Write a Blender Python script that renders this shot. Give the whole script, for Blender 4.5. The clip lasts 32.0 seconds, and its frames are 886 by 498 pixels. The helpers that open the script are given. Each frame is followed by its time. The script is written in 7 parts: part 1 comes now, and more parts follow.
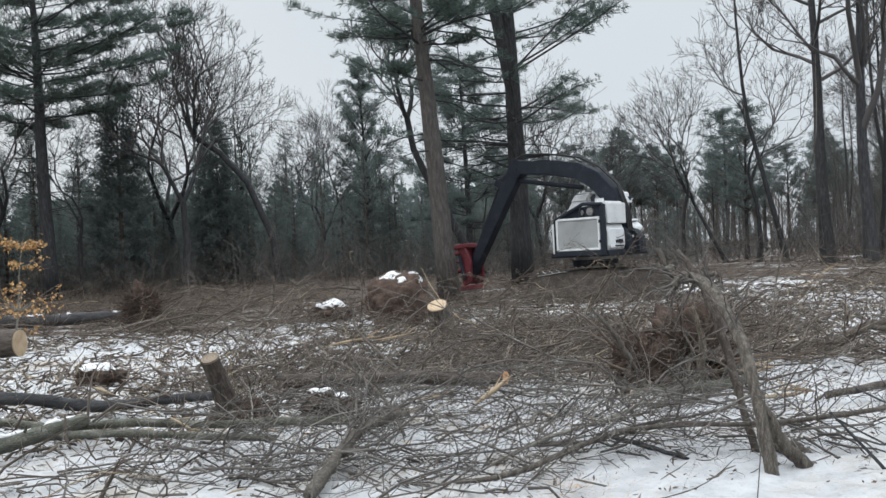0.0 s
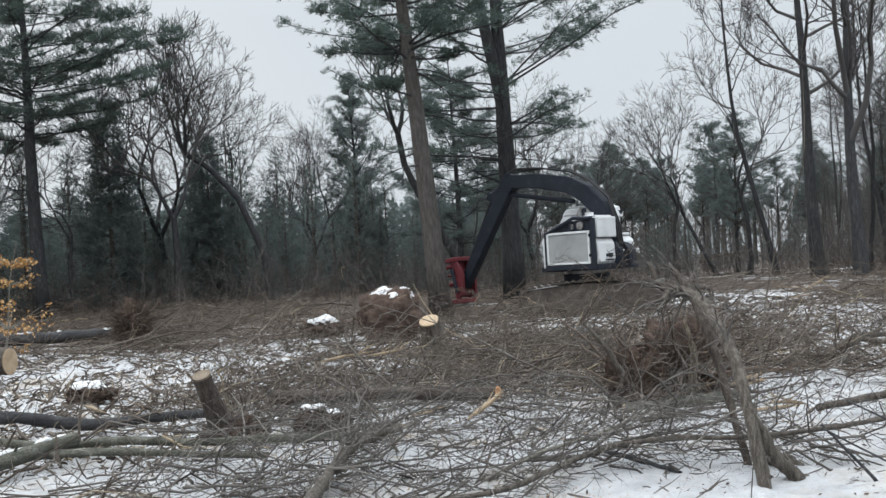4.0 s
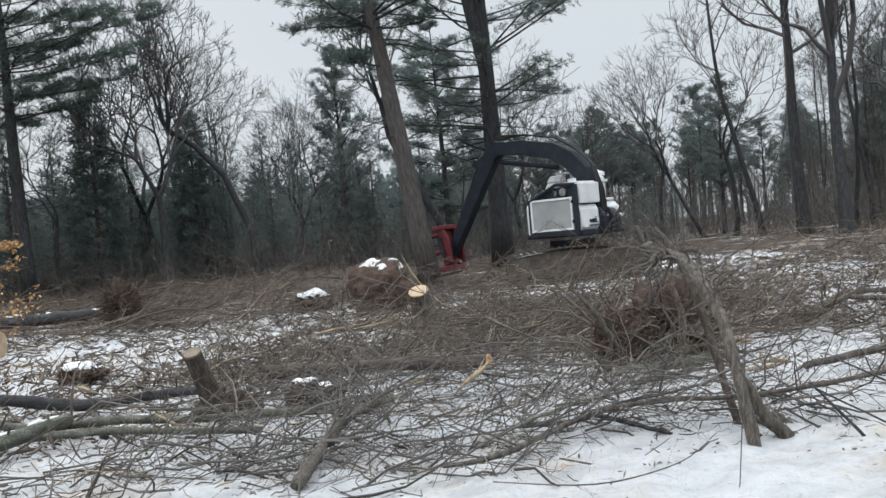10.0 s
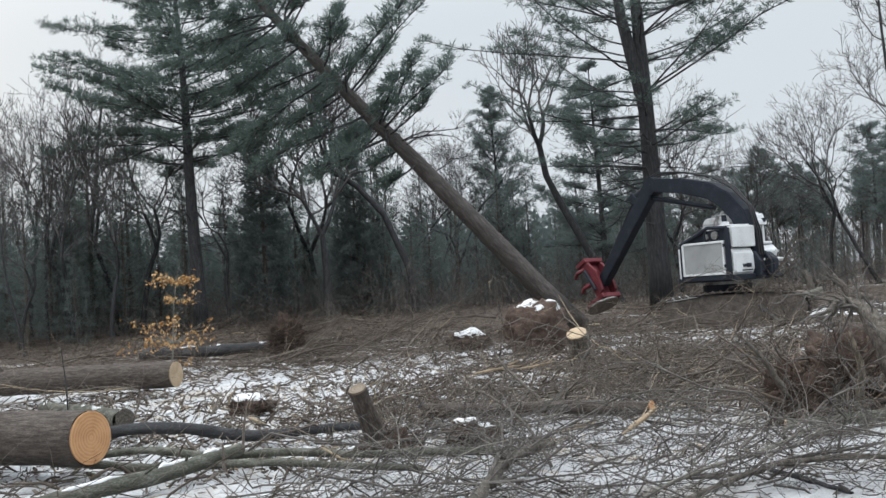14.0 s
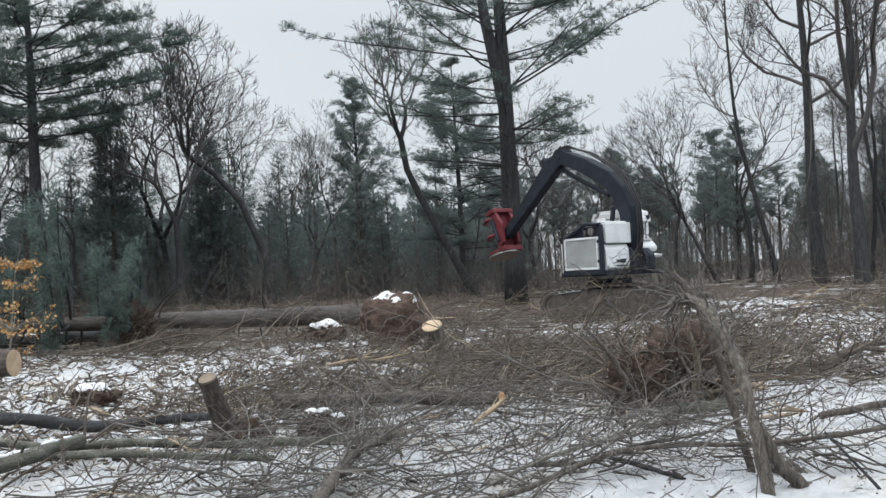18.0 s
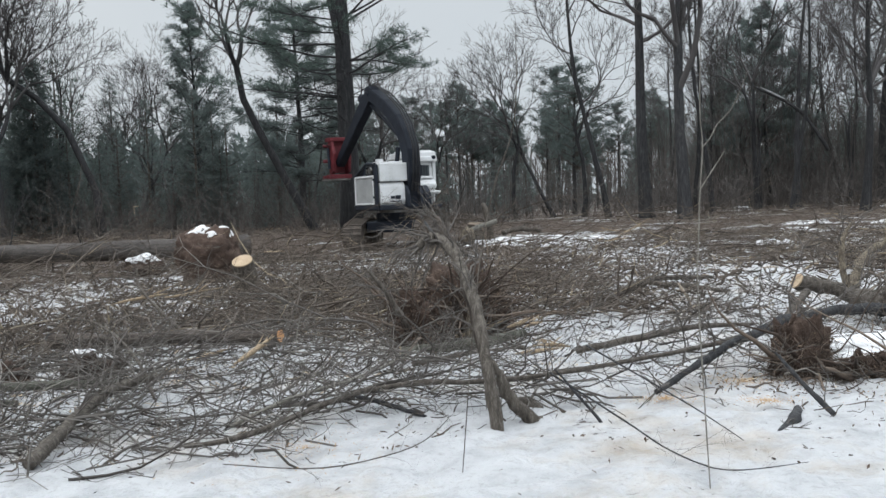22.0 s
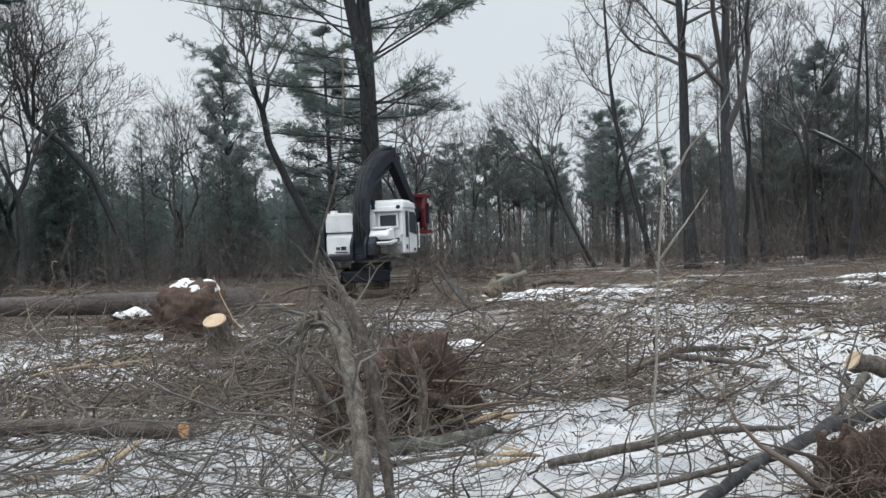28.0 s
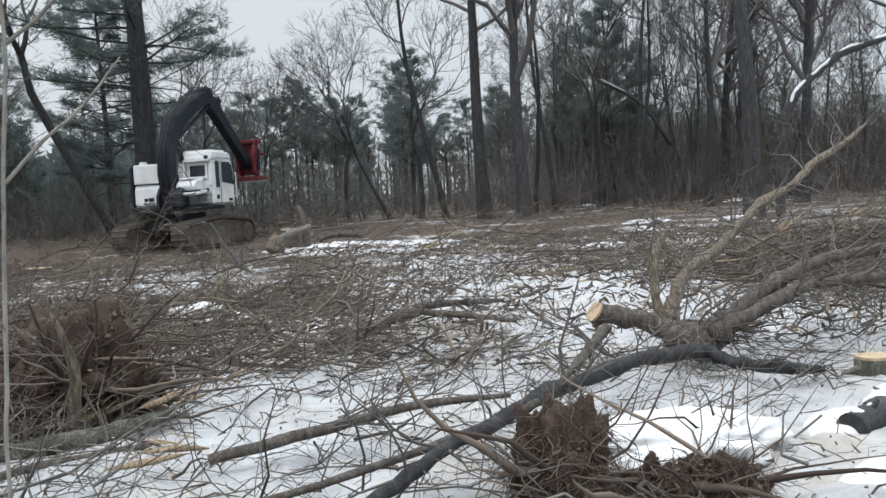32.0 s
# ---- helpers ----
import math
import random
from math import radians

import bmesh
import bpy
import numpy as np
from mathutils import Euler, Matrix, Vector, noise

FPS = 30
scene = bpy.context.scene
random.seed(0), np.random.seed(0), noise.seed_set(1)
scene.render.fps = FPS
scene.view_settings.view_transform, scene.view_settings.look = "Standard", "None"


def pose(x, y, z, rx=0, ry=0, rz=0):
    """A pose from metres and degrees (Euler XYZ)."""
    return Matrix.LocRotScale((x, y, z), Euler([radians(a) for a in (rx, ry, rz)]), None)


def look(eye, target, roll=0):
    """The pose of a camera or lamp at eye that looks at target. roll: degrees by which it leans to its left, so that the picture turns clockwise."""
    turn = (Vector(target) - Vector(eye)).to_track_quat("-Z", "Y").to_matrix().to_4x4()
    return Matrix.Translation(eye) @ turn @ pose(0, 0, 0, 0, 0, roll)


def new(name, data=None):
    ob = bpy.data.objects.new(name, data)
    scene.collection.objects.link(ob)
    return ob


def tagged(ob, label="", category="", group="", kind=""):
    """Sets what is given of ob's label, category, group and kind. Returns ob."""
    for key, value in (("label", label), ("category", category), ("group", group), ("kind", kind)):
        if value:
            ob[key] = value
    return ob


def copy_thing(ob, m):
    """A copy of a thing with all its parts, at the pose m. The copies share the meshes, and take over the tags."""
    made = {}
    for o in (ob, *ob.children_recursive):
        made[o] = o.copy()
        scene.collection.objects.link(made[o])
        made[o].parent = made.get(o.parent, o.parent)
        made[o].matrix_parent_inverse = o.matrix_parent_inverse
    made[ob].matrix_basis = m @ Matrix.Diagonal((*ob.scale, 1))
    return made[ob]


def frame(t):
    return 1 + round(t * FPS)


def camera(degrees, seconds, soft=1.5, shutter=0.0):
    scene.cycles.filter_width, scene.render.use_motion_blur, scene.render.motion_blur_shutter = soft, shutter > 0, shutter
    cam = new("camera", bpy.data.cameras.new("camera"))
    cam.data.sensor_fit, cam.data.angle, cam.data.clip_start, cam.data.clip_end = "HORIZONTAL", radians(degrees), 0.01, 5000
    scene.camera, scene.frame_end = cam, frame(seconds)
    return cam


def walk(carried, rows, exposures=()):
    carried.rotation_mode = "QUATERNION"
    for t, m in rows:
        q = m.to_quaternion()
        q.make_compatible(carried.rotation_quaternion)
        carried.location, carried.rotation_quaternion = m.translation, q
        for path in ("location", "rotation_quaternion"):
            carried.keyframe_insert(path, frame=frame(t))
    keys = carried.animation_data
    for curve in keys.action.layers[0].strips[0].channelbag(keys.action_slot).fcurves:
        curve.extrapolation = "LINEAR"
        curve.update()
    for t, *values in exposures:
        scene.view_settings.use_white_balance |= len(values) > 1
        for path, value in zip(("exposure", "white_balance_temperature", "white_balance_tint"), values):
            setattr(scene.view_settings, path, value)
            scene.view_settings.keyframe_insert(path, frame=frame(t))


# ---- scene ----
cam = camera(49.0, 32.0)
PATH = [
    (0, (0.091, 0.052, 1.686), (-0.065, 2.045, 1.696), -2.9),
    (0.5, (0.09, 0.054, 1.684), (-0.063, 2.048, 1.703), -3.0),
    (1, (0.096, 0.048, 1.686), (-0.053, 2.042, 1.709), -3.0),
    (1.5, (0.089, 0.041, 1.688), (-0.057, 2.036, 1.713), -2.9),
    (2, (0.087, 0.043, 1.688), (-0.061, 2.037, 1.725), -2.9),
    (2.5, (0.096, 0.051, 1.689), (-0.049, 2.045, 1.729), -3.1),
    (3, (0.093, 0.045, 1.69), (-0.05, 2.039, 1.728), -3.1),
    (3.5, (0.091, 0.041, 1.691), (-0.048, 2.036, 1.73), -3.2),
    (5.5, (0.095, 0.037, 1.69), (-0.038, 2.032, 1.73), -3.7),
    (6, (0.099, 0.041, 1.691), (-0.029, 2.037, 1.73), -4.0),
    (6.5, (0.101, 0.038, 1.694), (-0.025, 2.033, 1.728), -4.1),
    (7, (0.098, 0.043, 1.691), (-0.026, 2.039, 1.714), -4.2),
    (7.5, (0.099, 0.045, 1.689), (-0.028, 2.041, 1.703), -4.4),
    (8, (0.096, 0.05, 1.689), (-0.035, 2.046, 1.697), -4.4),
    (8.5, (0.098, 0.051, 1.687), (-0.024, 2.047, 1.683), -4.5),
    (9, (0.099, 0.052, 1.69), (-0.024, 2.048, 1.683), -4.7),
    (9.5, (0.102, 0.052, 1.689), (-0.022, 2.049, 1.677), -4.9),
    (10, (0.103, 0.042, 1.691), (-0.014, 2.038, 1.667), -5.0),
    (10.5, (0.103, 0.046, 1.692), (-0.014, 2.042, 1.669), -5.0),
    (11, (0.106, 0.044, 1.692), (-0.006, 2.041, 1.662), -5.1),
    (11.5, (0.108, 0.045, 1.691), (-0.01, 2.042, 1.667), -5.3),
    (12, (0.103, 0.042, 1.696), (-0.025, 2.038, 1.695), -5.6),
    (12.5, (0.097, 0.032, 1.699), (-0.049, 2.027, 1.724), -5.4),
    (13, (0.082, 0.038, 1.707), (-0.118, 2.027, 1.758), -4.9),
    (13.5, (0.058, 0.03, 1.712), (-0.241, 2.006, 1.784), -4.4),
    (14, (0.018, -0.001, 1.72), (-0.404, 1.952, 1.802), -4.0),
    (14.5, (0.071, -0.125, 1.73), (-0.421, 1.811, 1.815), -3.7),
    (16.5, (0.077, -0.089, 1.705), (-0.438, 1.843, 1.749), -3.0),
    (17, (0.101, -0.009, 1.701), (-0.224, 1.964, 1.738), -2.6),
    (17.5, (0.091, -0.016, 1.698), (-0.118, 1.972, 1.747), -2.5),
    (18, (0.047, -0.016, 1.697), (-0.091, 1.979, 1.747), -2.8),
    (18.5, (0.066, -0.026, 1.69), (-0.005, 1.973, 1.73), -2.9),
    (19, (0.208, -0.025, 1.694), (0.148, 1.974, 1.737), -2.7),
    (19.5, (0.349, -0.044, 1.703), (0.346, 1.955, 1.733), -2.4),
    (20, (0.418, 0.023, 1.697), (0.53, 2.02, 1.724), -2.2),
    (20.5, (0.47, 0.12, 1.711), (0.622, 2.115, 1.716), -2.8),
    (21, (0.58, 0.135, 1.713), (0.761, 2.126, 1.649), -2.7),
    (21.5, (0.799, 0.071, 1.7), (0.943, 2.063, 1.592), -2.5),
    (22, (0.918, 0.106, 1.714), (1.067, 2.098, 1.611), -2.4),
    (22.5, (0.998, 0.231, 1.74), (1.149, 2.222, 1.626), -2.2),
    (23, (1.2, 0.499, 1.729), (1.156, 2.496, 1.627), -3.3),
    (23.5, (1.338, 0.662, 1.741), (1.167, 2.652, 1.641), -3.6),
    (24, (1.414, 0.98, 1.766), (1.214, 2.967, 1.657), -3.8),
    (24.5, (1.593, 1.239, 1.749), (1.355, 3.222, 1.655), -3.8),
    (26.5, (1.715, 2.171, 1.735), (1.589, 4.165, 1.666), -3.2),
    (27, (1.868, 2.164, 1.767), (1.807, 4.163, 1.741), -2.1),
    (27.5, (1.968, 2.285, 1.807), (2.019, 4.284, 1.816), -1.8),
    (28, (2.034, 2.419, 1.778), (2.079, 4.418, 1.775), -2.2),
    (28.5, (2.171, 2.573, 1.749), (2.259, 4.57, 1.699), -1.9),
    (29, (2.18, 2.759, 1.721), (2.556, 4.722, 1.642), -1.2),
    (29.5, (2.186, 2.721, 1.761), (2.791, 4.624, 1.65), -2.2),
    (30, (2.417, 2.927, 1.727), (3.008, 4.834, 1.61), -2.8),
    (30.5, (2.552, 3.084, 1.717), (3.122, 4.999, 1.615), -2.6),
    (31, (2.642, 3.308, 1.724), (3.147, 5.24, 1.609), -3.0),
    (31.5, (2.868, 3.488, 1.685), (3.308, 5.436, 1.575), -3.6),
    (32, (3.137, 3.683, 1.654), (3.555, 5.635, 1.539), -3.3),
]
# the film's own exposure dips while bright snow fills the picture
walk(cam, [(t, look(e, g, r)) for t, e, g, r in PATH], [(0, 0.04), (12, 0.03), (18, 0.07), (19.5, 0.05), (21, -0.1), (24.5, -0.09), (26.8, 0.05), (32, 0.06)])

# ---- light: an overcast winter sky ----
world = bpy.data.worlds.new("overcast_sky")
scene.world = world
world.use_nodes = True
wn, wl = world.node_tree.nodes, world.node_tree.links
bg = wn["Background"]
sky = wn.new("ShaderNodeTexSky")
sky.sky_type = "NISHITA"
sky.sun_disc = False
sky.sun_elevation, sky.sun_rotation = radians(24), radians(-60)
sky.dust_density, sky.air_density = 6.0, 1.0
cloud_map = wn.new("ShaderNodeTexNoise")
cloud_map.inputs["Scale"].default_value = 1.6
cloud_map.inputs["Detail"].default_value = 4
cloud = wn.new("ShaderNodeValToRGB")
cloud.color_ramp.elements[0].position, cloud.color_ramp.elements[0].color = 0.3, (5.35, 5.9, 6.4, 1)
cloud.color_ramp.elements[1].position, cloud.color_ramp.elements[1].color = 0.7, (6.1, 6.6, 7.0, 1)
mixsky = wn.new("ShaderNodeMix")
mixsky.data_type = "RGBA"
mixsky.inputs[0].default_value = 0.93
wl.new(cloud_map.outputs["Fac"], cloud.inputs[0])
wl.new(sky.outputs[0], mixsky.inputs[6])
wl.new(cloud.outputs[0], mixsky.inputs[7])
wl.new(mixsky.outputs[2], bg.inputs[0])
# an overcast dome: the zenith is brighter than the sky near the horizon
tc_sky, sep_sky, dome = wn.new("ShaderNodeTexCoord"), wn.new("ShaderNodeSeparateXYZ"), wn.new("ShaderNodeMapRange")
dome.interpolation_type = "SMOOTHSTEP"
for i, v in enumerate((0.24, 0.95, 0.118, 0.47)):
    dome.inputs[i + 1].default_value = v
wl.new(tc_sky.outputs["Generated"], sep_sky.inputs[0])
wl.new(sep_sky.outputs["Z"], dome.inputs[0])
wl.new(dome.outputs[0], bg.inputs[1])
sun = new("sun", bpy.data.lights.new("sun", "SUN"))
sun.data.energy, sun.data.angle, sun.data.color = 1.6, radians(60), (1.0, 0.98, 0.96)
sun.matrix_world = look((-10, -6, 40), (0, 8, 0))

# ---- materials ----
def material(name, rough=0.9, metal=0.0):
    m = bpy.data.materials.new(name)
    m.use_nodes = True
    b = m.node_tree.nodes["Principled BSDF"]
    b.inputs["Roughness"].default_value, b.inputs["Metallic"].default_value = rough, metal
    b.inputs["Specular IOR Level"].default_value = 0.25
    return m, m.node_tree.nodes, m.node_tree.links, b


def ramp(nodes, stops):
    r = nodes.new("ShaderNodeValToRGB")
    el = r.color_ramp.elements
    while len(el) < len(stops):
        el.new(0.5)
    for e, (p, c) in zip(el, stops):
        e.position, e.color = p, (*c, 1)
    return r


def noisy(name, stops, scale=8.0, rough=0.9, bump=0.3, stretch=(1, 1, 1), metal=0.0, detail=6, fine=None, per_object=0.0, coords="Object"):
    """A surface whose colour wanders through stops at one scale and is grained at a finer one."""
    m, n, l, b = material(name, rough, metal)
    tc, mp = n.new("ShaderNodeTexCoord"), n.new("ShaderNodeMapping")
    mp.inputs["Scale"].default_value = stretch
    l.new(tc.outputs[coords], mp.inputs[0])
    big, small = n.new("ShaderNodeTexNoise"), n.new("ShaderNodeTexNoise")
    big.inputs["Scale"].default_value, big.inputs["Detail"].default_value = scale, detail
    small.inputs["Scale"].default_value, small.inputs["Detail"].default_value = fine or scale * 7, 5
    for t in (big, small):
        l.new(mp.outputs[0], t.inputs["Vector"])
    mix = n.new("ShaderNodeMath")
    mix.operation = "MULTIPLY_ADD"
    mix.inputs[1].default_value = 0.45
    l.new(small.outputs["Fac"], mix.inputs[0])
    half = n.new("ShaderNodeMath")
    half.operation = "MULTIPLY"
    half.inputs[1].default_value = 0.55
    l.new(big.outputs["Fac"], half.inputs[0])
    l.new(half.outputs[0], mix.inputs[2])
    r = ramp(n, stops)
    l.new(mix.outputs[0], r.inputs[0])
    out = r.outputs[0]
    if per_object:
        info, hue = n.new("ShaderNodeObjectInfo"), n.new("ShaderNodeHueSaturation")
        vary = n.new("ShaderNodeMapRange")
        vary.inputs[3].default_value, vary.inputs[4].default_value = 1 - per_object, 1 + per_object
        l.new(info.outputs["Random"], vary.inputs[0])
        l.new(vary.outputs[0], hue.inputs["Value"])
        l.new(out, hue.inputs["Color"])
        out = hue.outputs[0]
    l.new(out, b.inputs["Base Color"])
    if bump:
        bp = n.new("ShaderNodeBump")
        bp.inputs["Strength"].default_value, bp.inputs["Distance"].default_value = bump, 0.03
        l.new(mix.outputs[0], bp.inputs["Height"])
        l.new(bp.outputs[0], b.inputs["Normal"])
    return m


def island(name, stops, rough=0.95, through_light=0.0):
    """For heaps of small loose pieces: each piece takes its own shade from stops; thin ones let light through."""
    m, n, l, b = material(name, rough)
    g = n.new("ShaderNodeNewGeometry")
    r = ramp(n, stops)
    l.new(g.outputs["Random Per Island"], r.inputs[0])
    l.new(r.outputs[0], b.inputs["Base Color"])
    if through_light:
        tr, mx, out = n.new("ShaderNodeBsdfTranslucent"), n.new("ShaderNodeMixShader"), n["Material Output"]
        mx.inputs[0].default_value = through_light
        l.new(r.outputs[0], tr.inputs[0])
        l.new(b.outputs[0], mx.inputs[1])
        l.new(tr.outputs[0], mx.inputs[2])
        l.new(mx.outputs[0], out.inputs[0])
    return m


BARK_PINE = noisy("pine_bark", [(0.3, (0.037, 0.032, 0.03)), (0.5, (0.075, 0.067, 0.062)), (0.7, (0.13, 0.117, 0.108))], 5, bump=0.9, stretch=(3, 3, 0.7), fine=28)
BARK_DARK = noisy("hardwood_bark", [(0.34, (0.018, 0.0185, 0.02)), (0.52, (0.039, 0.039, 0.041)), (0.7, (0.083, 0.083, 0.085))], 5, bump=1.0, stretch=(3, 3, 0.6), per_object=0.2, fine=42)
BARK_GREY = noisy("grey_bark", [(0.3, (0.075, 0.068, 0.058)), (0.5, (0.16, 0.15, 0.13)), (0.7, (0.26, 0.25, 0.23))], 5, bump=0.6, stretch=(2, 2, 0.7), per_object=0.2)
BARK_SNAG = noisy("weathered_snag", [(0.32, (0.034, 0.029, 0.025)), (0.5, (0.092, 0.08, 0.068)), (0.66, (0.2, 0.178, 0.152))], 9, bump=1.0, stretch=(4, 4, 0.6), fine=50)
BARK_MID = noisy("brown_bark", [(0.3, (0.032, 0.027, 0.023)), (0.5, (0.078, 0.067, 0.057)), (0.68, (0.165, 0.148, 0.13))], 8, bump=1.0, stretch=(3, 3, 0.8), fine=44)
BARK_MOSS = noisy("mossy_bark", [(0.34, (0.028, 0.028, 0.023)), (0.5, (0.075, 0.075, 0.06)), (0.66, (0.17, 0.168, 0.145))], 6, bump=1.0, stretch=(2, 2, 0.8), fine=45)
BARK_LOG = noisy("furrowed_log_bark", [(0.32, (0.02, 0.016, 0.014)), (0.5, (0.064, 0.052, 0.044)), (0.68, (0.13, 0.112, 0.098))], 7, bump=1.0, stretch=(4, 4, 0.8), fine=34)
FIBRE = island("root_fibres", [(0.0, (0.035, 0.026, 0.021)), (0.6, (0.085, 0.063, 0.05)), (1.0, (0.17, 0.135, 0.108))])
SAWDUST = island("orange_sawdust", [(0.0, (0.33, 0.2, 0.1)), (0.6, (0.45, 0.31, 0.19)), (1.0, (0.56, 0.44, 0.3))], 0.9)
TWIG_FAR = island("bare_twigs", [(0.0, (0.045, 0.042, 0.042)), (1.0, (0.112, 0.106, 0.105))])
BARK_TAN = noisy("torn_tan_wood", [(0.34, (0.05, 0.04, 0.031)), (0.5, (0.135, 0.112, 0.086)), (0.66, (0.29, 0.245, 0.185))], 9, bump=1.0, stretch=(4, 4, 0.7))
TWIG_PALE = island("grey_thicket_twigs", [(0.0, (0.06, 0.054, 0.051)), (1.0, (0.13, 0.117, 0.109))])
TWIG_GROUND = island("cut_brush", [(0.0, (0.042, 0.033, 0.027)), (0.6, (0.1, 0.082, 0.068)), (0.93, (0.175, 0.15, 0.128)), (1.0, (0.3, 0.24, 0.16))])
TWIG_GREY = island("grey_brush", [(0.0, (0.046, 0.04, 0.036)), (0.7, (0.115, 0.105, 0.096)), (1.0, (0.215, 0.2, 0.18))])
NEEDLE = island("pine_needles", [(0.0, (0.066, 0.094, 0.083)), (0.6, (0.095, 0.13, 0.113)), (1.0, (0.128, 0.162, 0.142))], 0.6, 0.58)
# far conifers: distance haze is mixed into the needle colour, paler and bluer
NEEDLE_HAZY = island("hazy_needles", [(0.0, (0.105, 0.131, 0.128)), (0.6, (0.138, 0.166, 0.159)), (1.0, (0.172, 0.197, 0.187))], 0.7, 0.64)
LEAF_ORANGE = island("dry_beech_leaves", [(0.0, (0.25, 0.125, 0.045)), (0.6, (0.38, 0.22, 0.085)), (1.0, (0.48, 0.32, 0.16))], 0.7)
LEAF_BROWN = island("dead_leaves", [(0.0, (0.035, 0.025, 0.019)), (0.6, (0.075, 0.053, 0.04)), (1.0, (0.15, 0.11, 0.08))], 0.8)
EARTH = noisy("root_earth", [(0.3, (0.02, 0.014, 0.011)), (0.5, (0.052, 0.035, 0.027)), (0.7, (0.1, 0.071, 0.056))], 5, bump=1.0, fine=60)
SNOW = noisy("snow", [(0.3, (0.5, 0.503, 0.51)), (0.7, (0.64, 0.642, 0.648))], 6, rough=0.7, bump=0.5)
CHIPS = island("fresh_wood_chips", [(0.0, (0.3, 0.22, 0.14)), (0.6, (0.46, 0.36, 0.25)), (1.0, (0.6, 0.51, 0.39))], 0.85)
WHITE = noisy("machine_white_paint", [(0.25, (0.3, 0.3, 0.29)), (0.42, (0.55, 0.56, 0.56)), (0.7, (0.67, 0.68, 0.69))], 2.2, rough=0.45, bump=0.04, fine=26)
BLACK = noisy("machine_black_paint", [(0.3, (0.008, 0.01, 0.015)), (0.55, (0.014, 0.018, 0.027)), (0.75, (0.034, 0.036, 0.042))], 3, rough=0.6, bump=0.15)
RED = noisy("felling_head_red", [(0.3, (0.045, 0.018, 0.02)), (0.5, (0.115, 0.018, 0.024)), (0.75, (0.19, 0.042, 0.048))], 3.2, rough=0.55, bump=0.1)
STEEL = noisy("worn_steel", [(0.3, (0.1, 0.095, 0.09)), (0.55, (0.3, 0.29, 0.28)), (0.75, (0.5, 0.49, 0.48))], 5, rough=0.4, metal=0.8, bump=0.15)
TRACK = noisy("muddy_track", [(0.3, (0.03, 0.026, 0.023)), (0.5, (0.075, 0.063, 0.054)), (0.7, (0.15, 0.128, 0.11))], 5, rough=0.85, bump=0.7)
MESH_GREY = noisy("radiator_mesh", [(0.3, (0.2, 0.205, 0.205)), (0.7, (0.36, 0.365, 0.36))], 2.0, rough=0.7, bump=0.3, fine=140)
RUBBER = noisy("hose_rubber", [(0.3, (0.01, 0.01, 0.011)), (0.7, (0.03, 0.03, 0.032))], 8, rough=0.6, bump=0.1)


def glass_material():
    m, n, l, b = material("cab_glass", 0.06)
    b.inputs["Base Color"].default_value = (0.035, 0.045, 0.05, 1)
    b.inputs["Specular IOR Level"].default_value = 0.6
    return m


GLASS = glass_material()


def cut_wood(name, light, dark):
    """A sawn end: growth rings round the piece's own axis, darker heart and rim."""
    m, n, l, b = material(name, 0.85)
    tc = n.new("ShaderNodeTexCoord")
    wave = n.new("ShaderNodeTexWave")
    wave.wave_type, wave.rings_direction = "RINGS", "Z"
    wave.inputs["Scale"].default_value, wave.inputs["Distortion"].default_value = 9, 2.5
    wave.inputs["Detail"].default_value, wave.inputs["Detail Scale"].default_value = 3, 2
    l.new(tc.outputs["Object"], wave.inputs[0])
    noi = n.new("ShaderNodeTexNoise")
    noi.inputs["Scale"].default_value, noi.inputs["Detail"].default_value = 5, 6
    l.new(tc.outputs["Object"], noi.inputs[0])
    mix = n.new("ShaderNodeMath")
    mix.operation = "MULTIPLY_ADD"
    mix.inputs[1].default_value = 0.22
    l.new(wave.outputs["Fac"], mix.inputs[0])
    l.new(noi.outputs["Fac"], mix.inputs[2])
    r = ramp(n, [(0.3, dark), (0.75, light)])
    l.new(mix.outputs[0], r.inputs[0])
    l.new(r.outputs[0], b.inputs["Base Color"])
    bp = n.new("ShaderNodeBump")
    bp.inputs["Strength"].default_value, bp.inputs["Distance"].default_value = 0.3, 0.01
    l.new(mix.outputs[0], bp.inputs["Height"])
    l.new(bp.outputs[0], b.inputs["Normal"])
    return m


CUT_ORANGE = cut_wood("sawn_pine_orange", (0.5, 0.28, 0.14), (0.34, 0.165, 0.075))
CUT_DULL = cut_wood("weathered_orange_cut", (0.42, 0.25, 0.13), (0.25, 0.135, 0.065))
CUT_PALE = cut_wood("sawn_hardwood_pale", (0.42, 0.325, 0.225), (0.23, 0.16, 0.095))
TORN = cut_wood("torn_pale_wood", (0.34, 0.26, 0.175), (0.14, 0.105, 0.072))

CUT_OLD = cut_wood("weathered_cut", (0.2, 0.16, 0.12), (0.09, 0.07, 0.052))


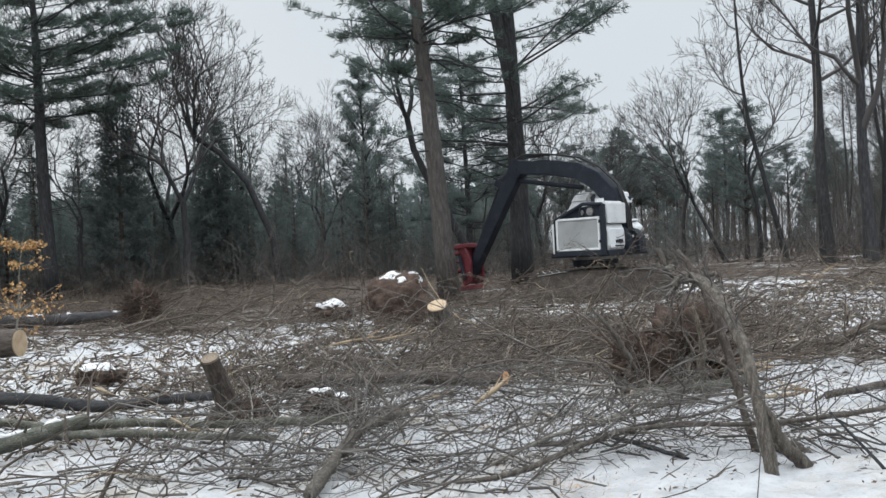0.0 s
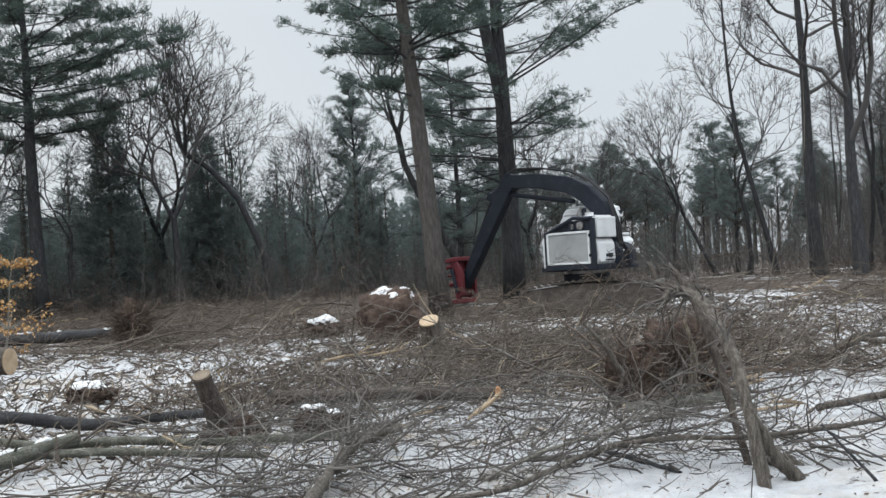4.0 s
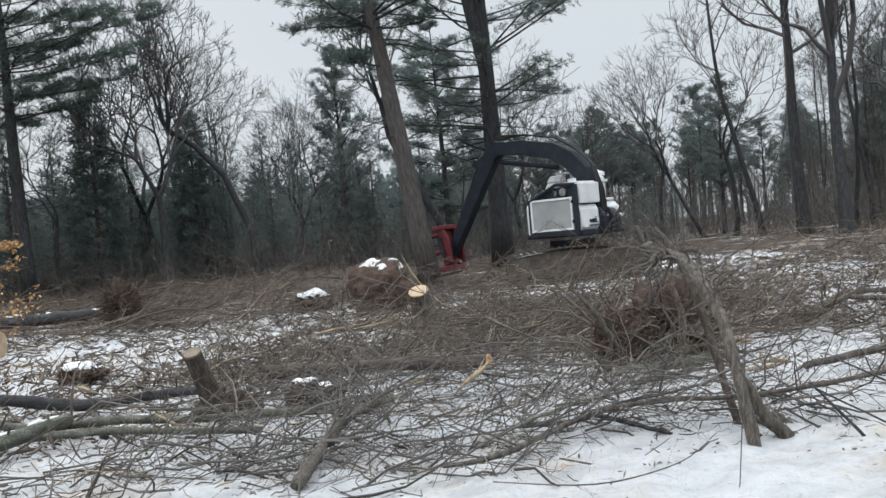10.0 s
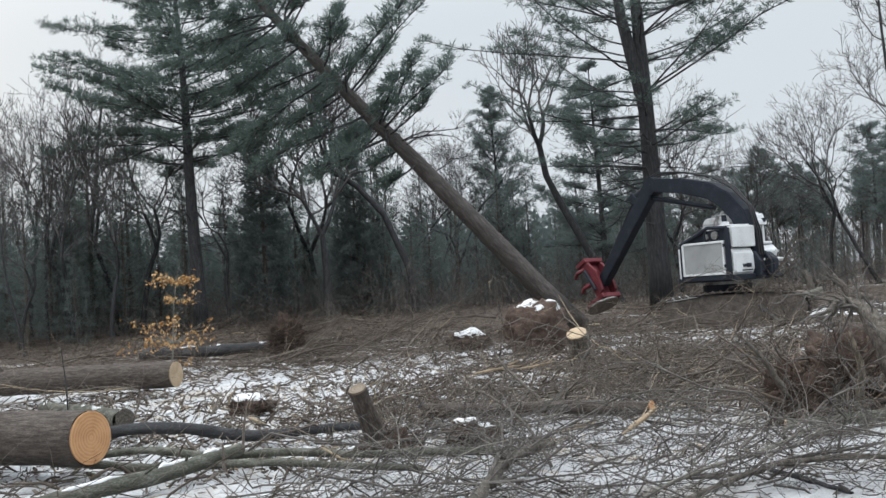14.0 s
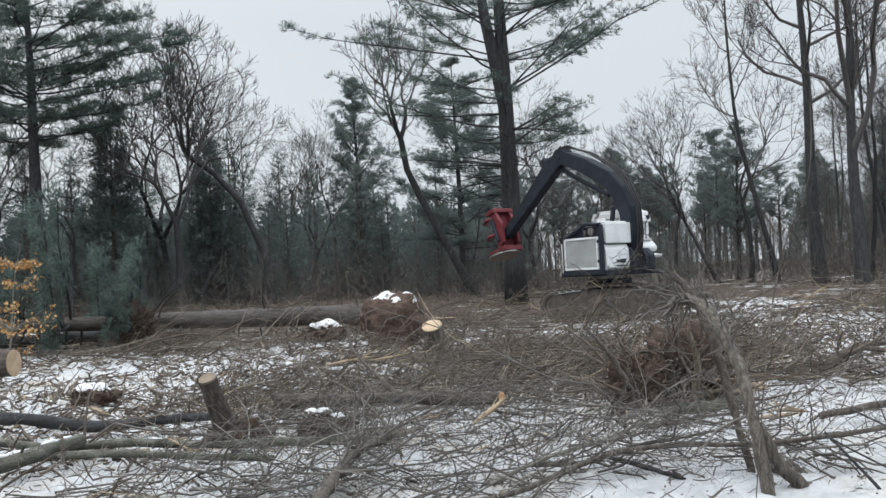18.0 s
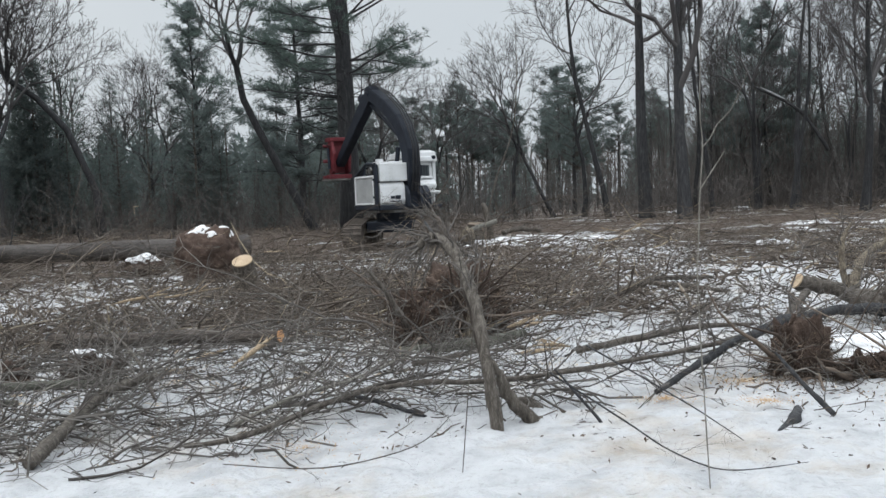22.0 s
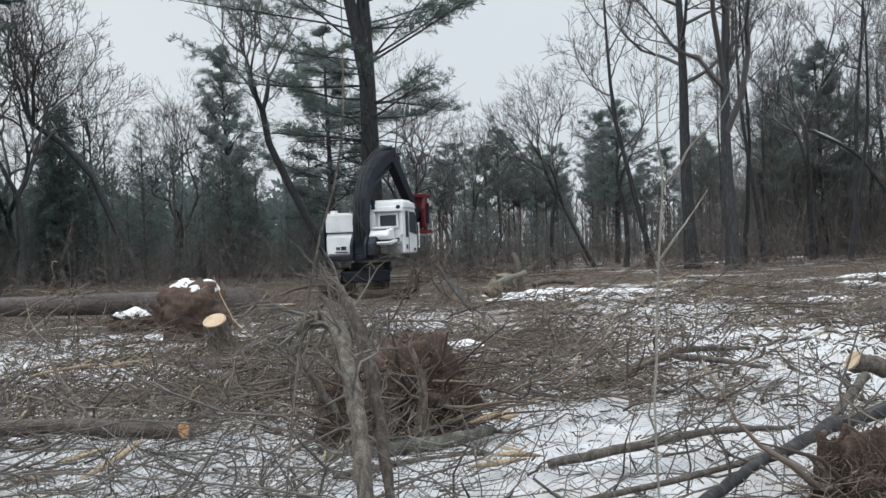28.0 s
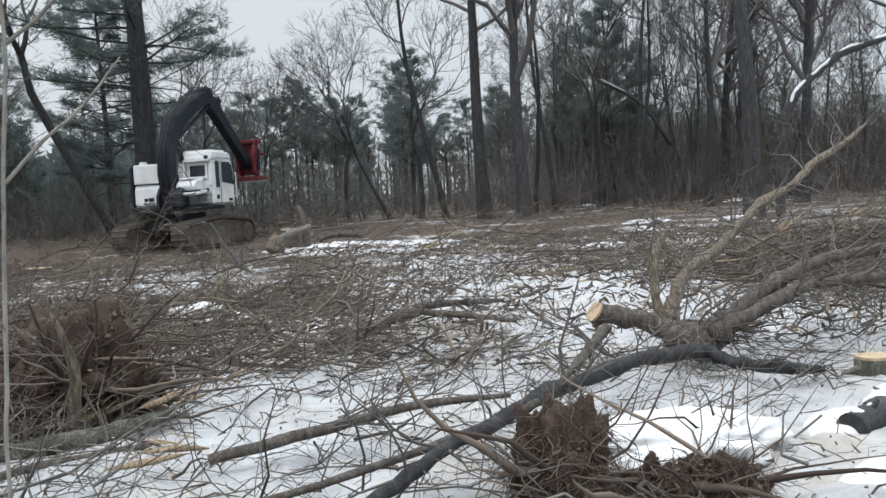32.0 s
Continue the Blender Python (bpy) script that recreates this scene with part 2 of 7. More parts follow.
def ground_material():
    """Snow in torn patches over leaf litter and mud, sawdust in places."""
    m, n, l, b = material("snowy_forest_floor", 0.9)
    tc = n.new("ShaderNodeTexCoord")
    sep = n.new("ShaderNodeSeparateXYZ")
    l.new(tc.outputs["Object"], sep.inputs[0])

    def tex(scale, detail, stretch=(1, 1, 1), rough=0.6):
        mp, t = n.new("ShaderNodeMapping"), n.new("ShaderNodeTexNoise")
        mp.inputs["Scale"].default_value = stretch
        t.inputs["Scale"].default_value, t.inputs["Detail"].default_value = scale, detail
        t.inputs["Roughness"].default_value = rough
        l.new(tc.outputs["Object"], mp.inputs[0])
        l.new(mp.outputs[0], t.inputs["Vector"])
        return t.outputs["Fac"]

    def calc(op, a, c, clamp=False):
        k = n.new("ShaderNodeMath")
        k.operation, k.use_clamp = op, clamp
        for i, v in enumerate((a, c)):
            if isinstance(v, (int, float)):
                k.inputs[i].default_value = v
            else:
                l.new(v, k.inputs[i])
        return k.outputs[0]

    def spread(v, a, c, lo, hi):
        k = n.new("ShaderNodeMapRange")
        k.clamp = True
        for i, q in enumerate((a, c, lo, hi)):
            k.inputs[i + 1].default_value = q
        l.new(v, k.inputs[0])
        return k.outputs[0]

    patch = calc("ADD", calc("MULTIPLY", tex(0.42, 5, (0.7, 1.3, 1)), 0.72), calc("MULTIPLY", tex(1.8, 8, (0.8, 1.2, 1), 0.7), 0.3))
    patch = calc("ADD", patch, calc("MULTIPLY", calc("SUBTRACT", tex(8, 7, (0.8, 1.2, 1), 0.75), 0.5), 0.5))
    patch = calc("ADD", patch, calc("MULTIPLY", calc("SUBTRACT", tex(26, 5, rough=0.6), 0.5), 0.16))
    # the slash lies thick beyond the open snow; more snow stayed to the east
    depth = calc("SUBTRACT", sep.outputs["Y"], calc("MULTIPLY", sep.outputs["X"], 0.55))
    cover = spread(depth, 6.0, 11.0, 0.21, 0.135)
    west = calc("MULTIPLY", spread(sep.outputs["X"], -6, -1, 0.085, 0.0), spread(sep.outputs["Y"], 18, 25, 1.0, -1.0))
    off = calc("ABSOLUTE", calc("SUBTRACT", sep.outputs["X"], 0.5), 0.0)
    middle = calc("MULTIPLY", spread(off, 3.5, 7.5, -0.045, 0.0), spread(sep.outputs["Y"], 11, 14, 0.0, 1.0))
    far = calc("ADD", spread(sep.outputs["Y"], 23, 40, 0.0, -0.17), middle)
    east = calc("MULTIPLY", spread(sep.outputs["X"], 2.5, 5.5, 0.0, 0.06), spread(sep.outputs["Y"], 17, 24, 1.0, 0.0))
    level = calc("ADD", calc("ADD", calc("ADD", patch, east), cover), calc("ADD", west, far))
    mask = spread(level, 0.53, 0.575, 0.0, 1.0)
    litter = ramp(n, [(0.3, (0.035, 0.026, 0.02)), (0.5, (0.085, 0.063, 0.049)), (0.62, (0.135, 0.102, 0.08)), (0.75, (0.21, 0.16, 0.12))])
    l.new(tex(9, 10, rough=0.75), litter.inputs[0])
    snow = ramp(n, [(0.25, (0.38, 0.388, 0.4)), (0.5, (0.52, 0.527, 0.538)), (0.75, (0.6, 0.605, 0.613))])
    l.new(tex(3.0, 8), snow.inputs[0])
    dust = ramp(n, [(0.5, (0.92, 0.92, 0.92)), (0.68, (0.76, 0.62, 0.46))])
    l.new(tex(0.5, 9, rough=0.75), dust.inputs[0])
    # grey crumbs and thaw marks break up the white
    soil = ramp(n, [(0.34, (0.8, 0.79, 0.78)), (0.48, (1, 1, 1))])
    l.new(tex(17, 9, rough=0.75), soil.inputs[0])
    crumb = n.new("ShaderNodeMix")
    crumb.data_type, crumb.blend_type = "RGBA", "MULTIPLY"
    crumb.inputs[0].default_value = 1.0
    l.new(snow.outputs[0], crumb.inputs[6])
    l.new(soil.outputs[0], crumb.inputs[7])
    tint = n.new("ShaderNodeMix")
    tint.data_type, tint.blend_type = "RGBA", "MULTIPLY"
    tint.inputs[0].default_value = 0.75
    l.new(crumb.outputs[2], tint.inputs[6])
    l.new(dust.outputs[0], tint.inputs[7])
    mix = n.new("ShaderNodeMix")
    mix.data_type = "RGBA"
    l.new(mask, mix.inputs[0])
    l.new(litter.outputs[0], mix.inputs[6])
    l.new(tint.outputs[2], mix.inputs[7])
    l.new(mix.outputs[2], b.inputs["Base Color"])
    height = calc("ADD", calc("ADD", calc("MULTIPLY", mask, 0.5), calc("MULTIPLY", tex(4.2, 6), 2.2)), calc("MULTIPLY", tex(11, 9, rough=0.7), 0.6))
    bp = n.new("ShaderNodeBump")
    bp.inputs["Strength"].default_value, bp.inputs["Distance"].default_value = 0.8, 0.12
    l.new(height, bp.inputs["Height"])
    l.new(bp.outputs[0], b.inputs["Normal"])
    return m


GROUND = ground_material()

# ---- building helpers ----


class Heap:
    """Collects faces of many small pieces for one mesh; each face keeps a material slot."""

    def __init__(self):
        self.v, self.f, self.s = [], [], []

    def tube(self, pts, radii, sides=5, slot=0, cap=False):
        n0 = len(self.v)
        pts = [Vector(p) for p in pts]
        last = len(pts) - 1
        side = None
        for i, p in enumerate(pts):
            d = (pts[min(i + 1, last)] - pts[max(i - 1, 0)])
            d = d.normalized() if d.length > 1e-6 else Vector((0, 0, 1))
            if side is None:
                side = d.orthogonal().normalized()
            else:
                side = side - d * side.dot(d)
                side = side.normalized() if side.length > 1e-6 else d.orthogonal().normalized()
            up = d.cross(side)
            for k in range(sides):
                a = 2 * math.pi * k / sides
                self.v.append(p + radii[i] * (math.cos(a) * side + math.sin(a) * up))
        for i in range(last):
            for k in range(sides):
                a, c = n0 + i * sides + k, n0 + i * sides + (k + 1) % sides
                self.f.append((a, c, c + sides, a + sides))
                self.s.append(slot)
        if cap:
            self.f.append(tuple(range(n0 + sides - 1, n0 - 1, -1)))
            self.f.append(tuple(n0 + last * sides + k for k in range(sides)))
            self.s += [slot, slot]

    def tri(self, a, c, d, slot=0):
        n0 = len(self.v)
        self.v += [a, c, d]
        self.f.append((n0, n0 + 1, n0 + 2))
        self.s.append(slot)

    def quad(self, a, c, d, e, slot=0):
        n0 = len(self.v)
        self.v += [a, c, d, e]
        self.f.append((n0, n0 + 1, n0 + 2, n0 + 3))
        self.s.append(slot)

    def mesh(self, name, mats, smooth=True):
        me = bpy.data.meshes.new(name)
        me.from_pydata([tuple(p) for p in self.v], [], self.f)
        for m in mats:
            me.materials.append(m)
        if len(mats) > 1:
            me.polygons.foreach_set("material_index", self.s)
        if smooth:
            me.polygons.foreach_set("use_smooth", [True] * len(self.f))
        me.update()
        return me


def child(name, me, parent, label=""):
    ob = new(name, me)
    ob.parent = parent
    if label:
        ob["label"] = label
    return ob


def part(name, bm, mat, parent, label="", smooth=False):
    me = bpy.data.meshes.new(name)
    bm.to_mesh(me)
    bm.free()
    for m in (mat if isinstance(mat, (list, tuple)) else [mat]):
        me.materials.append(m)
    if smooth:
        me.polygons.foreach_set("use_smooth", [True] * len(me.polygons))
    return child(name, me, parent, label)


def thing(name, m, label, category, group="", kind=""):
    ob = new(name)
    ob.empty_display_size = 0.2
    ob.matrix_world = m
    return tagged(ob, label, category, group, kind)


def wander(p, d, length, steps, bend, rnd, droop=0.0):
    """Points of a crooked stick from p along d."""
    p, d = Vector(p), Vector(d).normalized()
    out = [p.copy()]
    for _ in range(steps):
        d = (d + bend * Vector((rnd.gauss(0, 1), rnd.gauss(0, 1), rnd.gauss(0, 1))) + Vector((0, 0, -droop))).normalized()
        p = p + d * (length / steps)
        out.append(p.copy())
    return out


def rise(x, y):
    """The lie of the land."""
    a = min(max((y - 30) / 22, 0), 1)
    z = 0.5 * a * a * (3 - 2 * a)
    near = math.exp(-((y - 14) / 14) ** 2)
    z += (0.10 * noise.noise((x * 0.16, y * 0.16, 3.1)) + 0.05 * noise.noise((x * 0.5, y * 0.5, 8.2))) * (0.5 + near)
    return z

# ---- ground ----
def build_ground():
    def steps(fine0, fine1, fine, far0, far1):
        out, p, s = [], fine0, fine
        while p > far0:
            s *= 1.35
            p -= s
            out.append(p)
        out.reverse()
        n = int((fine1 - fine0) / fine)
        out += [fine0 + (fine1 - fine0) * i / n for i in range(n + 1)]
        p, s = fine1, fine
        while p < far1:
            s *= 1.28
            p += s
            out.append(p)
        return out

    xs, ys = steps(-12, 14, 0.11, -700, 700), steps(4, 22, 0.11, -300, 900)
    verts = []
    for y in ys:
        for x in xs:
            z = rise(x, y)
            if -16 < x < 19 and 0 < y < 38:
                crust = abs(noise.noise((x * 2.6, y * 2.6, 7.0)))
                z += 0.05 * noise.noise((x * 1.7, y * 1.7, 1.0)) + 0.045 * noise.noise((x * 4.1, y * 4.1, 5.0)) + 0.06 * crust + 0.022 * noise.noise((x * 9.5, y * 9.5, 2.0))
            verts.append((x, y, z))
    w = len(xs)
    faces = [(j * w + i, j * w + i + 1, (j + 1) * w + i + 1, (j + 1) * w + i) for j in range(len(ys) - 1) for i in range(w - 1)]
    me = bpy.data.meshes.new("ground")
    me.from_pydata(verts, [], faces)
    me.materials.append(GROUND)
    me.polygons.foreach_set("use_smooth", [True] * len(faces))
    return tagged(new("ground", me), "snow patches melting over brown leaf litter in a clearing", "ground", kind="structure")


build_ground()


# ---- trees ----
def bare_crown(h, p, d, length, r, level, rnd, sides):
    steps = (6, 4, 3, 1)[min(level, 3)]
    pts = wander(p, d, length, steps, (0.2, 0.24, 0.24, 0.2)[min(level, 3)], rnd, -0.13)
    end = 0.3 if level < 3 else 0.5
    radii = [r * (1 - (1 - end) * i / steps) for i in range(steps + 1)]
    h.tube(pts, radii, sides if level < 2 else 3)
    if level >= 3:
        return
    count = (6, 6, 5)[level]
    for k in range(count):
        f = 0.28 + 0.72 * (k + rnd.random()) / count
        i = min(int(f * steps), steps - 1)
        q = pts[i].lerp(pts[i + 1], f * steps - i)
        along = (pts[i + 1] - pts[i]).normalized()
        out = Vector((rnd.gauss(0, 1), rnd.gauss(0, 1), rnd.gauss(0.15, 0.7)))
        out = (out - along * out.dot(along)).normalized()
        nd = along * rnd.uniform(0.55, 1.1) + out * rnd.uniform(0.5, 0.9) + Vector((0, 0, 0.14))
        bare_crown(h, q, nd, length * rnd.uniform(0.34, 0.56), max(radii[i] * 0.55, 0.011), level + 1, rnd, sides)


def hardwood(name, height, r, seed, first=0.4, limbs=9, lean=(0, 0), spread=0.42, mat=BARK_DARK, fork=0, crook=0.05):
    """A leafless hardwood: tapered trunk, rising limbs, fine twigs."""
    rnd = random.Random(seed)
    root = thing(name, Matrix(), "leafless hardwood tree with dark bark and fine twigs", "tree", "bare trees round the clearing")
    h, c = Heap(), Heap()
    n = 9
    pts = [Vector((0, 0, -0.3))]
    d = Vector((lean[0], lean[1], 1)).normalized()
    for i in range(n):
        d = (d + Vector((rnd.gauss(0, crook), rnd.gauss(0, crook), 0.06))).normalized()
        pts.append(pts[-1] + d * height * 0.92 / n)
    radii = [r * (1.35 if i == 0 else 1) * (1 - 0.8 * (i / n) ** 0.9) for i in range(n + 1)]
    h.tube(pts, radii, 9)
    for k in range(limbs):
        f = first + (1 - first) * (k + 0.7 * rnd.random()) / limbs
        i = min(int(f * n), n - 1)
        q = pts[i].lerp(pts[i + 1], f * n - i)
        a = k * 2.4 + rnd.uniform(-0.5, 0.5)
        up = 0.35 + 0.6 * f
        dd = Vector((math.cos(a), math.sin(a), up))
        bare_crown(c, q, dd, height * spread * (1.15 - 0.6 * f), radii[i] * 0.5, 1 if limbs > 12 else 0, rnd, 5)
    for k in range(fork):
        i = 3 + k
        a = rnd.uniform(0, 6.28)
        bare_crown(c, pts[i], (math.cos(a) * 0.6, math.sin(a) * 0.6, 1), height * 0.55, radii[i] * 0.7, 0, rnd, 6)
    child("trunk", h.mesh("hardwood_trunk", [mat]), root)
    tagged(child("crown", c.mesh("hardwood_crown", [TWIG_FAR]), root), kind="stuff")
    return root


def domed_tree(name, height, r, seed, forks=3, low=0.26, lean=(0, 0), levels=7, bends=None, tilt=(0, 0)):
    """A leafless maple: a short trunk that divides again and again into a rounded crown of fine twigs."""
    rnd = random.Random(seed)
    root = thing(name, Matrix(), "leafless forked maple with a rounded crown of fine twigs", "tree", "bare trees round the clearing")
    h, c = Heap(), Heap()
    stem = wander((0, 0, -0.3), (lean[0], lean[1], 1), height * low + 0.3, 4, 0.09, rnd)
    if bends:
        # a stem that leans and straightens again
        stem = [Vector((0, 0, -0.3))] + [Vector((x, rnd.gauss(0, 0.15), z)) for x, z in bends]
    n = len(stem) - 1
    h.tube(stem, [r * (1.3 if i == 0 else 1 - 0.3 * i / n) for i in range(n + 1)], 9)

    def divide(p, d, ln, rr, level):
        pts = wander(p, d, ln, 3 if level > 2 else 2, 0.16, rnd, -0.07)
        n = len(pts) - 1
        (h if level > levels - 2 else c).tube(pts, [rr * (1 - 0.32 * i / n) for i in range(n + 1)], 7 if level > levels - 2 else (4 if level > 3 else 3))
        if level == 0:
            return
        along = (pts[-1] - pts[-2]).normalized()
        turn = rnd.uniform(0, 6.283)
        count = 3 if rnd.random() < 0.3 or level <= 1 else 2
        for k in range(count):
            side = along.orthogonal().normalized()
            side = Matrix.Rotation(turn + k * 6.283 / count, 3, along) @ side
            divide(pts[-1], along + side * rnd.uniform(0.28, 0.62), ln * rnd.uniform(0.66, 0.9), max(rr * 0.66, 0.0125), level - 1)
        if level < levels and rnd.random() < 0.7:
            side = Matrix.Rotation(rnd.uniform(0, 6.283), 3, along) @ along.orthogonal().normalized()
            divide(pts[1], along * 0.5 + side, ln * 0.55, max(rr * 0.4, 0.01), max(level - 3, 0))

    first = height * (1 - low) * 0.26
    for k in range(forks):
        a = k * 6.283 / forks + rnd.uniform(-0.4, 0.4)
        divide(stem[-1], Vector((0.5 * math.cos(a) + tilt[0], 0.5 * math.sin(a) + tilt[1], 1)), first * rnd.uniform(0.9, 1.2), r * 0.6, levels - 1)
    child("trunk", h.mesh("maple_trunk", [BARK_DARK]), root)
    tagged(child("crown", c.mesh("maple_crown", [TWIG_FAR]), root), kind="stuff")
    return root


def tuft(h, p, d, size, rnd, blades=8, width=0.045):
    """A spray of needles round the end of a twig."""
    d = d.normalized()
    s = d.orthogonal().normalized()
    u = d.cross(s)
    for k in range(blades):
        a = rnd.uniform(0, 6.283)
        o = math.cos(a) * s + math.sin(a) * u
        e = p + (d * rnd.uniform(0.2, 1) + o * rnd.uniform(0.4, 1)).normalized() * size * rnd.uniform(0.7, 1.2)
        w = (e - p).cross(Vector((rnd.gauss(0, 1), rnd.gauss(0, 1), rnd.gauss(0, 1)))).normalized() * size * width
        m = p.lerp(e, 0.5)
        h.quad(p, m + w, e, m - w)


def white_pine(name, height, r, seed, first=0.42, reach=4.2, lean=(0, 0), tiers=16, dead=8, size=0.3, label="", density=1.0, plate=0.35, split=True, flat=None, fork=0.0, rise_up=0.0, blades=7, bark=None, needles=None):
    """A tall pine: straight trunk, dead lower branches, flat plates of needles on rising limbs."""
    rnd = random.Random(seed)
    root = thing(name, Matrix(), label or "tall white pine with long level limbs of green needles", "tree", "pines round the clearing")
    h, joined, g = Heap(), Heap(), Heap()
    made = []
    n = 10 if height > 15 else 7
    pts, d = [Vector((0, 0, -0.2))], Vector((lean[0], lean[1], 1)).normalized()
    for i in range(n):
        d = (d + Vector((rnd.gauss(0, 0.012), rnd.gauss(0, 0.012), 0.01))).normalized()
        pts.append(pts[-1] + d * height / n)
    radii = [r * (1.2 if i == 0 else 1) * (1 - 0.88 * (i / n) ** 1.2) for i in range(n + 1)]
    h.tube(pts, radii, 12, cap=True)
    if fork:
        # a second leader beside the first
        i = int(fork * n)
        twin = [pts[i].copy()]
        for k in range(i, n):
            step = pts[k + 1] - pts[k]
            twin.append(twin[-1] + step * 0.95 + Vector((-0.34 if k < i + 2 else -0.1, 0.1, 0)))
        h.tube(twin, [r * 0.7 * (1 - 0.85 * k / (n - i)) for k in range(len(twin))], 9)

    def on(f):
        i = min(int(f * n), n - 1)
        return pts[i].lerp(pts[i + 1], f * n - i), radii[i]

    for k in range(dead):
        f = first * rnd.uniform(0.5, 1.15)
        q, rr = on(f)
        a = rnd.uniform(0, 6.283)
        c = Heap() if split else joined
        made.append(("dead_limb", c))
        limb = wander(q, (math.cos(a), math.sin(a), rnd.uniform(-0.1, 0.25)), reach * rnd.uniform(0.2, 0.5), 5, 0.17, rnd, 0.02)
        c.tube(limb, [0.035, 0.03, 0.024, 0.018, 0.013, 0.008], 4)
        for j in range(4):
            p = limb[rnd.randint(1, 4)]
            c.tube(wander(p, (math.cos(a + rnd.uniform(-1, 1)), math.sin(a + rnd.uniform(-1, 1)), rnd.uniform(-0.3, 0.2)), rnd.uniform(0.4, 1.1), 3, 0.15, rnd), [0.012, 0.01, 0.008, 0.005], 3)
    for k in range(tiers):
        f = first + (1 - first) * (k + rnd.random() * 0.6) / tiers
        q, rr = on(min(f, 0.985))
        t = (f - first) / (1 - first)
        shape = (0.72 + 0.9 * t - 1.55 * t * t)
        a0 = rnd.uniform(0, 6.283)
        for w in range(rnd.choice((3, 4, 4, 5))):
            a = a0 + w * 1.5 + rnd.uniform(-0.35, 0.35)
            ln = reach * max(shape, 0.14) * rnd.uniform(0.45, 1.2)
            if flat is not None:
                ln *= 0.3 + 0.7 * abs(math.sin(a - radians(flat)))
            q = on(min(max(f + rnd.gauss(0, 0.03), 0.1), 0.985))[0]
            limb = wander(q, (math.cos(a), math.sin(a), 0.02 + rise_up + 0.35 * t + rnd.gauss(0, 0.07)), ln, 6, 0.07, rnd, -0.03 - 0.04 * rise_up)
            c = Heap() if split else joined
            c.tube(limb, [0.055 * (1 - 0.13 * i) * (1 - 0.5 * t) for i in range(7)], 4)
            for j in range(int((6 + ln * 4.5) * density)):
                s = rnd.uniform(0.3, 1.0)
                i = min(int(s * 6), 5)
                p = limb[i].lerp(limb[i + 1], s * 6 - i)
                side = a + rnd.choice((-1, 1)) * rnd.uniform(0.3, 1.2)
                twig = wander(p, (math.cos(side), math.sin(side), rnd.uniform(0.0, 0.45)), rnd.uniform(0.4, 1.25) * (1.2 - 0.6 * s) * min(ln / 2.6, 1.15), 2, 0.12, rnd)
                c.tube(twig, [0.012, 0.009, 0.005], 3)
                for m in range(5):
                    b0 = twig[0].lerp(twig[2], rnd.uniform(0.3, 1.05)) + Vector((rnd.gauss(0, 0.08), rnd.gauss(0, 0.08), rnd.gauss(0.02, 0.04)))
                    tuft(g, b0, twig[2] - twig[0] + Vector((0, 0, plate)), size, rnd, blades)
            made.append(("limb", c))
    child("trunk", h.mesh("pine_trunk", [bark or BARK_DARK]), root)
    for what, heap in (made if split else [("branching", joined)]):
        tagged(child(what, heap.mesh("pine_" + what, [BARK_DARK if split else BARK_MID]), root), kind="" if split else "stuff")
    tagged(child("crown", g.mesh("pine_crown", [needles or NEEDLE], smooth=False), root), kind="stuff")
    return root


def young_conifer(name, height, width, seed, clear=0.05, mat=NEEDLE_HAZY, tiers=20, label="", full=1.0, blade=0.06):
    """A soft conical conifer, branched almost to the ground: whorls of limbs that carry sprays of needles."""
    rnd = random.Random(seed)
    root = thing(name, Matrix(), label or "dense dark green conical conifer", "tree", "conifers at the wood's edge")
    h, g = Heap(), Heap()
    h.tube([(0, 0, -0.2), (0, 0, height * 0.5), (0, 0, height)], [0.014 * height, 0.009 * height, 0.01], 6)
    for k in range(tiers):
        f = clear + (1 - clear) * (k + 0.4 * rnd.random()) / tiers
        ln = width * min((1 - f) ** 0.75, 0.55 + 0.9 * f) * rnd.uniform(0.85, 1.1) + 0.1
        a0 = rnd.uniform(0, 6.283)
        for w in range(6 if f < 0.75 else 4):
            a = a0 + w * 1.05 + rnd.uniform(-0.3, 0.3)
            reach = ln * rnd.uniform(0.65, 1.15)
            limb = wander((0, 0, f * height), (math.cos(a), math.sin(a), 0.12 + 0.6 * f), reach, 3, 0.06, rnd, -0.03)
            h.tube(limb, [0.016, 0.012, 0.008, 0.004], 3)
            for j in range(int((3 + reach * 5.5) * full)):
                s = rnd.uniform(0.25, 1.0) ** 0.7
                i = min(int(s * 3), 2)
                p = limb[i].lerp(limb[i + 1], s * 3 - i) + Vector((rnd.gauss(0, 0.13), rnd.gauss(0, 0.13), rnd.gauss(-0.02, 0.07)))
                b = a + rnd.uniform(-0.9, 0.9)
                tuft(g, p, Vector((math.cos(b), math.sin(b), rnd.uniform(0.0, 0.5))), 0.16 + 0.016 * height, rnd, 4, blade)
    child("trunk", h.mesh("conifer_trunk", [BARK_MID]), root)
    tagged(child("crown", g.mesh("conifer_crown", [mat], smooth=False), root), kind="stuff")
    return root


def put_tree(src, x, y, scale=1.0, turn=0.0, leanx=0.0, leany=0.0, label=""):
    m = Matrix.Translation((x, y, rise(x, y))) @ Euler((radians(leany), radians(leanx), 0)).to_matrix().to_4x4() @ pose(0, 0, 0, 0, 0, turn) @ Matrix.Diagonal((scale, scale, scale, 1))
    ob = copy_thing(src, m)
    if label:
        ob["label"] = label
    return ob


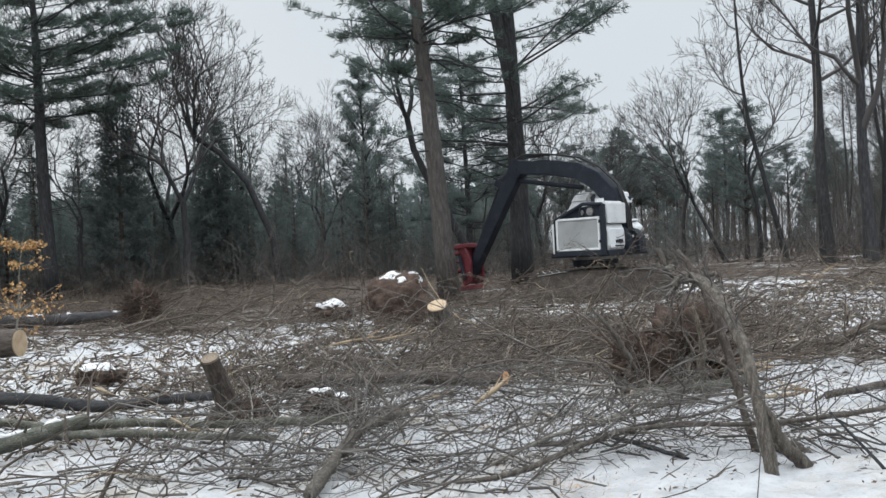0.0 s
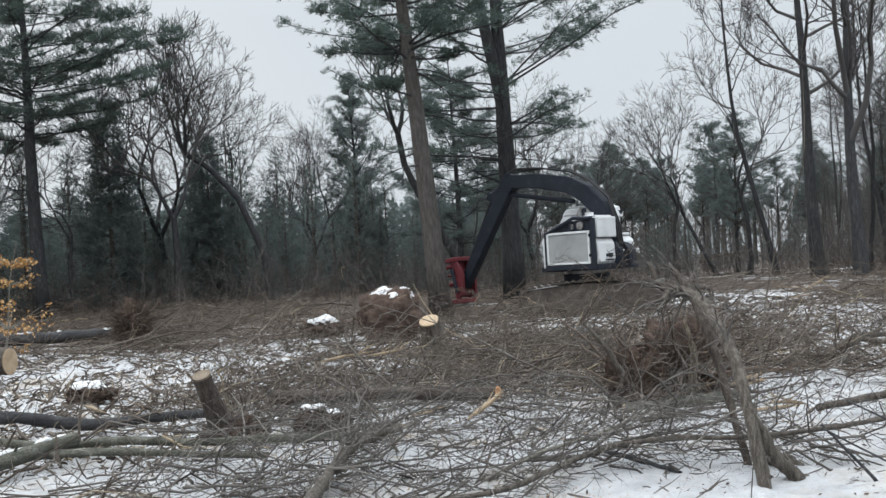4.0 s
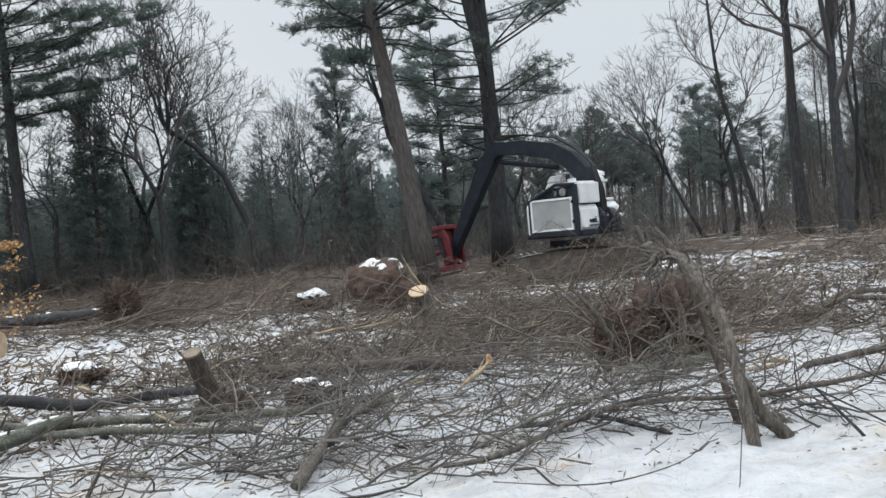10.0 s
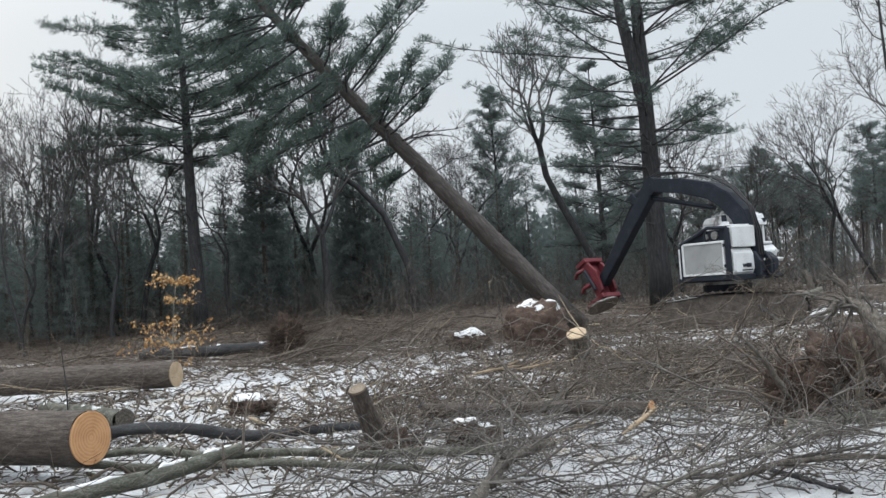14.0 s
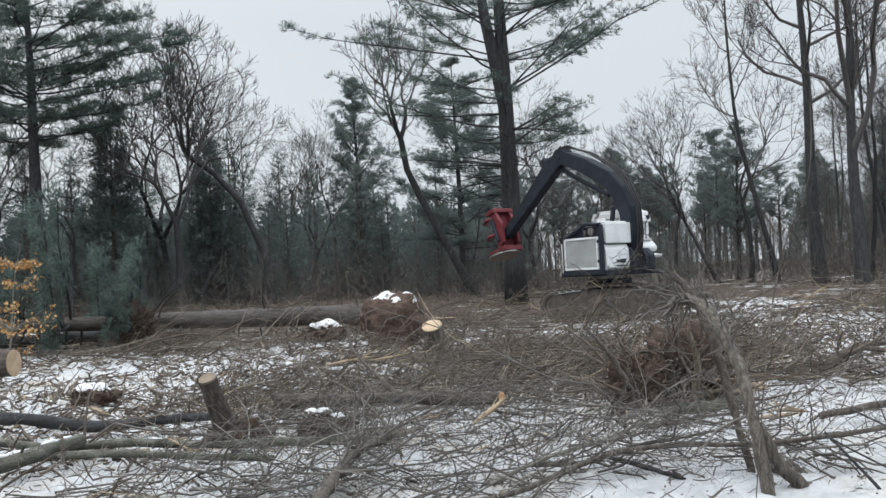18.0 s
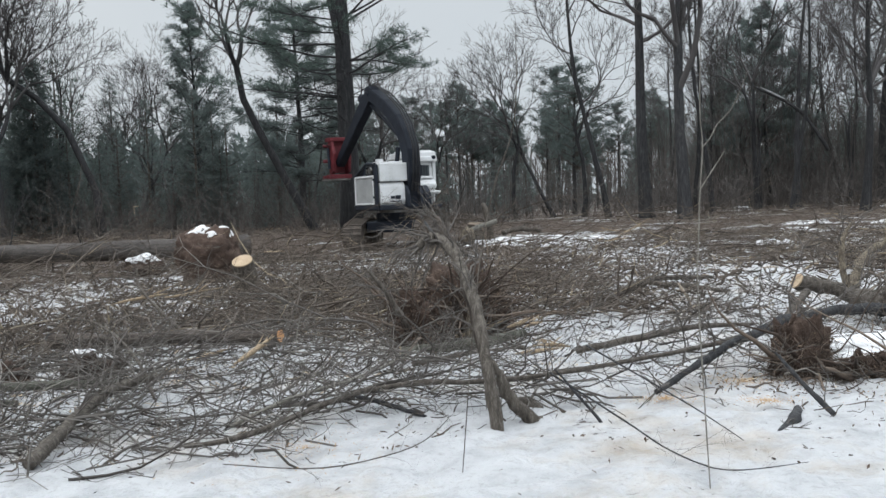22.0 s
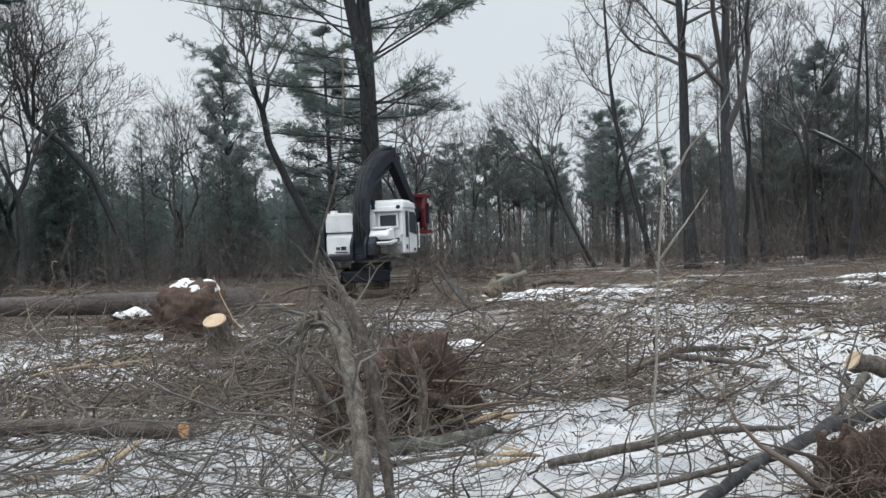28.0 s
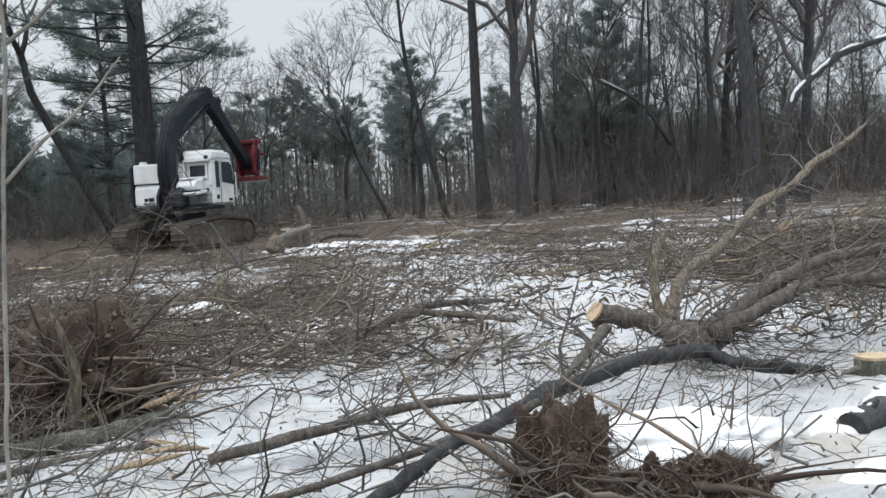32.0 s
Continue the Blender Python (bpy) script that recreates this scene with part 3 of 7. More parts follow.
def move_tree(src, x, y, turn=0.0, leanx=0.0, leany=0.0, scale=1.0):
    src.matrix_world = Matrix.Translation((x, y, rise(x, y))) @ Euler((radians(leany), radians(leanx), 0)).to_matrix().to_4x4() @ pose(0, 0, 0, 0, 0, turn) @ Matrix.Diagonal((scale, scale, scale, 1))
    return src


# the pine that is felled: its own thing, keyed at the end
felled_pine = white_pine("felled_pine", 19.0, 0.36, 11, first=0.44, reach=6.8, tiers=17, dead=10, size=0.26, density=1.5, flat=205, bark=BARK_PINE, label="tall white pine being felled by the machine")
# standing pines
pine_behind = white_pine("white_pine", 21.0, 0.45, 23, first=0.34, reach=9.4, tiers=24, dead=30, size=0.24, density=0.9, fork=0.42, rise_up=0.12, label="tall white pine standing behind the machine, bare lower limbs")
move_tree(pine_behind, 0.2, 41.0, 40, -2.0)
pine_west = white_pine("white_pine", 20.0, 0.36, 31, first=0.43, reach=8.4, tiers=26, dead=16, size=0.26, density=1.55, label="broad dark white pine with dense plates of needles")
move_tree(pine_west, -22.3, 45.0, 10, -1.5)
pine_mid = white_pine("white_pine", 13.5, 0.17, 37, first=0.18, reach=2.9, tiers=26, dead=6, size=0.27, density=0.7, rise_up=0.6, needles=NEEDLE_HAZY, label="slender green pine with a pointed crown")
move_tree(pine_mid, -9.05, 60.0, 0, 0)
pine_low = white_pine("white_pine", 13.2, 0.2, 41, first=0.2, reach=4.3, tiers=13, dead=10, size=0.28, density=1.6, needles=NEEDLE_HAZY, label="dark pine with tiered level limbs")
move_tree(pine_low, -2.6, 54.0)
pine_dense = white_pine("white_pine", 12.0, 0.18, 47, first=0.14, reach=4.0, tiers=22, dead=4, size=0.36, density=1.1, split=False, rise_up=0.2, blades=5, needles=NEEDLE_HAZY, label="dense dim pine deep in the hardwood thicket")
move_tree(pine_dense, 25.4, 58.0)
pine_east = white_pine("white_pine", 9.0, 0.14, 49, first=0.3, reach=2.3, tiers=13, dead=6, size=0.3, density=0.7, split=False, rise_up=0.3, blades=5, needles=NEEDLE_HAZY, label="young green pine with upswept limbs")
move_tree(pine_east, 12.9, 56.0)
red_pine = white_pine("red_pine", 11.0, 0.12, 43, first=0.5, reach=2.5, tiers=10, dead=9, size=0.32, label="plantation pine with a bare trunk and rounded crown", density=1.0, split=False, rise_up=0.3, blades=4, needles=NEEDLE_HAZY)
move_tree(red_pine, 15.6, 74.0)
oaks = [
    hardwood("bare_oak", 19, 0.32, 51, 0.38, 12, (0.02, 0), 0.34),
    hardwood("bare_oak", 19, 0.3, 52, 0.34, 12, (-0.02, 0), 0.36, fork=1),
    domed_tree("bare_maple", 15, 0.23, 53, 3, 0.26, levels=8),
    domed_tree("bare_maple", 14, 0.17, 58, 2, 0.36, (0.06, 0)),
    hardwood("bare_oak", 21, 0.32, 151, 0.44, 13, (-0.015, 0), 0.27, crook=0.018),
    hardwood("bare_oak", 20, 0.31, 152, 0.36, 11, (-0.02, 0), 0.33, fork=2, crook=0.03),
    hardwood("bare_pole_tree", 17, 0.15, 55, 0.5, 8, (-0.03, 0.02), 0.26),
]
# two stems that lean west before they divide, and one that forks low
move_tree(domed_tree("bare_maple", 13.5, 0.21, 153, 3, 0.56, levels=7, bends=[(-1.26, 2.2), (-2.65, 5.0), (-3.3, 6.5), (-3.5, 8.0)]), -1.6, 48.0)
move_tree(domed_tree("bare_maple", 14.0, 0.2, 154, 3, 0.52, levels=7, bends=[(-0.3, 2.5), (-1.5, 5.6), (-3.0, 7.3), (-4.4, 8.3)], tilt=(-0.25, 0)), -12.9, 52.0)
move_tree(domed_tree("bare_maple", 14.0, 0.22, 155, 2, 0.34, levels=8, bends=[(0.1, 2.4), (0.0, 4.6)]), -17.4, 50.0)
WEST_TREES = [
    (oaks[2], -19.26, 55, 1.0, 0),
    (oaks[3], -16.1, 58, 0.85, 2),
    (oaks[2], -12.53, 60, 0.72, 0),
    (oaks[3], -21.95, 48, 0.7, -14),
    (oaks[2], 1.74, 62, 0.78, 2),
    (oaks[3], -30.26, 40, 0.75, -4),
    (oaks[6], -28.87, 42, 0.6, 4),
    (oaks[6], -25.84, 36, 0.5, -2),
    (oaks[3], -36.23, 46, 0.8, 0),
]
EAST_TREES = [
    (oaks[4], 14.25, 46, 1.0, -1),
    (oaks[5], 15.45, 44, 1.0, -1),
    (oaks[6], 12.9, 48, 1.05, -3),
    (oaks[3], 8.85, 52, 0.72, -8),
    (oaks[3], 10.9, 52, 0.7, -26),
    (oaks[3], 12.07, 50, 0.8, 8),
    (oaks[4], 21.75, 36, 1.08, -3),
    (oaks[6], 18.95, 50, 1.0, 1),
    (oaks[6], 16.9, 47, 0.85, 2),
    (oaks[6], 21.44, 46, 0.85, 0),
    (oaks[6], 23.6, 50, 1.1, 1),
    (oaks[3], 21.33, 50, 0.9, -3),
    (oaks[5], 24.1, 44, 0.72, 6),
    (oaks[5], 28.2, 43, 0.9, 2),
]
for n, (src, x, y, s, lx) in enumerate(WEST_TREES + EAST_TREES):
    put_tree(src, x, y, s, (n * 77) % 360, lx)
for src, (x, y) in zip(oaks, ((-40, 62), (31, 55), (35, 60), (-31, 58), (36, 47), (33, 50), (38, 50))):
    move_tree(src, x, y)
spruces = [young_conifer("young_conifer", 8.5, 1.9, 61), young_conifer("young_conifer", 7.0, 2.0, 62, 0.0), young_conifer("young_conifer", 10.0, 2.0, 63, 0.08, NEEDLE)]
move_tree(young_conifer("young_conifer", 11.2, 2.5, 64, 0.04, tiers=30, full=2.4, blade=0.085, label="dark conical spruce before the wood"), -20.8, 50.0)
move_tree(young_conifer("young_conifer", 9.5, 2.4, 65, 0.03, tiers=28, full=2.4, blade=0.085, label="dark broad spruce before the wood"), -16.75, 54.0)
move_tree(spruces[0], -17.5, 55)
move_tree(spruces[1], -23.0, 52)
move_tree(spruces[2], -29.0, 50)
wood = random.Random(90)
x = -60.0
while x < 1:
    put_tree(spruces[wood.choice((0, 0, 1, 1, 2))], x, 56 + wood.uniform(-4, 16) + (5 if x > -6 else 0), wood.uniform(0.7, 1.08), wood.uniform(0, 360))
    x += wood.uniform(0.55, 1.3)
# a close stand of plantation pines behind the machine, thinner to the east
for k in range(11):
    put_tree(red_pine, 2.2 + 8.6 * k / 10 + wood.uniform(-0.4, 0.4), wood.uniform(70, 82), wood.uniform(0.7, 0.88), wood.uniform(0, 360))
for k in range(24):
    x = 11.0 + 20 * k / 23 + wood.uniform(-0.6, 0.6)
    put_tree(red_pine, x, wood.uniform(78, 98), wood.uniform(0.66, 0.88), wood.uniform(0, 360))
# low conifers that close the wood's foot
for k in range(26):
    put_tree(spruces[wood.choice((0, 1, 1))], wood.uniform(-30, 11), wood.uniform(50, 60), wood.uniform(0.42, 0.72), wood.uniform(0, 360))
for x, y, sc in ((29.0, 60, 0.85), (34.0, 64, 0.8), (41.0, 62, 0.9), (-31, 38, 0.8), (-34, 40, 1.0), (-28.5, 40, 0.9), (-37, 42, 1.1), (-33, 36, 0.6), (-30, 44, 1.1)):
    put_tree(spruces[int(x) % 2], x, y, sc, x * 40)
x = 2.0
while x < 34:
    put_tree(spruces[wood.choice((0, 1, 1))], x, wood.uniform(62, 72), wood.uniform(0.36, 0.56), wood.uniform(0, 360))
    x += wood.uniform(1.3, 2.8)
for x, y, sc in ((-27.5, 38, 0.55), (-32.5, 41, 0.65), (-35, 39, 0.6), (-29.6, 37, 0.45), (-38, 44, 0.7)):
    put_tree(oaks[3], x, y, sc, x * 31, 2)
for k in range(22):
    put_tree(spruces[wood.choice((0, 1, 1, 2))], wood.uniform(-46, -25.5), wood.uniform(42, 56), wood.uniform(0.75, 1.15), wood.uniform(0, 360))
for x, y, sc, kind in ((-16.5, 57, 1.0, 2), (-14.2, 60, 1.1, 0), (-19.5, 60, 1.05, 2), (-9.0, 63, 0.95, 0), (-6.0, 62, 0.85, 1), (-3.5, 64, 0.8, 0), (-1.0, 63, 0.7, 1), (-22.0, 58, 1.1, 0), (-25.0, 60, 1.15, 1), (1.0, 65, 0.65, 0)):
    put_tree(spruces[kind], x, y, sc, x * 53)
for x, y, sc in ((-29.0, 44, 0.85), (-27.5, 42, 0.75), (-26.0, 46, 0.9), (-24.8, 41, 0.65), (-30.5, 43, 0.9), (-28.2, 47, 0.95)):
    put_tree(oaks[3], x, y, sc, x * 61)
for x, y, sc, kind in ((-27.0, 46, 1.1, 1), (-24.5, 48, 1.0, 0), (-29.5, 47, 1.15, 2), (-26.0, 40, 0.6, 1), (-31.0, 46, 1.2, 0)):
    put_tree(spruces[kind], x, y, sc, x * 53)
# dim conifers deep in the eastern thicket
for k in range(30):
    put_tree(spruces[wood.choice((0, 1, 2))], wood.uniform(23, 58), wood.uniform(62, 78), wood.uniform(0.75, 1.15), wood.uniform(0, 360))
# the hardwood thicket to the east
for k in range(44):
    x = wood.uniform(22, 60)
    y = wood.uniform(50, 74) - max(0, x - 30) * 0.35
    put_tree(wood.choice((oaks[3], oaks[6], oaks[6])), x, y, wood.uniform(0.55, 0.9), wood.uniform(0, 360), wood.uniform(-4, 4))
for k in range(18):
    x = wood.uniform(-34, 8)
    put_tree(wood.choice((oaks[3], oaks[6])), x, wood.uniform(54, 66), wood.uniform(0.4, 0.62), wood.uniform(0, 360), wood.uniform(-6, 6))


def far_wood():
    """The wood behind, too deep to count: rows of trunks and dark crowns."""
    rnd, h = random.Random(5), Heap()
    for k in range(1300):
        a = rnd.uniform(-1.25, 1.25)
        d = rnd.uniform(88, 150)
        x, y = d * math.sin(a), d * math.cos(a)
        ht = rnd.uniform(5, 10) * (1 + (d - 88) / 300) * (1 if x < 2 else 0.72)
        h.tube([(x, y, 0), (x + rnd.gauss(0, 0.3), y, ht)], [0.16, 0.05], 4, 0)
        if x < 2 or rnd.random() < 0.07:
            for j in range(70):
                f = rnd.uniform(0.05, 1)
                b, w = rnd.uniform(0, 6.283), 2.6 * (1.05 - f) * rnd.uniform(0.2, 1)
                p = Vector((x + w * math.cos(b), y + w * math.sin(b), f * ht))
                tuft(h, p, Vector((math.cos(b), math.sin(b), 0.2)), 1.1, rnd, 2, 0.2)
                h.s[-2:] = [1, 1]
        else:
            for j in range(16):
                b = rnd.uniform(0, 6.283)
                p = Vector((x, y, ht * rnd.uniform(0.4, 1)))
                h.tube([p, p + Vector((math.cos(b), math.sin(b), 1.6)) * rnd.uniform(1, 2.4)], [0.03, 0.01], 3, 2)
    tagged(new("far_wood", h.mesh("far_wood", [TWIG_PALE, NEEDLE_HAZY, TWIG_PALE], False)), "dark mixed wood beyond the clearing", "woods", kind="stuff")


far_wood()


def understory():
    """Thin brush and saplings along the wood's edge, tall and close in the east."""
    rnd, h = random.Random(15), Heap()
    for k in range(9000):
        x = rnd.uniform(-58, 64)
        if x < 21 and rnd.random() < 0.6:
            continue
        y = rnd.uniform(44, 66) - max(0, x - 25) * 0.3
        p = Vector((x, y, rise(x, y) - 0.1))
        ht = rnd.uniform(0.8, 3.4)
        if x > 18 and rnd.random() < (0.62 if x > 21 else 0.15):
            ht = rnd.uniform(3, 8.5)
            p.y += 7
        pts = wander(p, (rnd.gauss(0, 0.34 if ht < 3.4 else 0.12), rnd.gauss(0, 0.2), 1), ht, 3, 0.13, rnd)
        rr = 0.02 + 0.003 * ht
        h.tube(pts, [rr * 0.8, rr * 0.6, rr * 0.4, rr * 0.2], 3)
        for j in range(6 if ht < 4 else 10):
            q = pts[1].lerp(pts[3], rnd.random()) if rnd.random() < 0.7 else pts[0].lerp(pts[1], rnd.random())
            h.tube(wander(q, (rnd.gauss(0, 1), rnd.gauss(0, 1), 0.9), rnd.uniform(0.4, 1.3) * (1 + 0.1 * ht), 1, 0.15, rnd), [0.011, 0.004], 3)
    tagged(new("understory_brush", h.mesh("understory_brush", [TWIG_PALE])), "thin bare saplings along the edge of the wood", "brush", kind="stuff")


understory()

# ---- the feller buncher ----
def box(bm, x0, x1, y0, y1, z0, z1, bevel=0.02):
    r = bmesh.ops.create_cube(bm, size=1, matrix=Matrix.Translation(((x0 + x1) / 2, (y0 + y1) / 2, (z0 + z1) / 2)) @ Matrix.Diagonal((x1 - x0, y1 - y0, z1 - z0, 1)))
    if bevel:
        edges = {e for v in r["verts"] for e in v.link_edges}
        bmesh.ops.bevel(bm, geom=list(edges), offset=bevel, segments=2, affect="EDGES", profile=0.5)
    return bm


def slab(bm, outline, y0, y1, bevel=0.02):
    """A plate with a side outline of (x, z) points between two y."""
    a = [bm.verts.new((x, y0, z)) for x, z in outline]
    c = [bm.verts.new((x, y1, z)) for x, z in outline]
    n = len(outline)
    faces = [bm.faces.new(a), bm.faces.new(c[::-1])]
    faces += [bm.faces.new((a[i], c[i], c[(i + 1) % n], a[(i + 1) % n])) for i in range(n)]
    bmesh.ops.recalc_face_normals(bm, faces=faces)
    if bevel:
        bmesh.ops.bevel(bm, geom=list({e for f in faces for e in f.edges}), offset=bevel, segments=1, affect="EDGES")
    return bm


def rod(bm, p, q, r, sides=12):
    p, q = Vector(p), Vector(q)
    m = Matrix.Translation((p + q) / 2) @ (q - p).to_track_quat("Z", "Y").to_matrix().to_4x4()
    bmesh.ops.create_cone(bm, cap_ends=True, segments=sides, radius1=r, radius2=r, depth=(q - p).length, matrix=m)
    return bm


def solid(name, build, mat, parent, label="", smooth=False):
    bm = bmesh.new()
    build(bm)
    return part(name, bm, mat, parent, label, smooth)


def beam(bm, line, depths, w):
    """A welded box beam along (x, z) points with a depth at each."""
    ups, downs = [], []
    for i, (x, z) in enumerate(line):
        a, c = line[max(i - 1, 0)], line[min(i + 1, len(line) - 1)]
        d = Vector((c[0] - a[0], c[1] - a[1])).normalized()
        nx, nz = -d.y, d.x
        ups.append((x + nx * depths[i] / 2, z + nz * depths[i] / 2))
        downs.append((x - nx * depths[i] / 2, z - nz * depths[i] / 2))
    n = len(line)
    rows = [[bm.verts.new((px, s * w / 2, pz)) for px, pz in pts] for pts in (ups, downs) for s in (1, -1)]
    ul, ur, dl, dr = rows
    for i in range(n - 1):
        bm.faces.new((ul[i], ul[i + 1], ur[i + 1], ur[i]))
        bm.faces.new((dl[i], dr[i], dr[i + 1], dl[i + 1]))
        bm.faces.new((ul[i], dl[i], dl[i + 1], ul[i + 1]))
        bm.faces.new((ur[i], ur[i + 1], dr[i + 1], dr[i]))
    for i in (0, n - 1):
        bm.faces.new((ul[i], ur[i], dr[i], dl[i]) if i == 0 else (ul[i], dl[i], dr[i], ur[i]))
    bmesh.ops.recalc_face_normals(bm, faces=bm.faces)
    bmesh.ops.bevel(bm, geom=[e for e in bm.edges if e.calc_face_angle(0) > 0.7], offset=0.03, segments=2, affect="EDGES")
    return bm


CAB_PARTS = ("cab", "cab_roof", "roof_snow", "rear_window", "rear_window_frame", "window_bar", "work_light", "corner_post", "lower_vent", "door_window", "side_window", "door_seam", "grab_rail", "windshield", "roof_lip", "slot", "cab_corner", "rear_box", "rear_box_snow", "rear_step")
BOOM_BASE = Vector((-1.0, -0.08, 1.8))
BOOM_LEN, STICK_LEN, ARM = 5.28, 4.65, 0.88


def feller_buncher():
    root = thing("feller_buncher", Matrix(), "white and black tracked feller buncher with a red felling head", "logging machine")

    # undercarriage: tracks run along x
    under = solid("undercarriage", lambda bm: (box(bm, -0.9, 0.9, -0.95, 0.95, 0.55, 0.95, 0.06), rod(bm, (0, 0, 0.9), (0, 0, 1.22), 0.72, 24)), BLACK, root, "black track frame and slewing ring")
    solid("slewing_ring", lambda bm: rod(bm, (0, 0, 1.2), (0, 0, 1.4), 0.62, 28), STEEL, under)
    for side in (-1, 1):
        y = side * 1.2
        track = solid("track", lambda bm: slab(bm, [(-2.05, 0.3), (-1.9, 0.12), (1.9, 0.12), (2.05, 0.3), (2.0, 0.62), (1.7, 0.82), (0.7, 0.93), (-0.7, 0.93), (-1.7, 0.82), (-2.0, 0.62)], y - 0.22, y + 0.22, 0.03), TRACK, root, "muddy steel crawler track")
        for x, r in ((-1.72, 0.36), (1.72, 0.36)):
            solid("idler", lambda bm: rod(bm, (x, y - 0.27, 0.46), (x, y + 0.27, 0.46), r, 20), TRACK, track)
        for k in range(6):
            solid("roller", lambda bm: rod(bm, (-1.15 + 0.46 * k, y - 0.26, 0.24), (-1.15 + 0.46 * k, y + 0.26, 0.24), 0.12, 12), TRACK, track)
        bm = bmesh.new()
        box(bm, -0.085, 0.085, -0.32, 0.32, -0.02, 0.02, 0.008)
        box(bm, -0.015, 0.015, -0.32, 0.32, 0.018, 0.06, 0)
        shoe = part("track_shoe", bm, TRACK, track)
        loop = []
        for k in range(18):
            loop.append((-1.75 + 3.5 * k / 17, 0.87 + 0.14 * math.sin(math.pi * k / 17), 0))
            loop.append((-1.75 + 3.5 * k / 17, 0.05, 180))
        for k in range(1, 7):
            a = math.pi * k / 7
            loop.append((1.75 + 0.41 * math.sin(a), 0.46 + 0.41 * math.cos(a), math.degrees(a)))
            loop.append((-1.75 - 0.41 * math.sin(a), 0.46 + 0.41 * math.cos(a), -math.degrees(a)))
        for k, (x, z, a) in enumerate(loop):
            ob = shoe if k == 0 else child("track_shoe", shoe.data, track)
            ob.matrix_local = pose(x, y, z, 0, a, 0)
        solid("snow_cover", lambda bm: slab(bm, [(-1.9, 0.8), (-1.75, 0.86), (-1.2, 0.925), (-0.95, 0.9), (-1.2, 0.88), (-1.7, 0.82)], y - 0.26, y + 0.2, 0.01), SNOW, track, "snow lying on the track")

    # the slewing upper: x forward along the boom, y to its left
    foot_plate = [(-1.6, 1.45), (-0.75, 1.45), (-0.8, 2.0), (-1.05, 2.3), (-1.4, 2.25), (-1.6, 1.95)]
    up = solid("upper_deck", lambda bm: (box(bm, -1.4, 0.95, -0.55, 1.42, 1.36, 1.56, 0.04), box(bm, -1.25, 0.6, -1.5, -0.5, 1.36, 1.5, 0.04),
                                         slab(bm, foot_plate, -0.42, -0.3, 0.02), slab(bm, foot_plate, 0.16, 0.28, 0.02)), BLACK, root, "black deck with the boom's foot between two plates")
    solid("rear_tank", lambda bm: slab(bm, [(-1.62, 1.5), (-0.9, 1.5), (-0.9, 2.2), (-1.3, 2.25), (-1.6, 2.0)], -0.78, -0.45, 0.05), BLACK, up, "black rear tank beside the boom's foot")
    solid("engine_housing", lambda bm: slab(bm, [(-1.45, 1.56), (0.42, 1.56), (0.42, 2.6), (-0.45, 3.0), (-1.45, 3.06)], 0.34, 1.43, 0.03), BLACK, up, "black engine frame")
    solid("radiator_grille", lambda bm: box(bm, -1.32, 0.3, 1.47, 1.52, 1.64, 2.6, 0.015), MESH_GREY, up, "grey mesh radiator grille in a white frame")
    solid("grille_frame", lambda bm: (box(bm, -1.38, -1.31, 1.47, 1.55, 1.58, 2.66, 0.01), box(bm, 0.29, 0.36, 1.47, 1.55, 1.58, 2.66, 0.01),
                                      box(bm, -1.31, 0.29, 1.47, 1.55, 1.58, 1.65, 0.01), box(bm, -1.31, 0.29, 1.47, 1.55, 2.59, 2.66, 0.01)), WHITE, up)
    for z in (1.8, 2.45):
        solid("hinge", lambda bm: box(bm, -1.4, -1.36, 1.5, 1.57, z, z + 0.1, 0.008), BLACK, up)
    solid("front_panel", lambda bm: box(bm, 0.44, 0.56, 0.4, 1.5, 1.5, 2.5, 0.03), WHITE, up)
    solid("hood_upper", lambda bm: box(bm, -1.62, -0.9, 0.14, 1.36, 2.42, 3.1, 0.035), WHITE, up, "white upper engine door")
    solid("hood_lower", lambda bm: slab(bm, [(-1.5, 1.48), (-0.9, 1.48), (-0.9, 2.39), (-1.5, 2.39), (-1.6, 2.2), (-1.62, 1.72)], 0.26, 1.36, 0.03), WHITE, up, "white lower engine door with a vent")
    solid("door_panel", lambda bm: slab(bm, [(-1.64, 1.62), (-1.6, 1.62), (-1.575, 2.22), (-1.6, 2.24)], 0.42, 1.28, 0.01), WHITE, up, "raised panel of the engine door")
    solid("vent", lambda bm: (box(bm, -1.67, -1.6, 0.5, 0.72, 1.76, 1.9, 0.015), box(bm, -1.67, -1.6, 0.76, 0.92, 1.78, 1.88, 0.01), box(bm, -1.66, -1.6, 0.44, 0.98, 1.66, 1.7, 0.0)), BLACK, up, "dark marking bars and vent")
    solid("corner_frame", lambda bm: (box(bm, -1.6, -1.42, 1.44, 1.54, 1.46, 3.06, 0.02), box(bm, 0.36, 0.46, 1.44, 1.54, 1.46, 2.6, 0.02), box(bm, -1.6, 0.46, 1.44, 1.53, 1.4, 1.56, 0.02)), BLACK, up, "black corner frame")
    solid("hood_cap", lambda bm: (box(bm, -1.56, -0.98, 0.3, 1.36, 3.1, 3.15, 0.025), rod(bm, (-1.2, 1.15, 3.12), (-1.2, 1.15, 3.26), 0.15, 16)), SNOW, up, "snow on the engine cover")
    solid("light_cluster", lambda bm: (rod(bm, (-1.02, 1.44, 2.84), (-1.02, 1.52, 2.84), 0.13, 18), rod(bm, (-0.66, 1.44, 2.82), (-0.66, 1.5, 2.82), 0.09, 16)), STEEL, up, "round work lights")
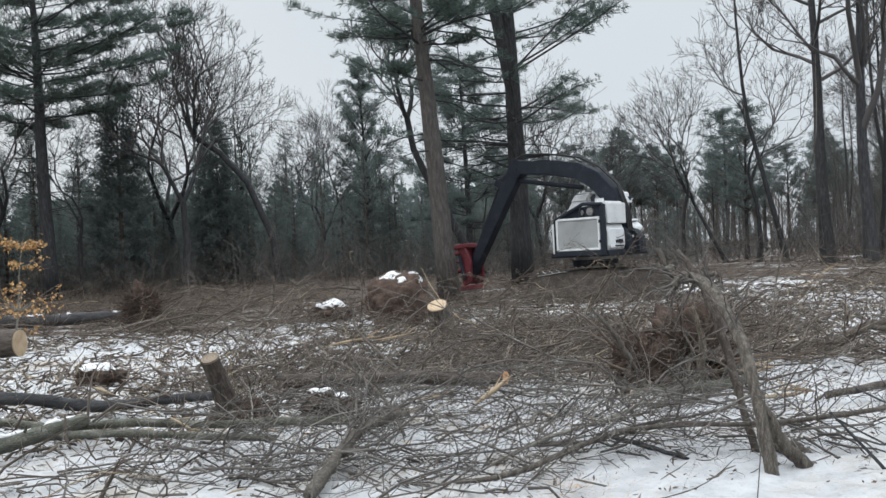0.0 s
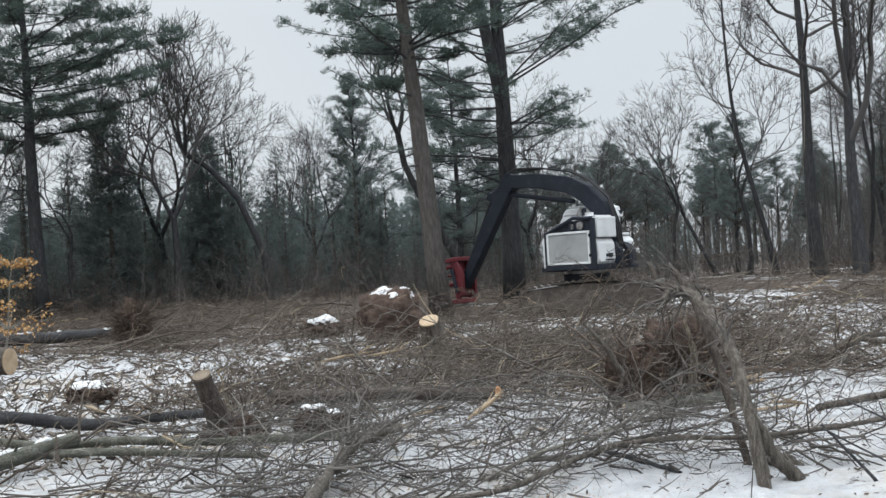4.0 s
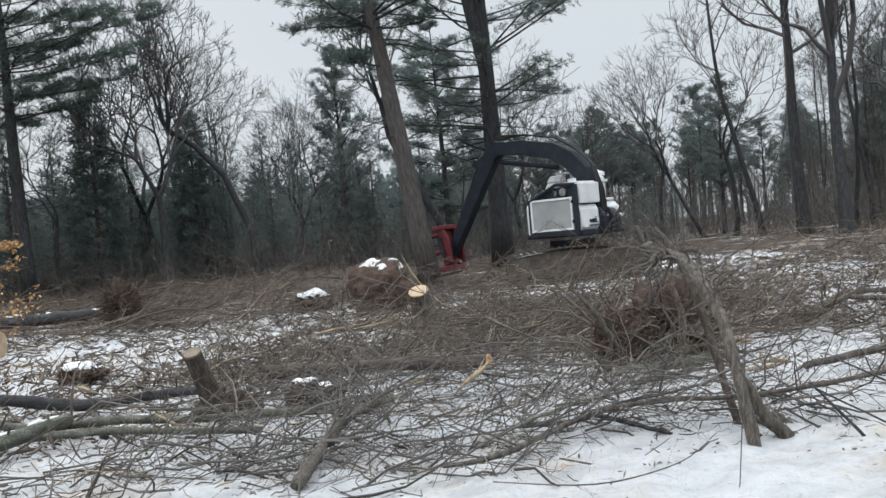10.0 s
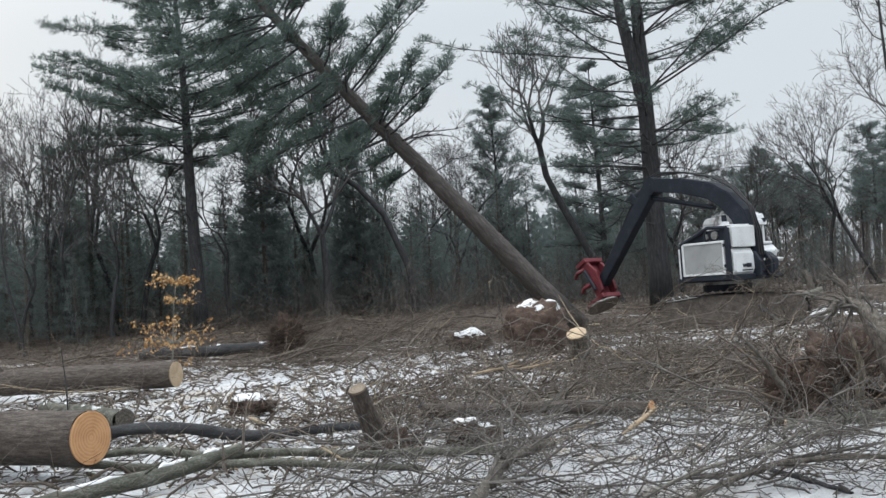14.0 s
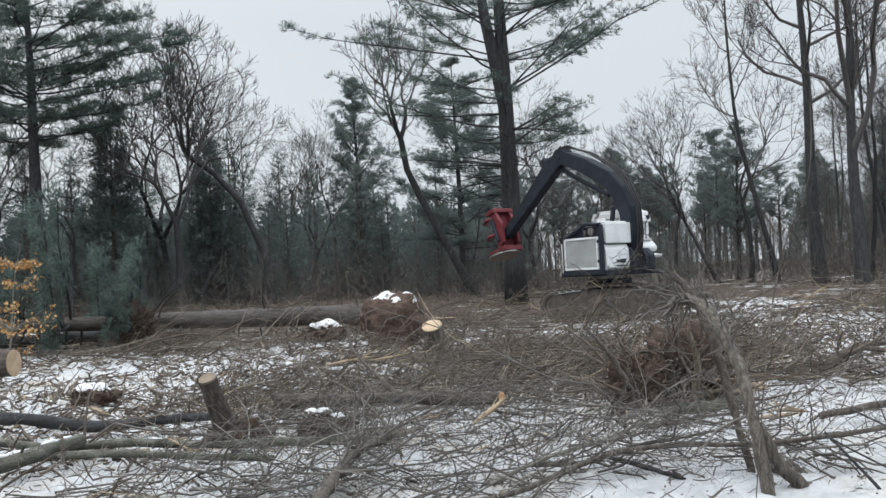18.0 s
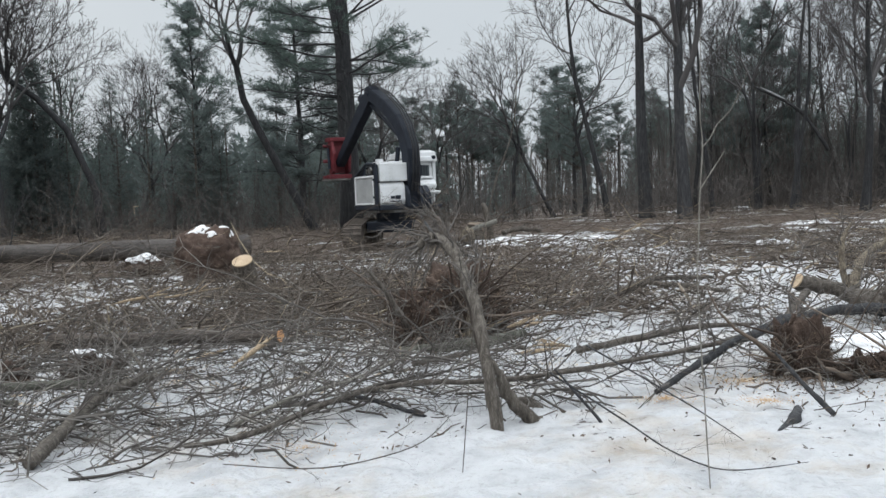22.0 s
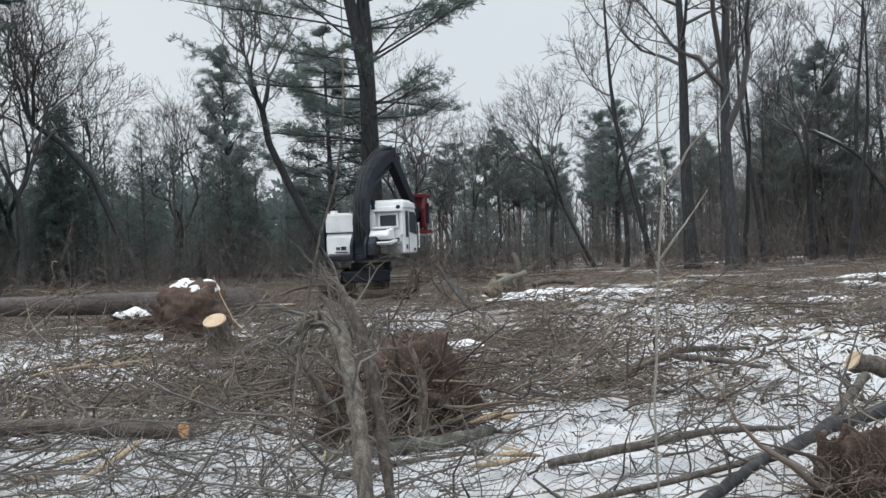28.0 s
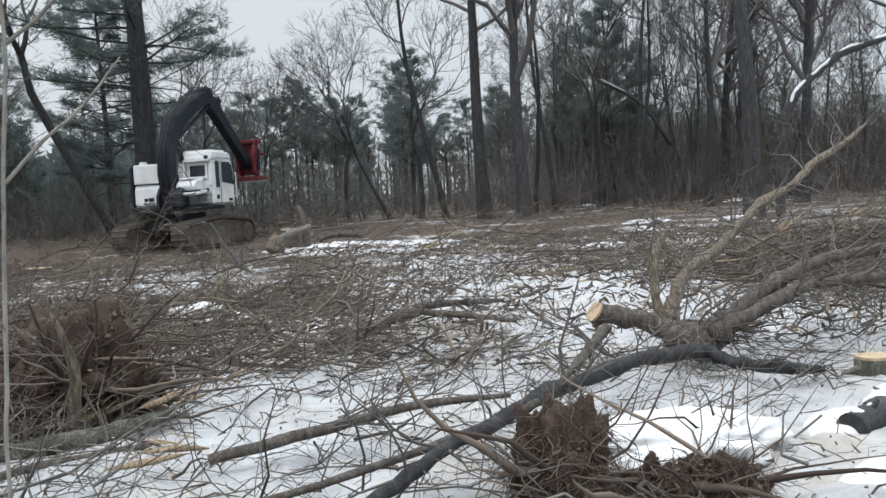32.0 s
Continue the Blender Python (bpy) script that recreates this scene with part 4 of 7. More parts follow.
    solid("guard_rail", lambda bm: (rod(bm, (0.42, 1.5, 2.62), (-0.75, 1.5, 3.1), 0.06), rod(bm, (-0.75, 1.5, 3.1), (-1.5, 1.5, 3.06), 0.06), rod(bm, (-0.62, 1.5, 2.6), (-0.62, 1.5, 3.04), 0.035)), BLACK, up, "black tube guard")
    solid("exhaust", lambda bm: (rod(bm, (-0.5, 0.7, 2.9), (-0.5, 0.7, 3.35), 0.07), rod(bm, (-0.5, 0.7, 3.3), (-0.62, 0.7, 3.5), 0.06)), STEEL, up)

    solid("cab", lambda bm: slab(bm, [(-0.45, 1.5), (0.85, 1.5), (0.98, 1.75), (0.92, 2.9), (0.7, 3.3), (-0.45, 3.3)], -1.62, -0.5, 0.05), WHITE, up, "white steel operator's cab")
    solid("cab_roof", lambda bm: (slab(bm, [(-0.55, 3.22), (0.75, 3.22), (0.6, 3.46), (-0.5, 3.5)], -1.66, -0.46, 0.04)), WHITE, up)
    solid("roof_snow", lambda bm: box(bm, -0.42, 0.5, -1.55, -0.6, 3.48, 3.55, 0.03), SNOW, up, "thin snow on the cab roof")
    solid("rear_window", lambda bm: box(bm, -0.475, -0.44, -1.4, -0.78, 2.55, 2.98, 0.01), GLASS, up, "dark barred rear window")
    solid("rear_window_frame", lambda bm: (box(bm, -0.5, -0.44, -1.46, -1.38, 2.48, 3.05, 0.01), box(bm, -0.5, -0.44, -0.8, -0.72, 2.48, 3.05, 0.01),
                                           box(bm, -0.5, -0.44, -1.38, -0.8, 2.97, 3.05, 0.01), box(bm, -0.5, -0.44, -1.38, -0.8, 2.48, 2.56, 0.01)), WHITE, up)
    for k in range(5):
        solid("window_bar", lambda bm: rod(bm, (-0.5, -1.28 + 0.1 * k, 2.55), (-0.5, -1.28 + 0.1 * k, 2.98), 0.012, 6), BLACK, up)
    for y in (-1.5, -0.62):
        solid("work_light", lambda bm: rod(bm, (-0.62, y, 3.26), (-0.48, y, 3.26), 0.075, 14), BLACK, up, "round work light")
    solid("rear_box", lambda bm: slab(bm, [(-1.05, 2.05), (-0.45, 2.05), (-0.45, 2.5), (-0.95, 2.42), (-1.12, 2.2)], -1.3, -0.62, 0.04), WHITE, up, "white rear deck box")
    solid("rear_box_snow", lambda bm: box(bm, -1.0, -0.5, -1.22, -0.7, 2.43, 2.52, 0.035), SNOW, up)
    solid("rear_step", lambda bm: slab(bm, [(-1.15, 1.85), (-0.45, 1.95), (-0.45, 2.06), (-1.2, 1.95)], -1.4, -0.48, 0.02), WHITE, up)
    solid("roof_lip", lambda bm: slab(bm, [(-0.62, 3.1), (-0.42, 3.1), (-0.42, 3.3), (-0.6, 3.3)], -1.64, -0.48, 0.03), WHITE, up)
    for y in (-1.46, -1.28):
        solid("slot", lambda bm: slab(bm, [(-0.475, 1.98), (-0.44, 1.98), (-0.44, 2.12), (-0.475, 2.08)], y, y + 0.13, 0.005), BLACK, up)
    solid("cab_corner", lambda bm: box(bm, -0.52, -0.44, -1.62, -1.5, 2.2, 3.12, 0.02), WHITE, up)
    solid("corner_post", lambda bm: box(bm, -0.62, -0.4, -0.66, -0.44, 2.25, 3.1, 0.03), WHITE, up)
    solid("lower_vent", lambda bm: (box(bm, -0.47, -0.43, -1.56, -1.0, 1.56, 1.85, 0.01), slab(bm, [(-0.49, 1.86), (-0.44, 1.86), (-0.44, 1.98), (-0.49, 1.98)], -1.56, -1.16, 0.005)), MESH_GREY, up)
    solid("door_window", lambda bm: slab(bm, [(0.1, 2.32), (0.82, 2.22), (0.8, 2.92), (0.62, 3.1), (0.1, 3.1)], -1.645, -1.6, 0.01), GLASS, up, "dark door window")
    solid("side_window", lambda bm: box(bm, -0.28, -0.06, -1.645, -1.6, 2.12, 3.12, 0.01), GLASS, up)
    solid("door_seam", lambda bm: (box(bm, 0.015, 0.035, -1.632, -1.61, 1.55, 3.15, 0), box(bm, 0.86, 0.88, -1.632, -1.61, 1.6, 3.0, 0), box(bm, -0.25, -0.1, -1.634, -1.61, 1.68, 1.84, 0), box(bm, 0.5, 0.72, -1.634, -1.61, 1.6, 1.7, 0)), BLACK, up, "dark door seam, step and marking bars")
    solid("grab_rail", lambda bm: (rod(bm, (0.92, -1.68, 1.7), (0.92, -1.68, 2.7), 0.02, 8), rod(bm, (0.92, -1.6, 1.75), (0.92, -1.68, 1.75), 0.02, 8), rod(bm, (0.92, -1.6, 2.65), (0.92, -1.68, 2.65), 0.02, 8)), WHITE, up)
    solid("windshield", lambda bm: slab(bm, [(0.93, 2.0), (0.97, 2.0), (0.93, 2.9), (0.72, 3.26), (0.69, 3.24), (0.9, 2.88)], -1.5, -0.62, 0.005), GLASS, up)

    for ob in up.children:
        if ob.name.split(".")[0] not in CAB_PARTS + ("rear_tank",):
            ob.data.transform(Matrix.Translation((0.24, 0, 0)))
        elif ob.name.split(".")[0] in CAB_PARTS:
            ob.data.transform(Matrix.Translation((-0.45, -1.62, 0.05)) @ Matrix.Diagonal((1.29, 1.2, 1, 1)) @ Matrix.Translation((0.45, 1.62, 0)))
    # the boom rises from the rear, bends over the machine; elbow at its tip
    boom = solid("boom", lambda bm: beam(bm, [(-0.3, -0.22), (0, 0), (0.6, 0.7), (1.3, 1.14), (2.05, 1.3), (2.8, 1.24), (4.0, 0.76), (BOOM_LEN, 0.06)], [0.46, 0.54, 0.6, 0.62, 0.62, 0.58, 0.54, 0.48], 0.52), BLACK, root, "black curved main boom")
    solid("boom_cylinder", lambda bm: (rod(bm, (0.75, 0.28, -0.4), (1.75, 0.28, 0.85), 0.09), rod(bm, (0.75, -0.28, -0.4), (1.75, -0.28, 0.85), 0.09)), BLACK, boom)
    solid("cylinder_rod", lambda bm: rod(bm, (2.4, 0, 0.78), (BOOM_LEN - 0.1, 0, -0.42), 0.085), BLACK, boom, "dark stick cylinder")
    solid("elbow_boss", lambda bm: rod(bm, (BOOM_LEN, -0.25, 0.04), (BOOM_LEN, 0.25, 0.04), 0.33, 20), BLACK, boom, "rounded black elbow")
    solid("elbow_pin", lambda bm: rod(bm, (BOOM_LEN, -0.29, 0.02), (BOOM_LEN, 0.29, 0.02), 0.09, 16), BLACK, boom)
    for k, y in enumerate((-0.12, 0.0, 0.12)):
        h = Heap()
        h.tube([(-0.1, y, 0.4), (0.4, y, 1.0), (1.15, y, 1.56 + 0.03 * k), (2.1, y, 1.78), (3.0, y, 1.68), (4.3, y, 1.16), (BOOM_LEN, y, 0.5 + 0.06 * k), (BOOM_LEN + 0.36, y, 0.1), (BOOM_LEN + 0.2, y, -0.4)], [0.032] * 9, 6)
        child("hose", h.mesh("hose", [RUBBER]), boom)
    # the stick runs from the elbow to the head
    stick = solid("stick", lambda bm: beam(bm, [(-0.35, 0.08), (0, 0.05), (1.6, 0.06), (STICK_LEN, 0)], [0.4, 0.6, 0.56, 0.36], 0.38), BLACK, root, "black stick")
    solid("cylinder_lug", lambda bm: (rod(bm, (0.15, 0, 0.2), (0.95, 0, 0.62), 0.13), box(bm, 0.75, 1.05, -0.14, 0.14, 0.3, 0.72, 0.03)), BLACK, stick)
    solid("stick_cylinder", lambda bm: rod(bm, (0.9, 0, 0.42), (2.8, 0, 0.36), 0.085), BLACK, stick)
    solid("cylinder_rod", lambda bm: rod(bm, (2.7, 0, 0.36), (STICK_LEN - 0.15, 0, 0.28), 0.05), STEEL, stick, "bright cylinder rod")
    for y in (-0.1, 0.1):
        h = Heap()
        h.tube([(-0.3, y, 0.34), (1.2, y, 0.44), (3.0, y, 0.3), (STICK_LEN + 0.15, y, 0.22)], [0.03] * 4, 6)
        child("hose", h.mesh("hose", [RUBBER]), stick)
    # the head: x ahead of the tilt pin, z along the held trunk
    head = solid("felling_head", lambda bm: (slab(bm, [(-0.2, -0.35), (0.22, -0.5), (0.3, 1.1), (-0.02, 1.15), (-0.32, 0.45)], -0.44, -0.3, 0.02),
                                             slab(bm, [(-0.2, -0.35), (0.22, -0.5), (0.3, 1.1), (-0.02, 1.15), (-0.32, 0.45)], 0.3, 0.44, 0.02),
                                             box(bm, 0.12, 0.26, -0.32, 0.32, -0.4, 1.08, 0.02), box(bm, -0.1, 0.5, -0.5, 0.5, 1.02, 1.2, 0.03)), RED, root, "red steel felling head")
    solid("saw_housing", lambda bm: (rod(bm, (0.5, 0, -0.62), (0.5, 0, -0.5), 0.62, 28), box(bm, -0.15, 0.4, -0.5, 0.5, -0.66, -0.46, 0.03)), RED, head, "round red saw housing")
    solid("saw_disc", lambda bm: rod(bm, (0.52, 0, -0.72), (0.52, 0, -0.66), 0.66, 36), STEEL, head, "bright worn saw disc")
    for z, s in ((0.15, 1), (0.55, -1), (0.85, 1)):
        h = Heap()
        h.tube([(0.2, s * 0.4, z), (0.5, s * 0.55, z), (0.85, s * 0.4, z), (1.0, s * 0.05, z + 0.02)], [0.09, 0.085, 0.07, 0.035], 6, cap=True)
        child("grab_arm", h.mesh("grab_arm", [RED]), head)
    for y in (-0.5, 0.5):
        solid("head_cylinder", lambda bm: rod(bm, (0.05, y, -0.2), (0.15, y, 0.75), 0.07), BLACK, head)
    for ob in (up, *up.children):
        ob.data.transform(Matrix.Translation((0, 0, 0.07)) @ Matrix.Diagonal((0.9, 0.86, 0.92, 1)))
    for ob in (head, *head.children):
        ob.data.transform(Matrix.Scale(0.88, 4))
    for ob in (boom, stick, *boom.children, *stick.children):
        ob.data.transform(Matrix.Scale(ARM, 4))
    return root, up, boom, stick, head


MACHINE = feller_buncher()

# ---- logs, stumps, roots ----
EARTH_RED = noisy("red_brown_earth", [(0.3, (0.034, 0.023, 0.018)), (0.5, (0.07, 0.047, 0.037)), (0.7, (0.12, 0.085, 0.067))], 5, bump=1.0, fine=50)

def log(name, p, q, r0, r1, bark, cut, label, seed, bend=0.02, snow=False, sides=14, far=None):
    """A felled stem from the sawn end p to q: bark, two sawn faces, knots."""
    p, q = Vector(p), Vector(q)
    rnd = random.Random(seed)
    m = Matrix.Translation(p) @ (q - p).to_track_quat("Z", "Y").to_matrix().to_4x4()
    root = thing(name, m, label, "log")
    ln = (q - p).length
    n = max(4, int(ln * 2))
    h = Heap()
    n *= 2
    pts = [Vector((bend * 3 * noise.noise((i * 2.2 / n * ln * 0.35, seed * 1.7, 0)) * min(1, i / 3), bend * 3 * noise.noise((0, seed * 2.9, i * 2.2 / n * ln * 0.35)) * min(1, i / 3), ln * i / n)) for i in range(n + 1)]
    rad = [(r0 + (r1 - r0) * i / n) * rnd.uniform(0.88, 1.12) for i in range(n + 1)]
    big = r0 > 0.2
    if big:
        n = int(ln * 6)
        pts = [Vector((0, 0, ln * i / n)) for i in range(n + 1)]
        rad = [(r0 + (r1 - r0) * i / n) for i in range(n + 1)]
    h.tube(pts, rad, 40 if big else sides)
    for v in h.v:
        k = 1 + 0.05 * noise.noise(v * 3.1) + (0.055 * noise.noise((v.x * 16, v.y * 16, v.z * 3.2)) if big else 0)
        v.x, v.y = v.x * k, v.y * k
    child("bark", h.mesh("log_bark", [bark]), root)
    for z, r, d in ((-0.004, rad[0], -1), (ln + 0.004, rad[-1], 1)):
        bm = bmesh.new()
        bmesh.ops.create_cone(bm, cap_ends=True, segments=22, radius1=r * 0.97, radius2=r * 0.97, depth=0.02, matrix=Matrix.Translation((0, 0, z)))
        part("sawn_end", bm, cut if d < 0 else (far or cut), root, "fresh sawn face with growth rings" if d < 0 or not far else "dark broken end")
    for k in range(max(2, int(ln * 0.8))):
        z = rnd.uniform(0.2, 0.95) * ln
        a = rnd.uniform(0, 6.283)
        d = Vector((math.cos(a), math.sin(a), rnd.uniform(0, 0.7)))
        g = Heap()
        rr = r0 * rnd.uniform(0.1, 0.22)
        g.tube(wander((0, 0, z), d, r0 + rnd.uniform(0.06, 0.35), 3, 0.05, rnd), [rr * 1.3, rr * 1.1, rr, rr * 0.8], 6, cap=True)
        child("branch_stub", g.mesh("branch_stub", [bark]), root)
    if snow:
        g = Heap()
        inv = m.to_3x3().inverted() @ Vector((0, 0, 1))
        inv = Vector((inv.x, inv.y, 0)).normalized()
        z = 0.04 * ln
        while z < ln * 0.9:
            long = rnd.uniform(0.15, 0.7)
            line = [Vector((0, 0, min(z + long * i / 5, ln * 0.98))) + inv * (r0 * 0.7) + Vector((rnd.gauss(0, 0.15), rnd.gauss(0, 0.15), 0)) * r0 for i in range(6)]
            g.tube(line, [0.005] + [r0 * rnd.uniform(0.28, 0.5) for i in range(4)] + [0.005], 9)
            z += long + rnd.uniform(0.05, 0.5)
        for v in g.v:
            v += Vector((1, 1, 1)) * 0.2 * r0 * noise.noise(v * 9)
        child("snow_cover", g.mesh("log_snow", [SNOW]), root, "snow along the top")
    return root


def stump(p, top, r, bark, cut, label, seed, flare=1.5):
    p, top = Vector(p), Vector(top)
    rnd = random.Random(seed)
    m = Matrix.Translation(p) @ (top - p).to_track_quat("Z", "Y").to_matrix().to_4x4()
    root = thing("stump", m, label, "stump", "stumps left in the clearing")
    ln = (top - p).length
    h = Heap()
    h.tube([(0, 0, ln * i / 6 - 0.05) for i in range(7)], [r * (1 + (flare - 1) * (1 - i / 6) ** 2.2) for i in range(7)], 16)
    for v in h.v:
        k = 1 + 0.12 * noise.noise((v.x * 4, v.y * 4, v.z * 1.5 + seed))
        v.x, v.y = v.x * k, v.y * k
    child("bark", h.mesh("stump_bark", [bark]), root)
    bm = bmesh.new()
    bmesh.ops.create_cone(bm, cap_ends=True, segments=22, radius1=r * 0.97, radius2=r * 0.95, depth=0.03, matrix=Matrix.Translation((0, 0, ln - 0.045)))
    part("sawn_top", bm, cut, root, "pale sawn top")
    for k in range(5):
        a = k * 1.26 + rnd.uniform(-0.3, 0.3)
        g = Heap()
        g.tube(wander((0, 0, 0.1), (math.cos(a), math.sin(a), -0.12), r * rnd.uniform(1.6, 2.6), 3, 0.1, rnd), [r * 0.35, r * 0.28, r * 0.18, r * 0.06], 6)
        child("root", g.mesh("stump_root", [bark]), root)
    return root


def root_mass(name, x, y, size, height, label, seed, mat=EARTH, roots=40, snow=None, leaves=0, squash=0.6, hang=False, reach=1.0, fan=0.0, back=0.0, ragged=1.0, sticks=0, lump=1.0):
    """An upturned root plate: ragged earth, matted roots growing out of it, dead leaves; snow lies on what faces up."""
    rnd = random.Random(seed)
    z0 = rise(x, y) - (0.09 if hang else 0.0)
    root = thing(name, Matrix.Translation((x, y, z0)), label, "root mass", "upturned roots in the clearing")

    def skin(n, lift=0.0, fine=1.0):
        k = 1 + 0.5 * lump * noise.noise(n * 1.5 + Vector((seed * 3.7, 0, 0))) + 0.3 * lump * noise.noise(n * 3.8 + Vector((0, seed * 2.3, 0))) * max(fine, 0.6) + 0.2 * fine * noise.noise(n * 10 + Vector((0, 0, seed)))
        k += lift
        wide = 1 + fan * n.z
        return Vector((n.x * size * k * wide, n.y * size * squash * k, height * (0.4 + 0.5 * n.z * k)))

    bm = bmesh.new()
    bmesh.ops.create_icosphere(bm, subdivisions=5, radius=1)
    for v in bm.verts:
        v.co = skin(v.co.copy(), 0.0, ragged)
    part("earth", bm, mat, root, smooth=True)
    h = Heap()
    for k in range(roots):
        n = Vector((rnd.gauss(0, 1), rnd.gauss(-0.3, 1), rnd.gauss(0.1, 0.8))).normalized()
        p = skin(n, -0.1)
        side = n.cross(Vector((rnd.gauss(0, 1), rnd.gauss(0, 1), rnd.gauss(0, 1)))).normalized()
        d = n * rnd.uniform(0.1, 0.9) + side * rnd.uniform(0.3, 1.0) + Vector((0, 0, -0.5 if hang else 0.1))
        ln = reach * size * rnd.uniform(0.3, 1.0)
        rr = rnd.choice((0.002, 0.003, 0.0045, 0.011) if not hang else (0.002, 0.002, 0.003, 0.006)) * (0.6 + size * 0.5)
        h.tube(wander(p, d, ln, 5, 0.34, rnd, 0.2 if hang else 0.06), [rr, rr * 0.9, rr * 0.75, rr * 0.6, rr * 0.4, rr * 0.2], 4)
    for k in range(sticks):
        n = Vector((rnd.gauss(0, 1), rnd.gauss(-0.4, 1), rnd.gauss(0.3, 0.5))).normalized()
        rr = rnd.uniform(0.004, 0.012) if rnd.random() < 0.7 else rnd.uniform(0.014, 0.03)
        h.tube(wander(skin(n, -0.4), (n.x + rnd.gauss(0, 0.8), n.y + rnd.gauss(0, 0.5), rnd.gauss(0.15, 0.4)), rnd.uniform(0.5, 1.3), 5, 0.2, rnd), [rr, rr * 0.9, rr * 0.75, rr * 0.55, rr * 0.4, rr * 0.2], 5)
    tagged(child("root_tangle", h.mesh("roots", [FIBRE]), root), kind="stuff")
    if leaves:
        g = Heap()
        for k in range(leaves):
            n = Vector((rnd.gauss(0, 1), rnd.gauss(-0.3, 1), rnd.gauss(0.1, 0.8))).normalized()
            p = skin(n, rnd.uniform(-0.05, 0.3)) + Vector((0, 0, rnd.uniform(-0.1, 0.03)))
            p.z = max(p.z, 0.02)
            tuft(g, p, Vector((rnd.gauss(0, 1), rnd.gauss(0, 1), rnd.gauss(0, 1))), rnd.uniform(0.02, 0.05), rnd, 2, 0.3)
        tagged(child("leaf_litter", g.mesh("dead_leaves", [LEAF_BROWN], False), root), kind="stuff")
    if snow is not None:
        bm = bmesh.new()
        bmesh.ops.create_icosphere(bm, subdivisions=5, radius=1)
        edge = {v: v.co.z + back * v.co.y + 0.34 * noise.noise(v.co * 2.2 + Vector((seed, 3, 0))) + 0.1 * noise.noise(v.co * 6) - snow for v in bm.verts}
        bmesh.ops.delete(bm, geom=[v for v in bm.verts if edge[v] < 0], context="VERTS")
        for v in bm.verts:
            n, e = v.co.copy(), edge[v]
            v.co = skin(n, -0.1 + 0.17 * min(1, e * 3) ** 0.6, 0.1) + Vector((0, 0, 0.015))
        part("snow_cap", bm, SNOW, root, "patchy cap of snow", True)
    return root


def limb(name, pts, radii, mat, label, seed, twigs=0, twig_len=0.6, category="branch", sides=9, tip=None):
    """A crooked fallen limb through given places, with side branches and twigs."""
    rnd = random.Random(seed)
    pts = [Vector(p) for p in pts]
    base = pts[0].copy()
    root = thing(name, Matrix.Translation(base), label, category)
    fine, fr = [], []
    for i in range(len(pts) - 1):
        a = pts[max(i - 1, 0)]
        b, c = pts[i], pts[i + 1]
        d = pts[min(i + 2, len(pts) - 1)]
        for k in range(5):
            t = k / 5
            p = 0.5 * ((2 * b) + (c - a) * t + (2 * a - 5 * b + 4 * c - d) * t * t + (3 * b - a - 3 * c + d) * t ** 3)
            fine.append(p - base + Vector((rnd.gauss(0, 1), rnd.gauss(0, 1), rnd.gauss(0, 1))) * radii[i] * 0.12)
            fr.append((radii[i] + (radii[i + 1] - radii[i]) * t) * rnd.uniform(0.92, 1.1))
    fine.append(pts[-1] - base)
    fr.append(radii[-1])
    h = Heap()
    if max(radii) > 0.03:
        sides = max(sides, 13)
    h.tube(fine, fr, sides, cap=True)
    # ridges, knots and torn bark
    for i, v in enumerate(h.v):
        c = fine[i // sides]
        if fr[i // sides] > 0.012:
            h.v[i] = c + (v - c) * (1 + 0.22 * noise.noise(v * 11 + Vector((seed, 0, 0))) + 0.14 * noise.noise(Vector((v.x * 40, v.y * 40, v.z * 14))))
    child("stem", h.mesh("limb_stem", [mat]), root)
    if tip:
        bm = bmesh.new()
        d = (fine[0] - fine[1]).normalized()
        bmesh.ops.create_cone(bm, cap_ends=True, segments=20, radius1=fr[0] * 0.98, radius2=fr[0] * 0.98, depth=0.02, matrix=Matrix.Translation(fine[0] + d * 0.006) @ d.to_track_quat("Z", "Y").to_matrix().to_4x4())
        part("sawn_end", bm, tip, root, "pale sawn face")
    if twigs:
        for k in range(twigs):
            g = Heap()
            i = rnd.randint(len(fine) // 4, len(fine) - 2)
            d = (fine[i + 1] - fine[i]).normalized()
            o = Vector((rnd.gauss(0, 1), rnd.gauss(0, 1), rnd.gauss(0.1, 0.6))).normalized()
            ln = twig_len * rnd.uniform(0.4, 1.5)
            tw = wander(fine[i], d * 0.9 + o, ln, 4, 0.26, rnd)
            rr = min(fr[i] * 0.3, 0.006 + 0.009 * rnd.random())
            g.tube(tw, [rr, rr * 0.8, rr * 0.6, rr * 0.4, rr * 0.15], 4)
            for j in range(4):
                q = tw[rnd.randint(1, 3)]
                g.tube(wander(q, d + o * 0.6 + Vector((rnd.gauss(0, 0.6), rnd.gauss(0, 0.6), rnd.gauss(0, 0.5))), ln * rnd.uniform(0.25, 0.6), 3, 0.28, rnd), [rr * 0.5, rr * 0.4, rr * 0.3, rr * 0.1], 3)
            child("twig", g.mesh("limb_twig", [TWIG_GREY]), root)
    return root


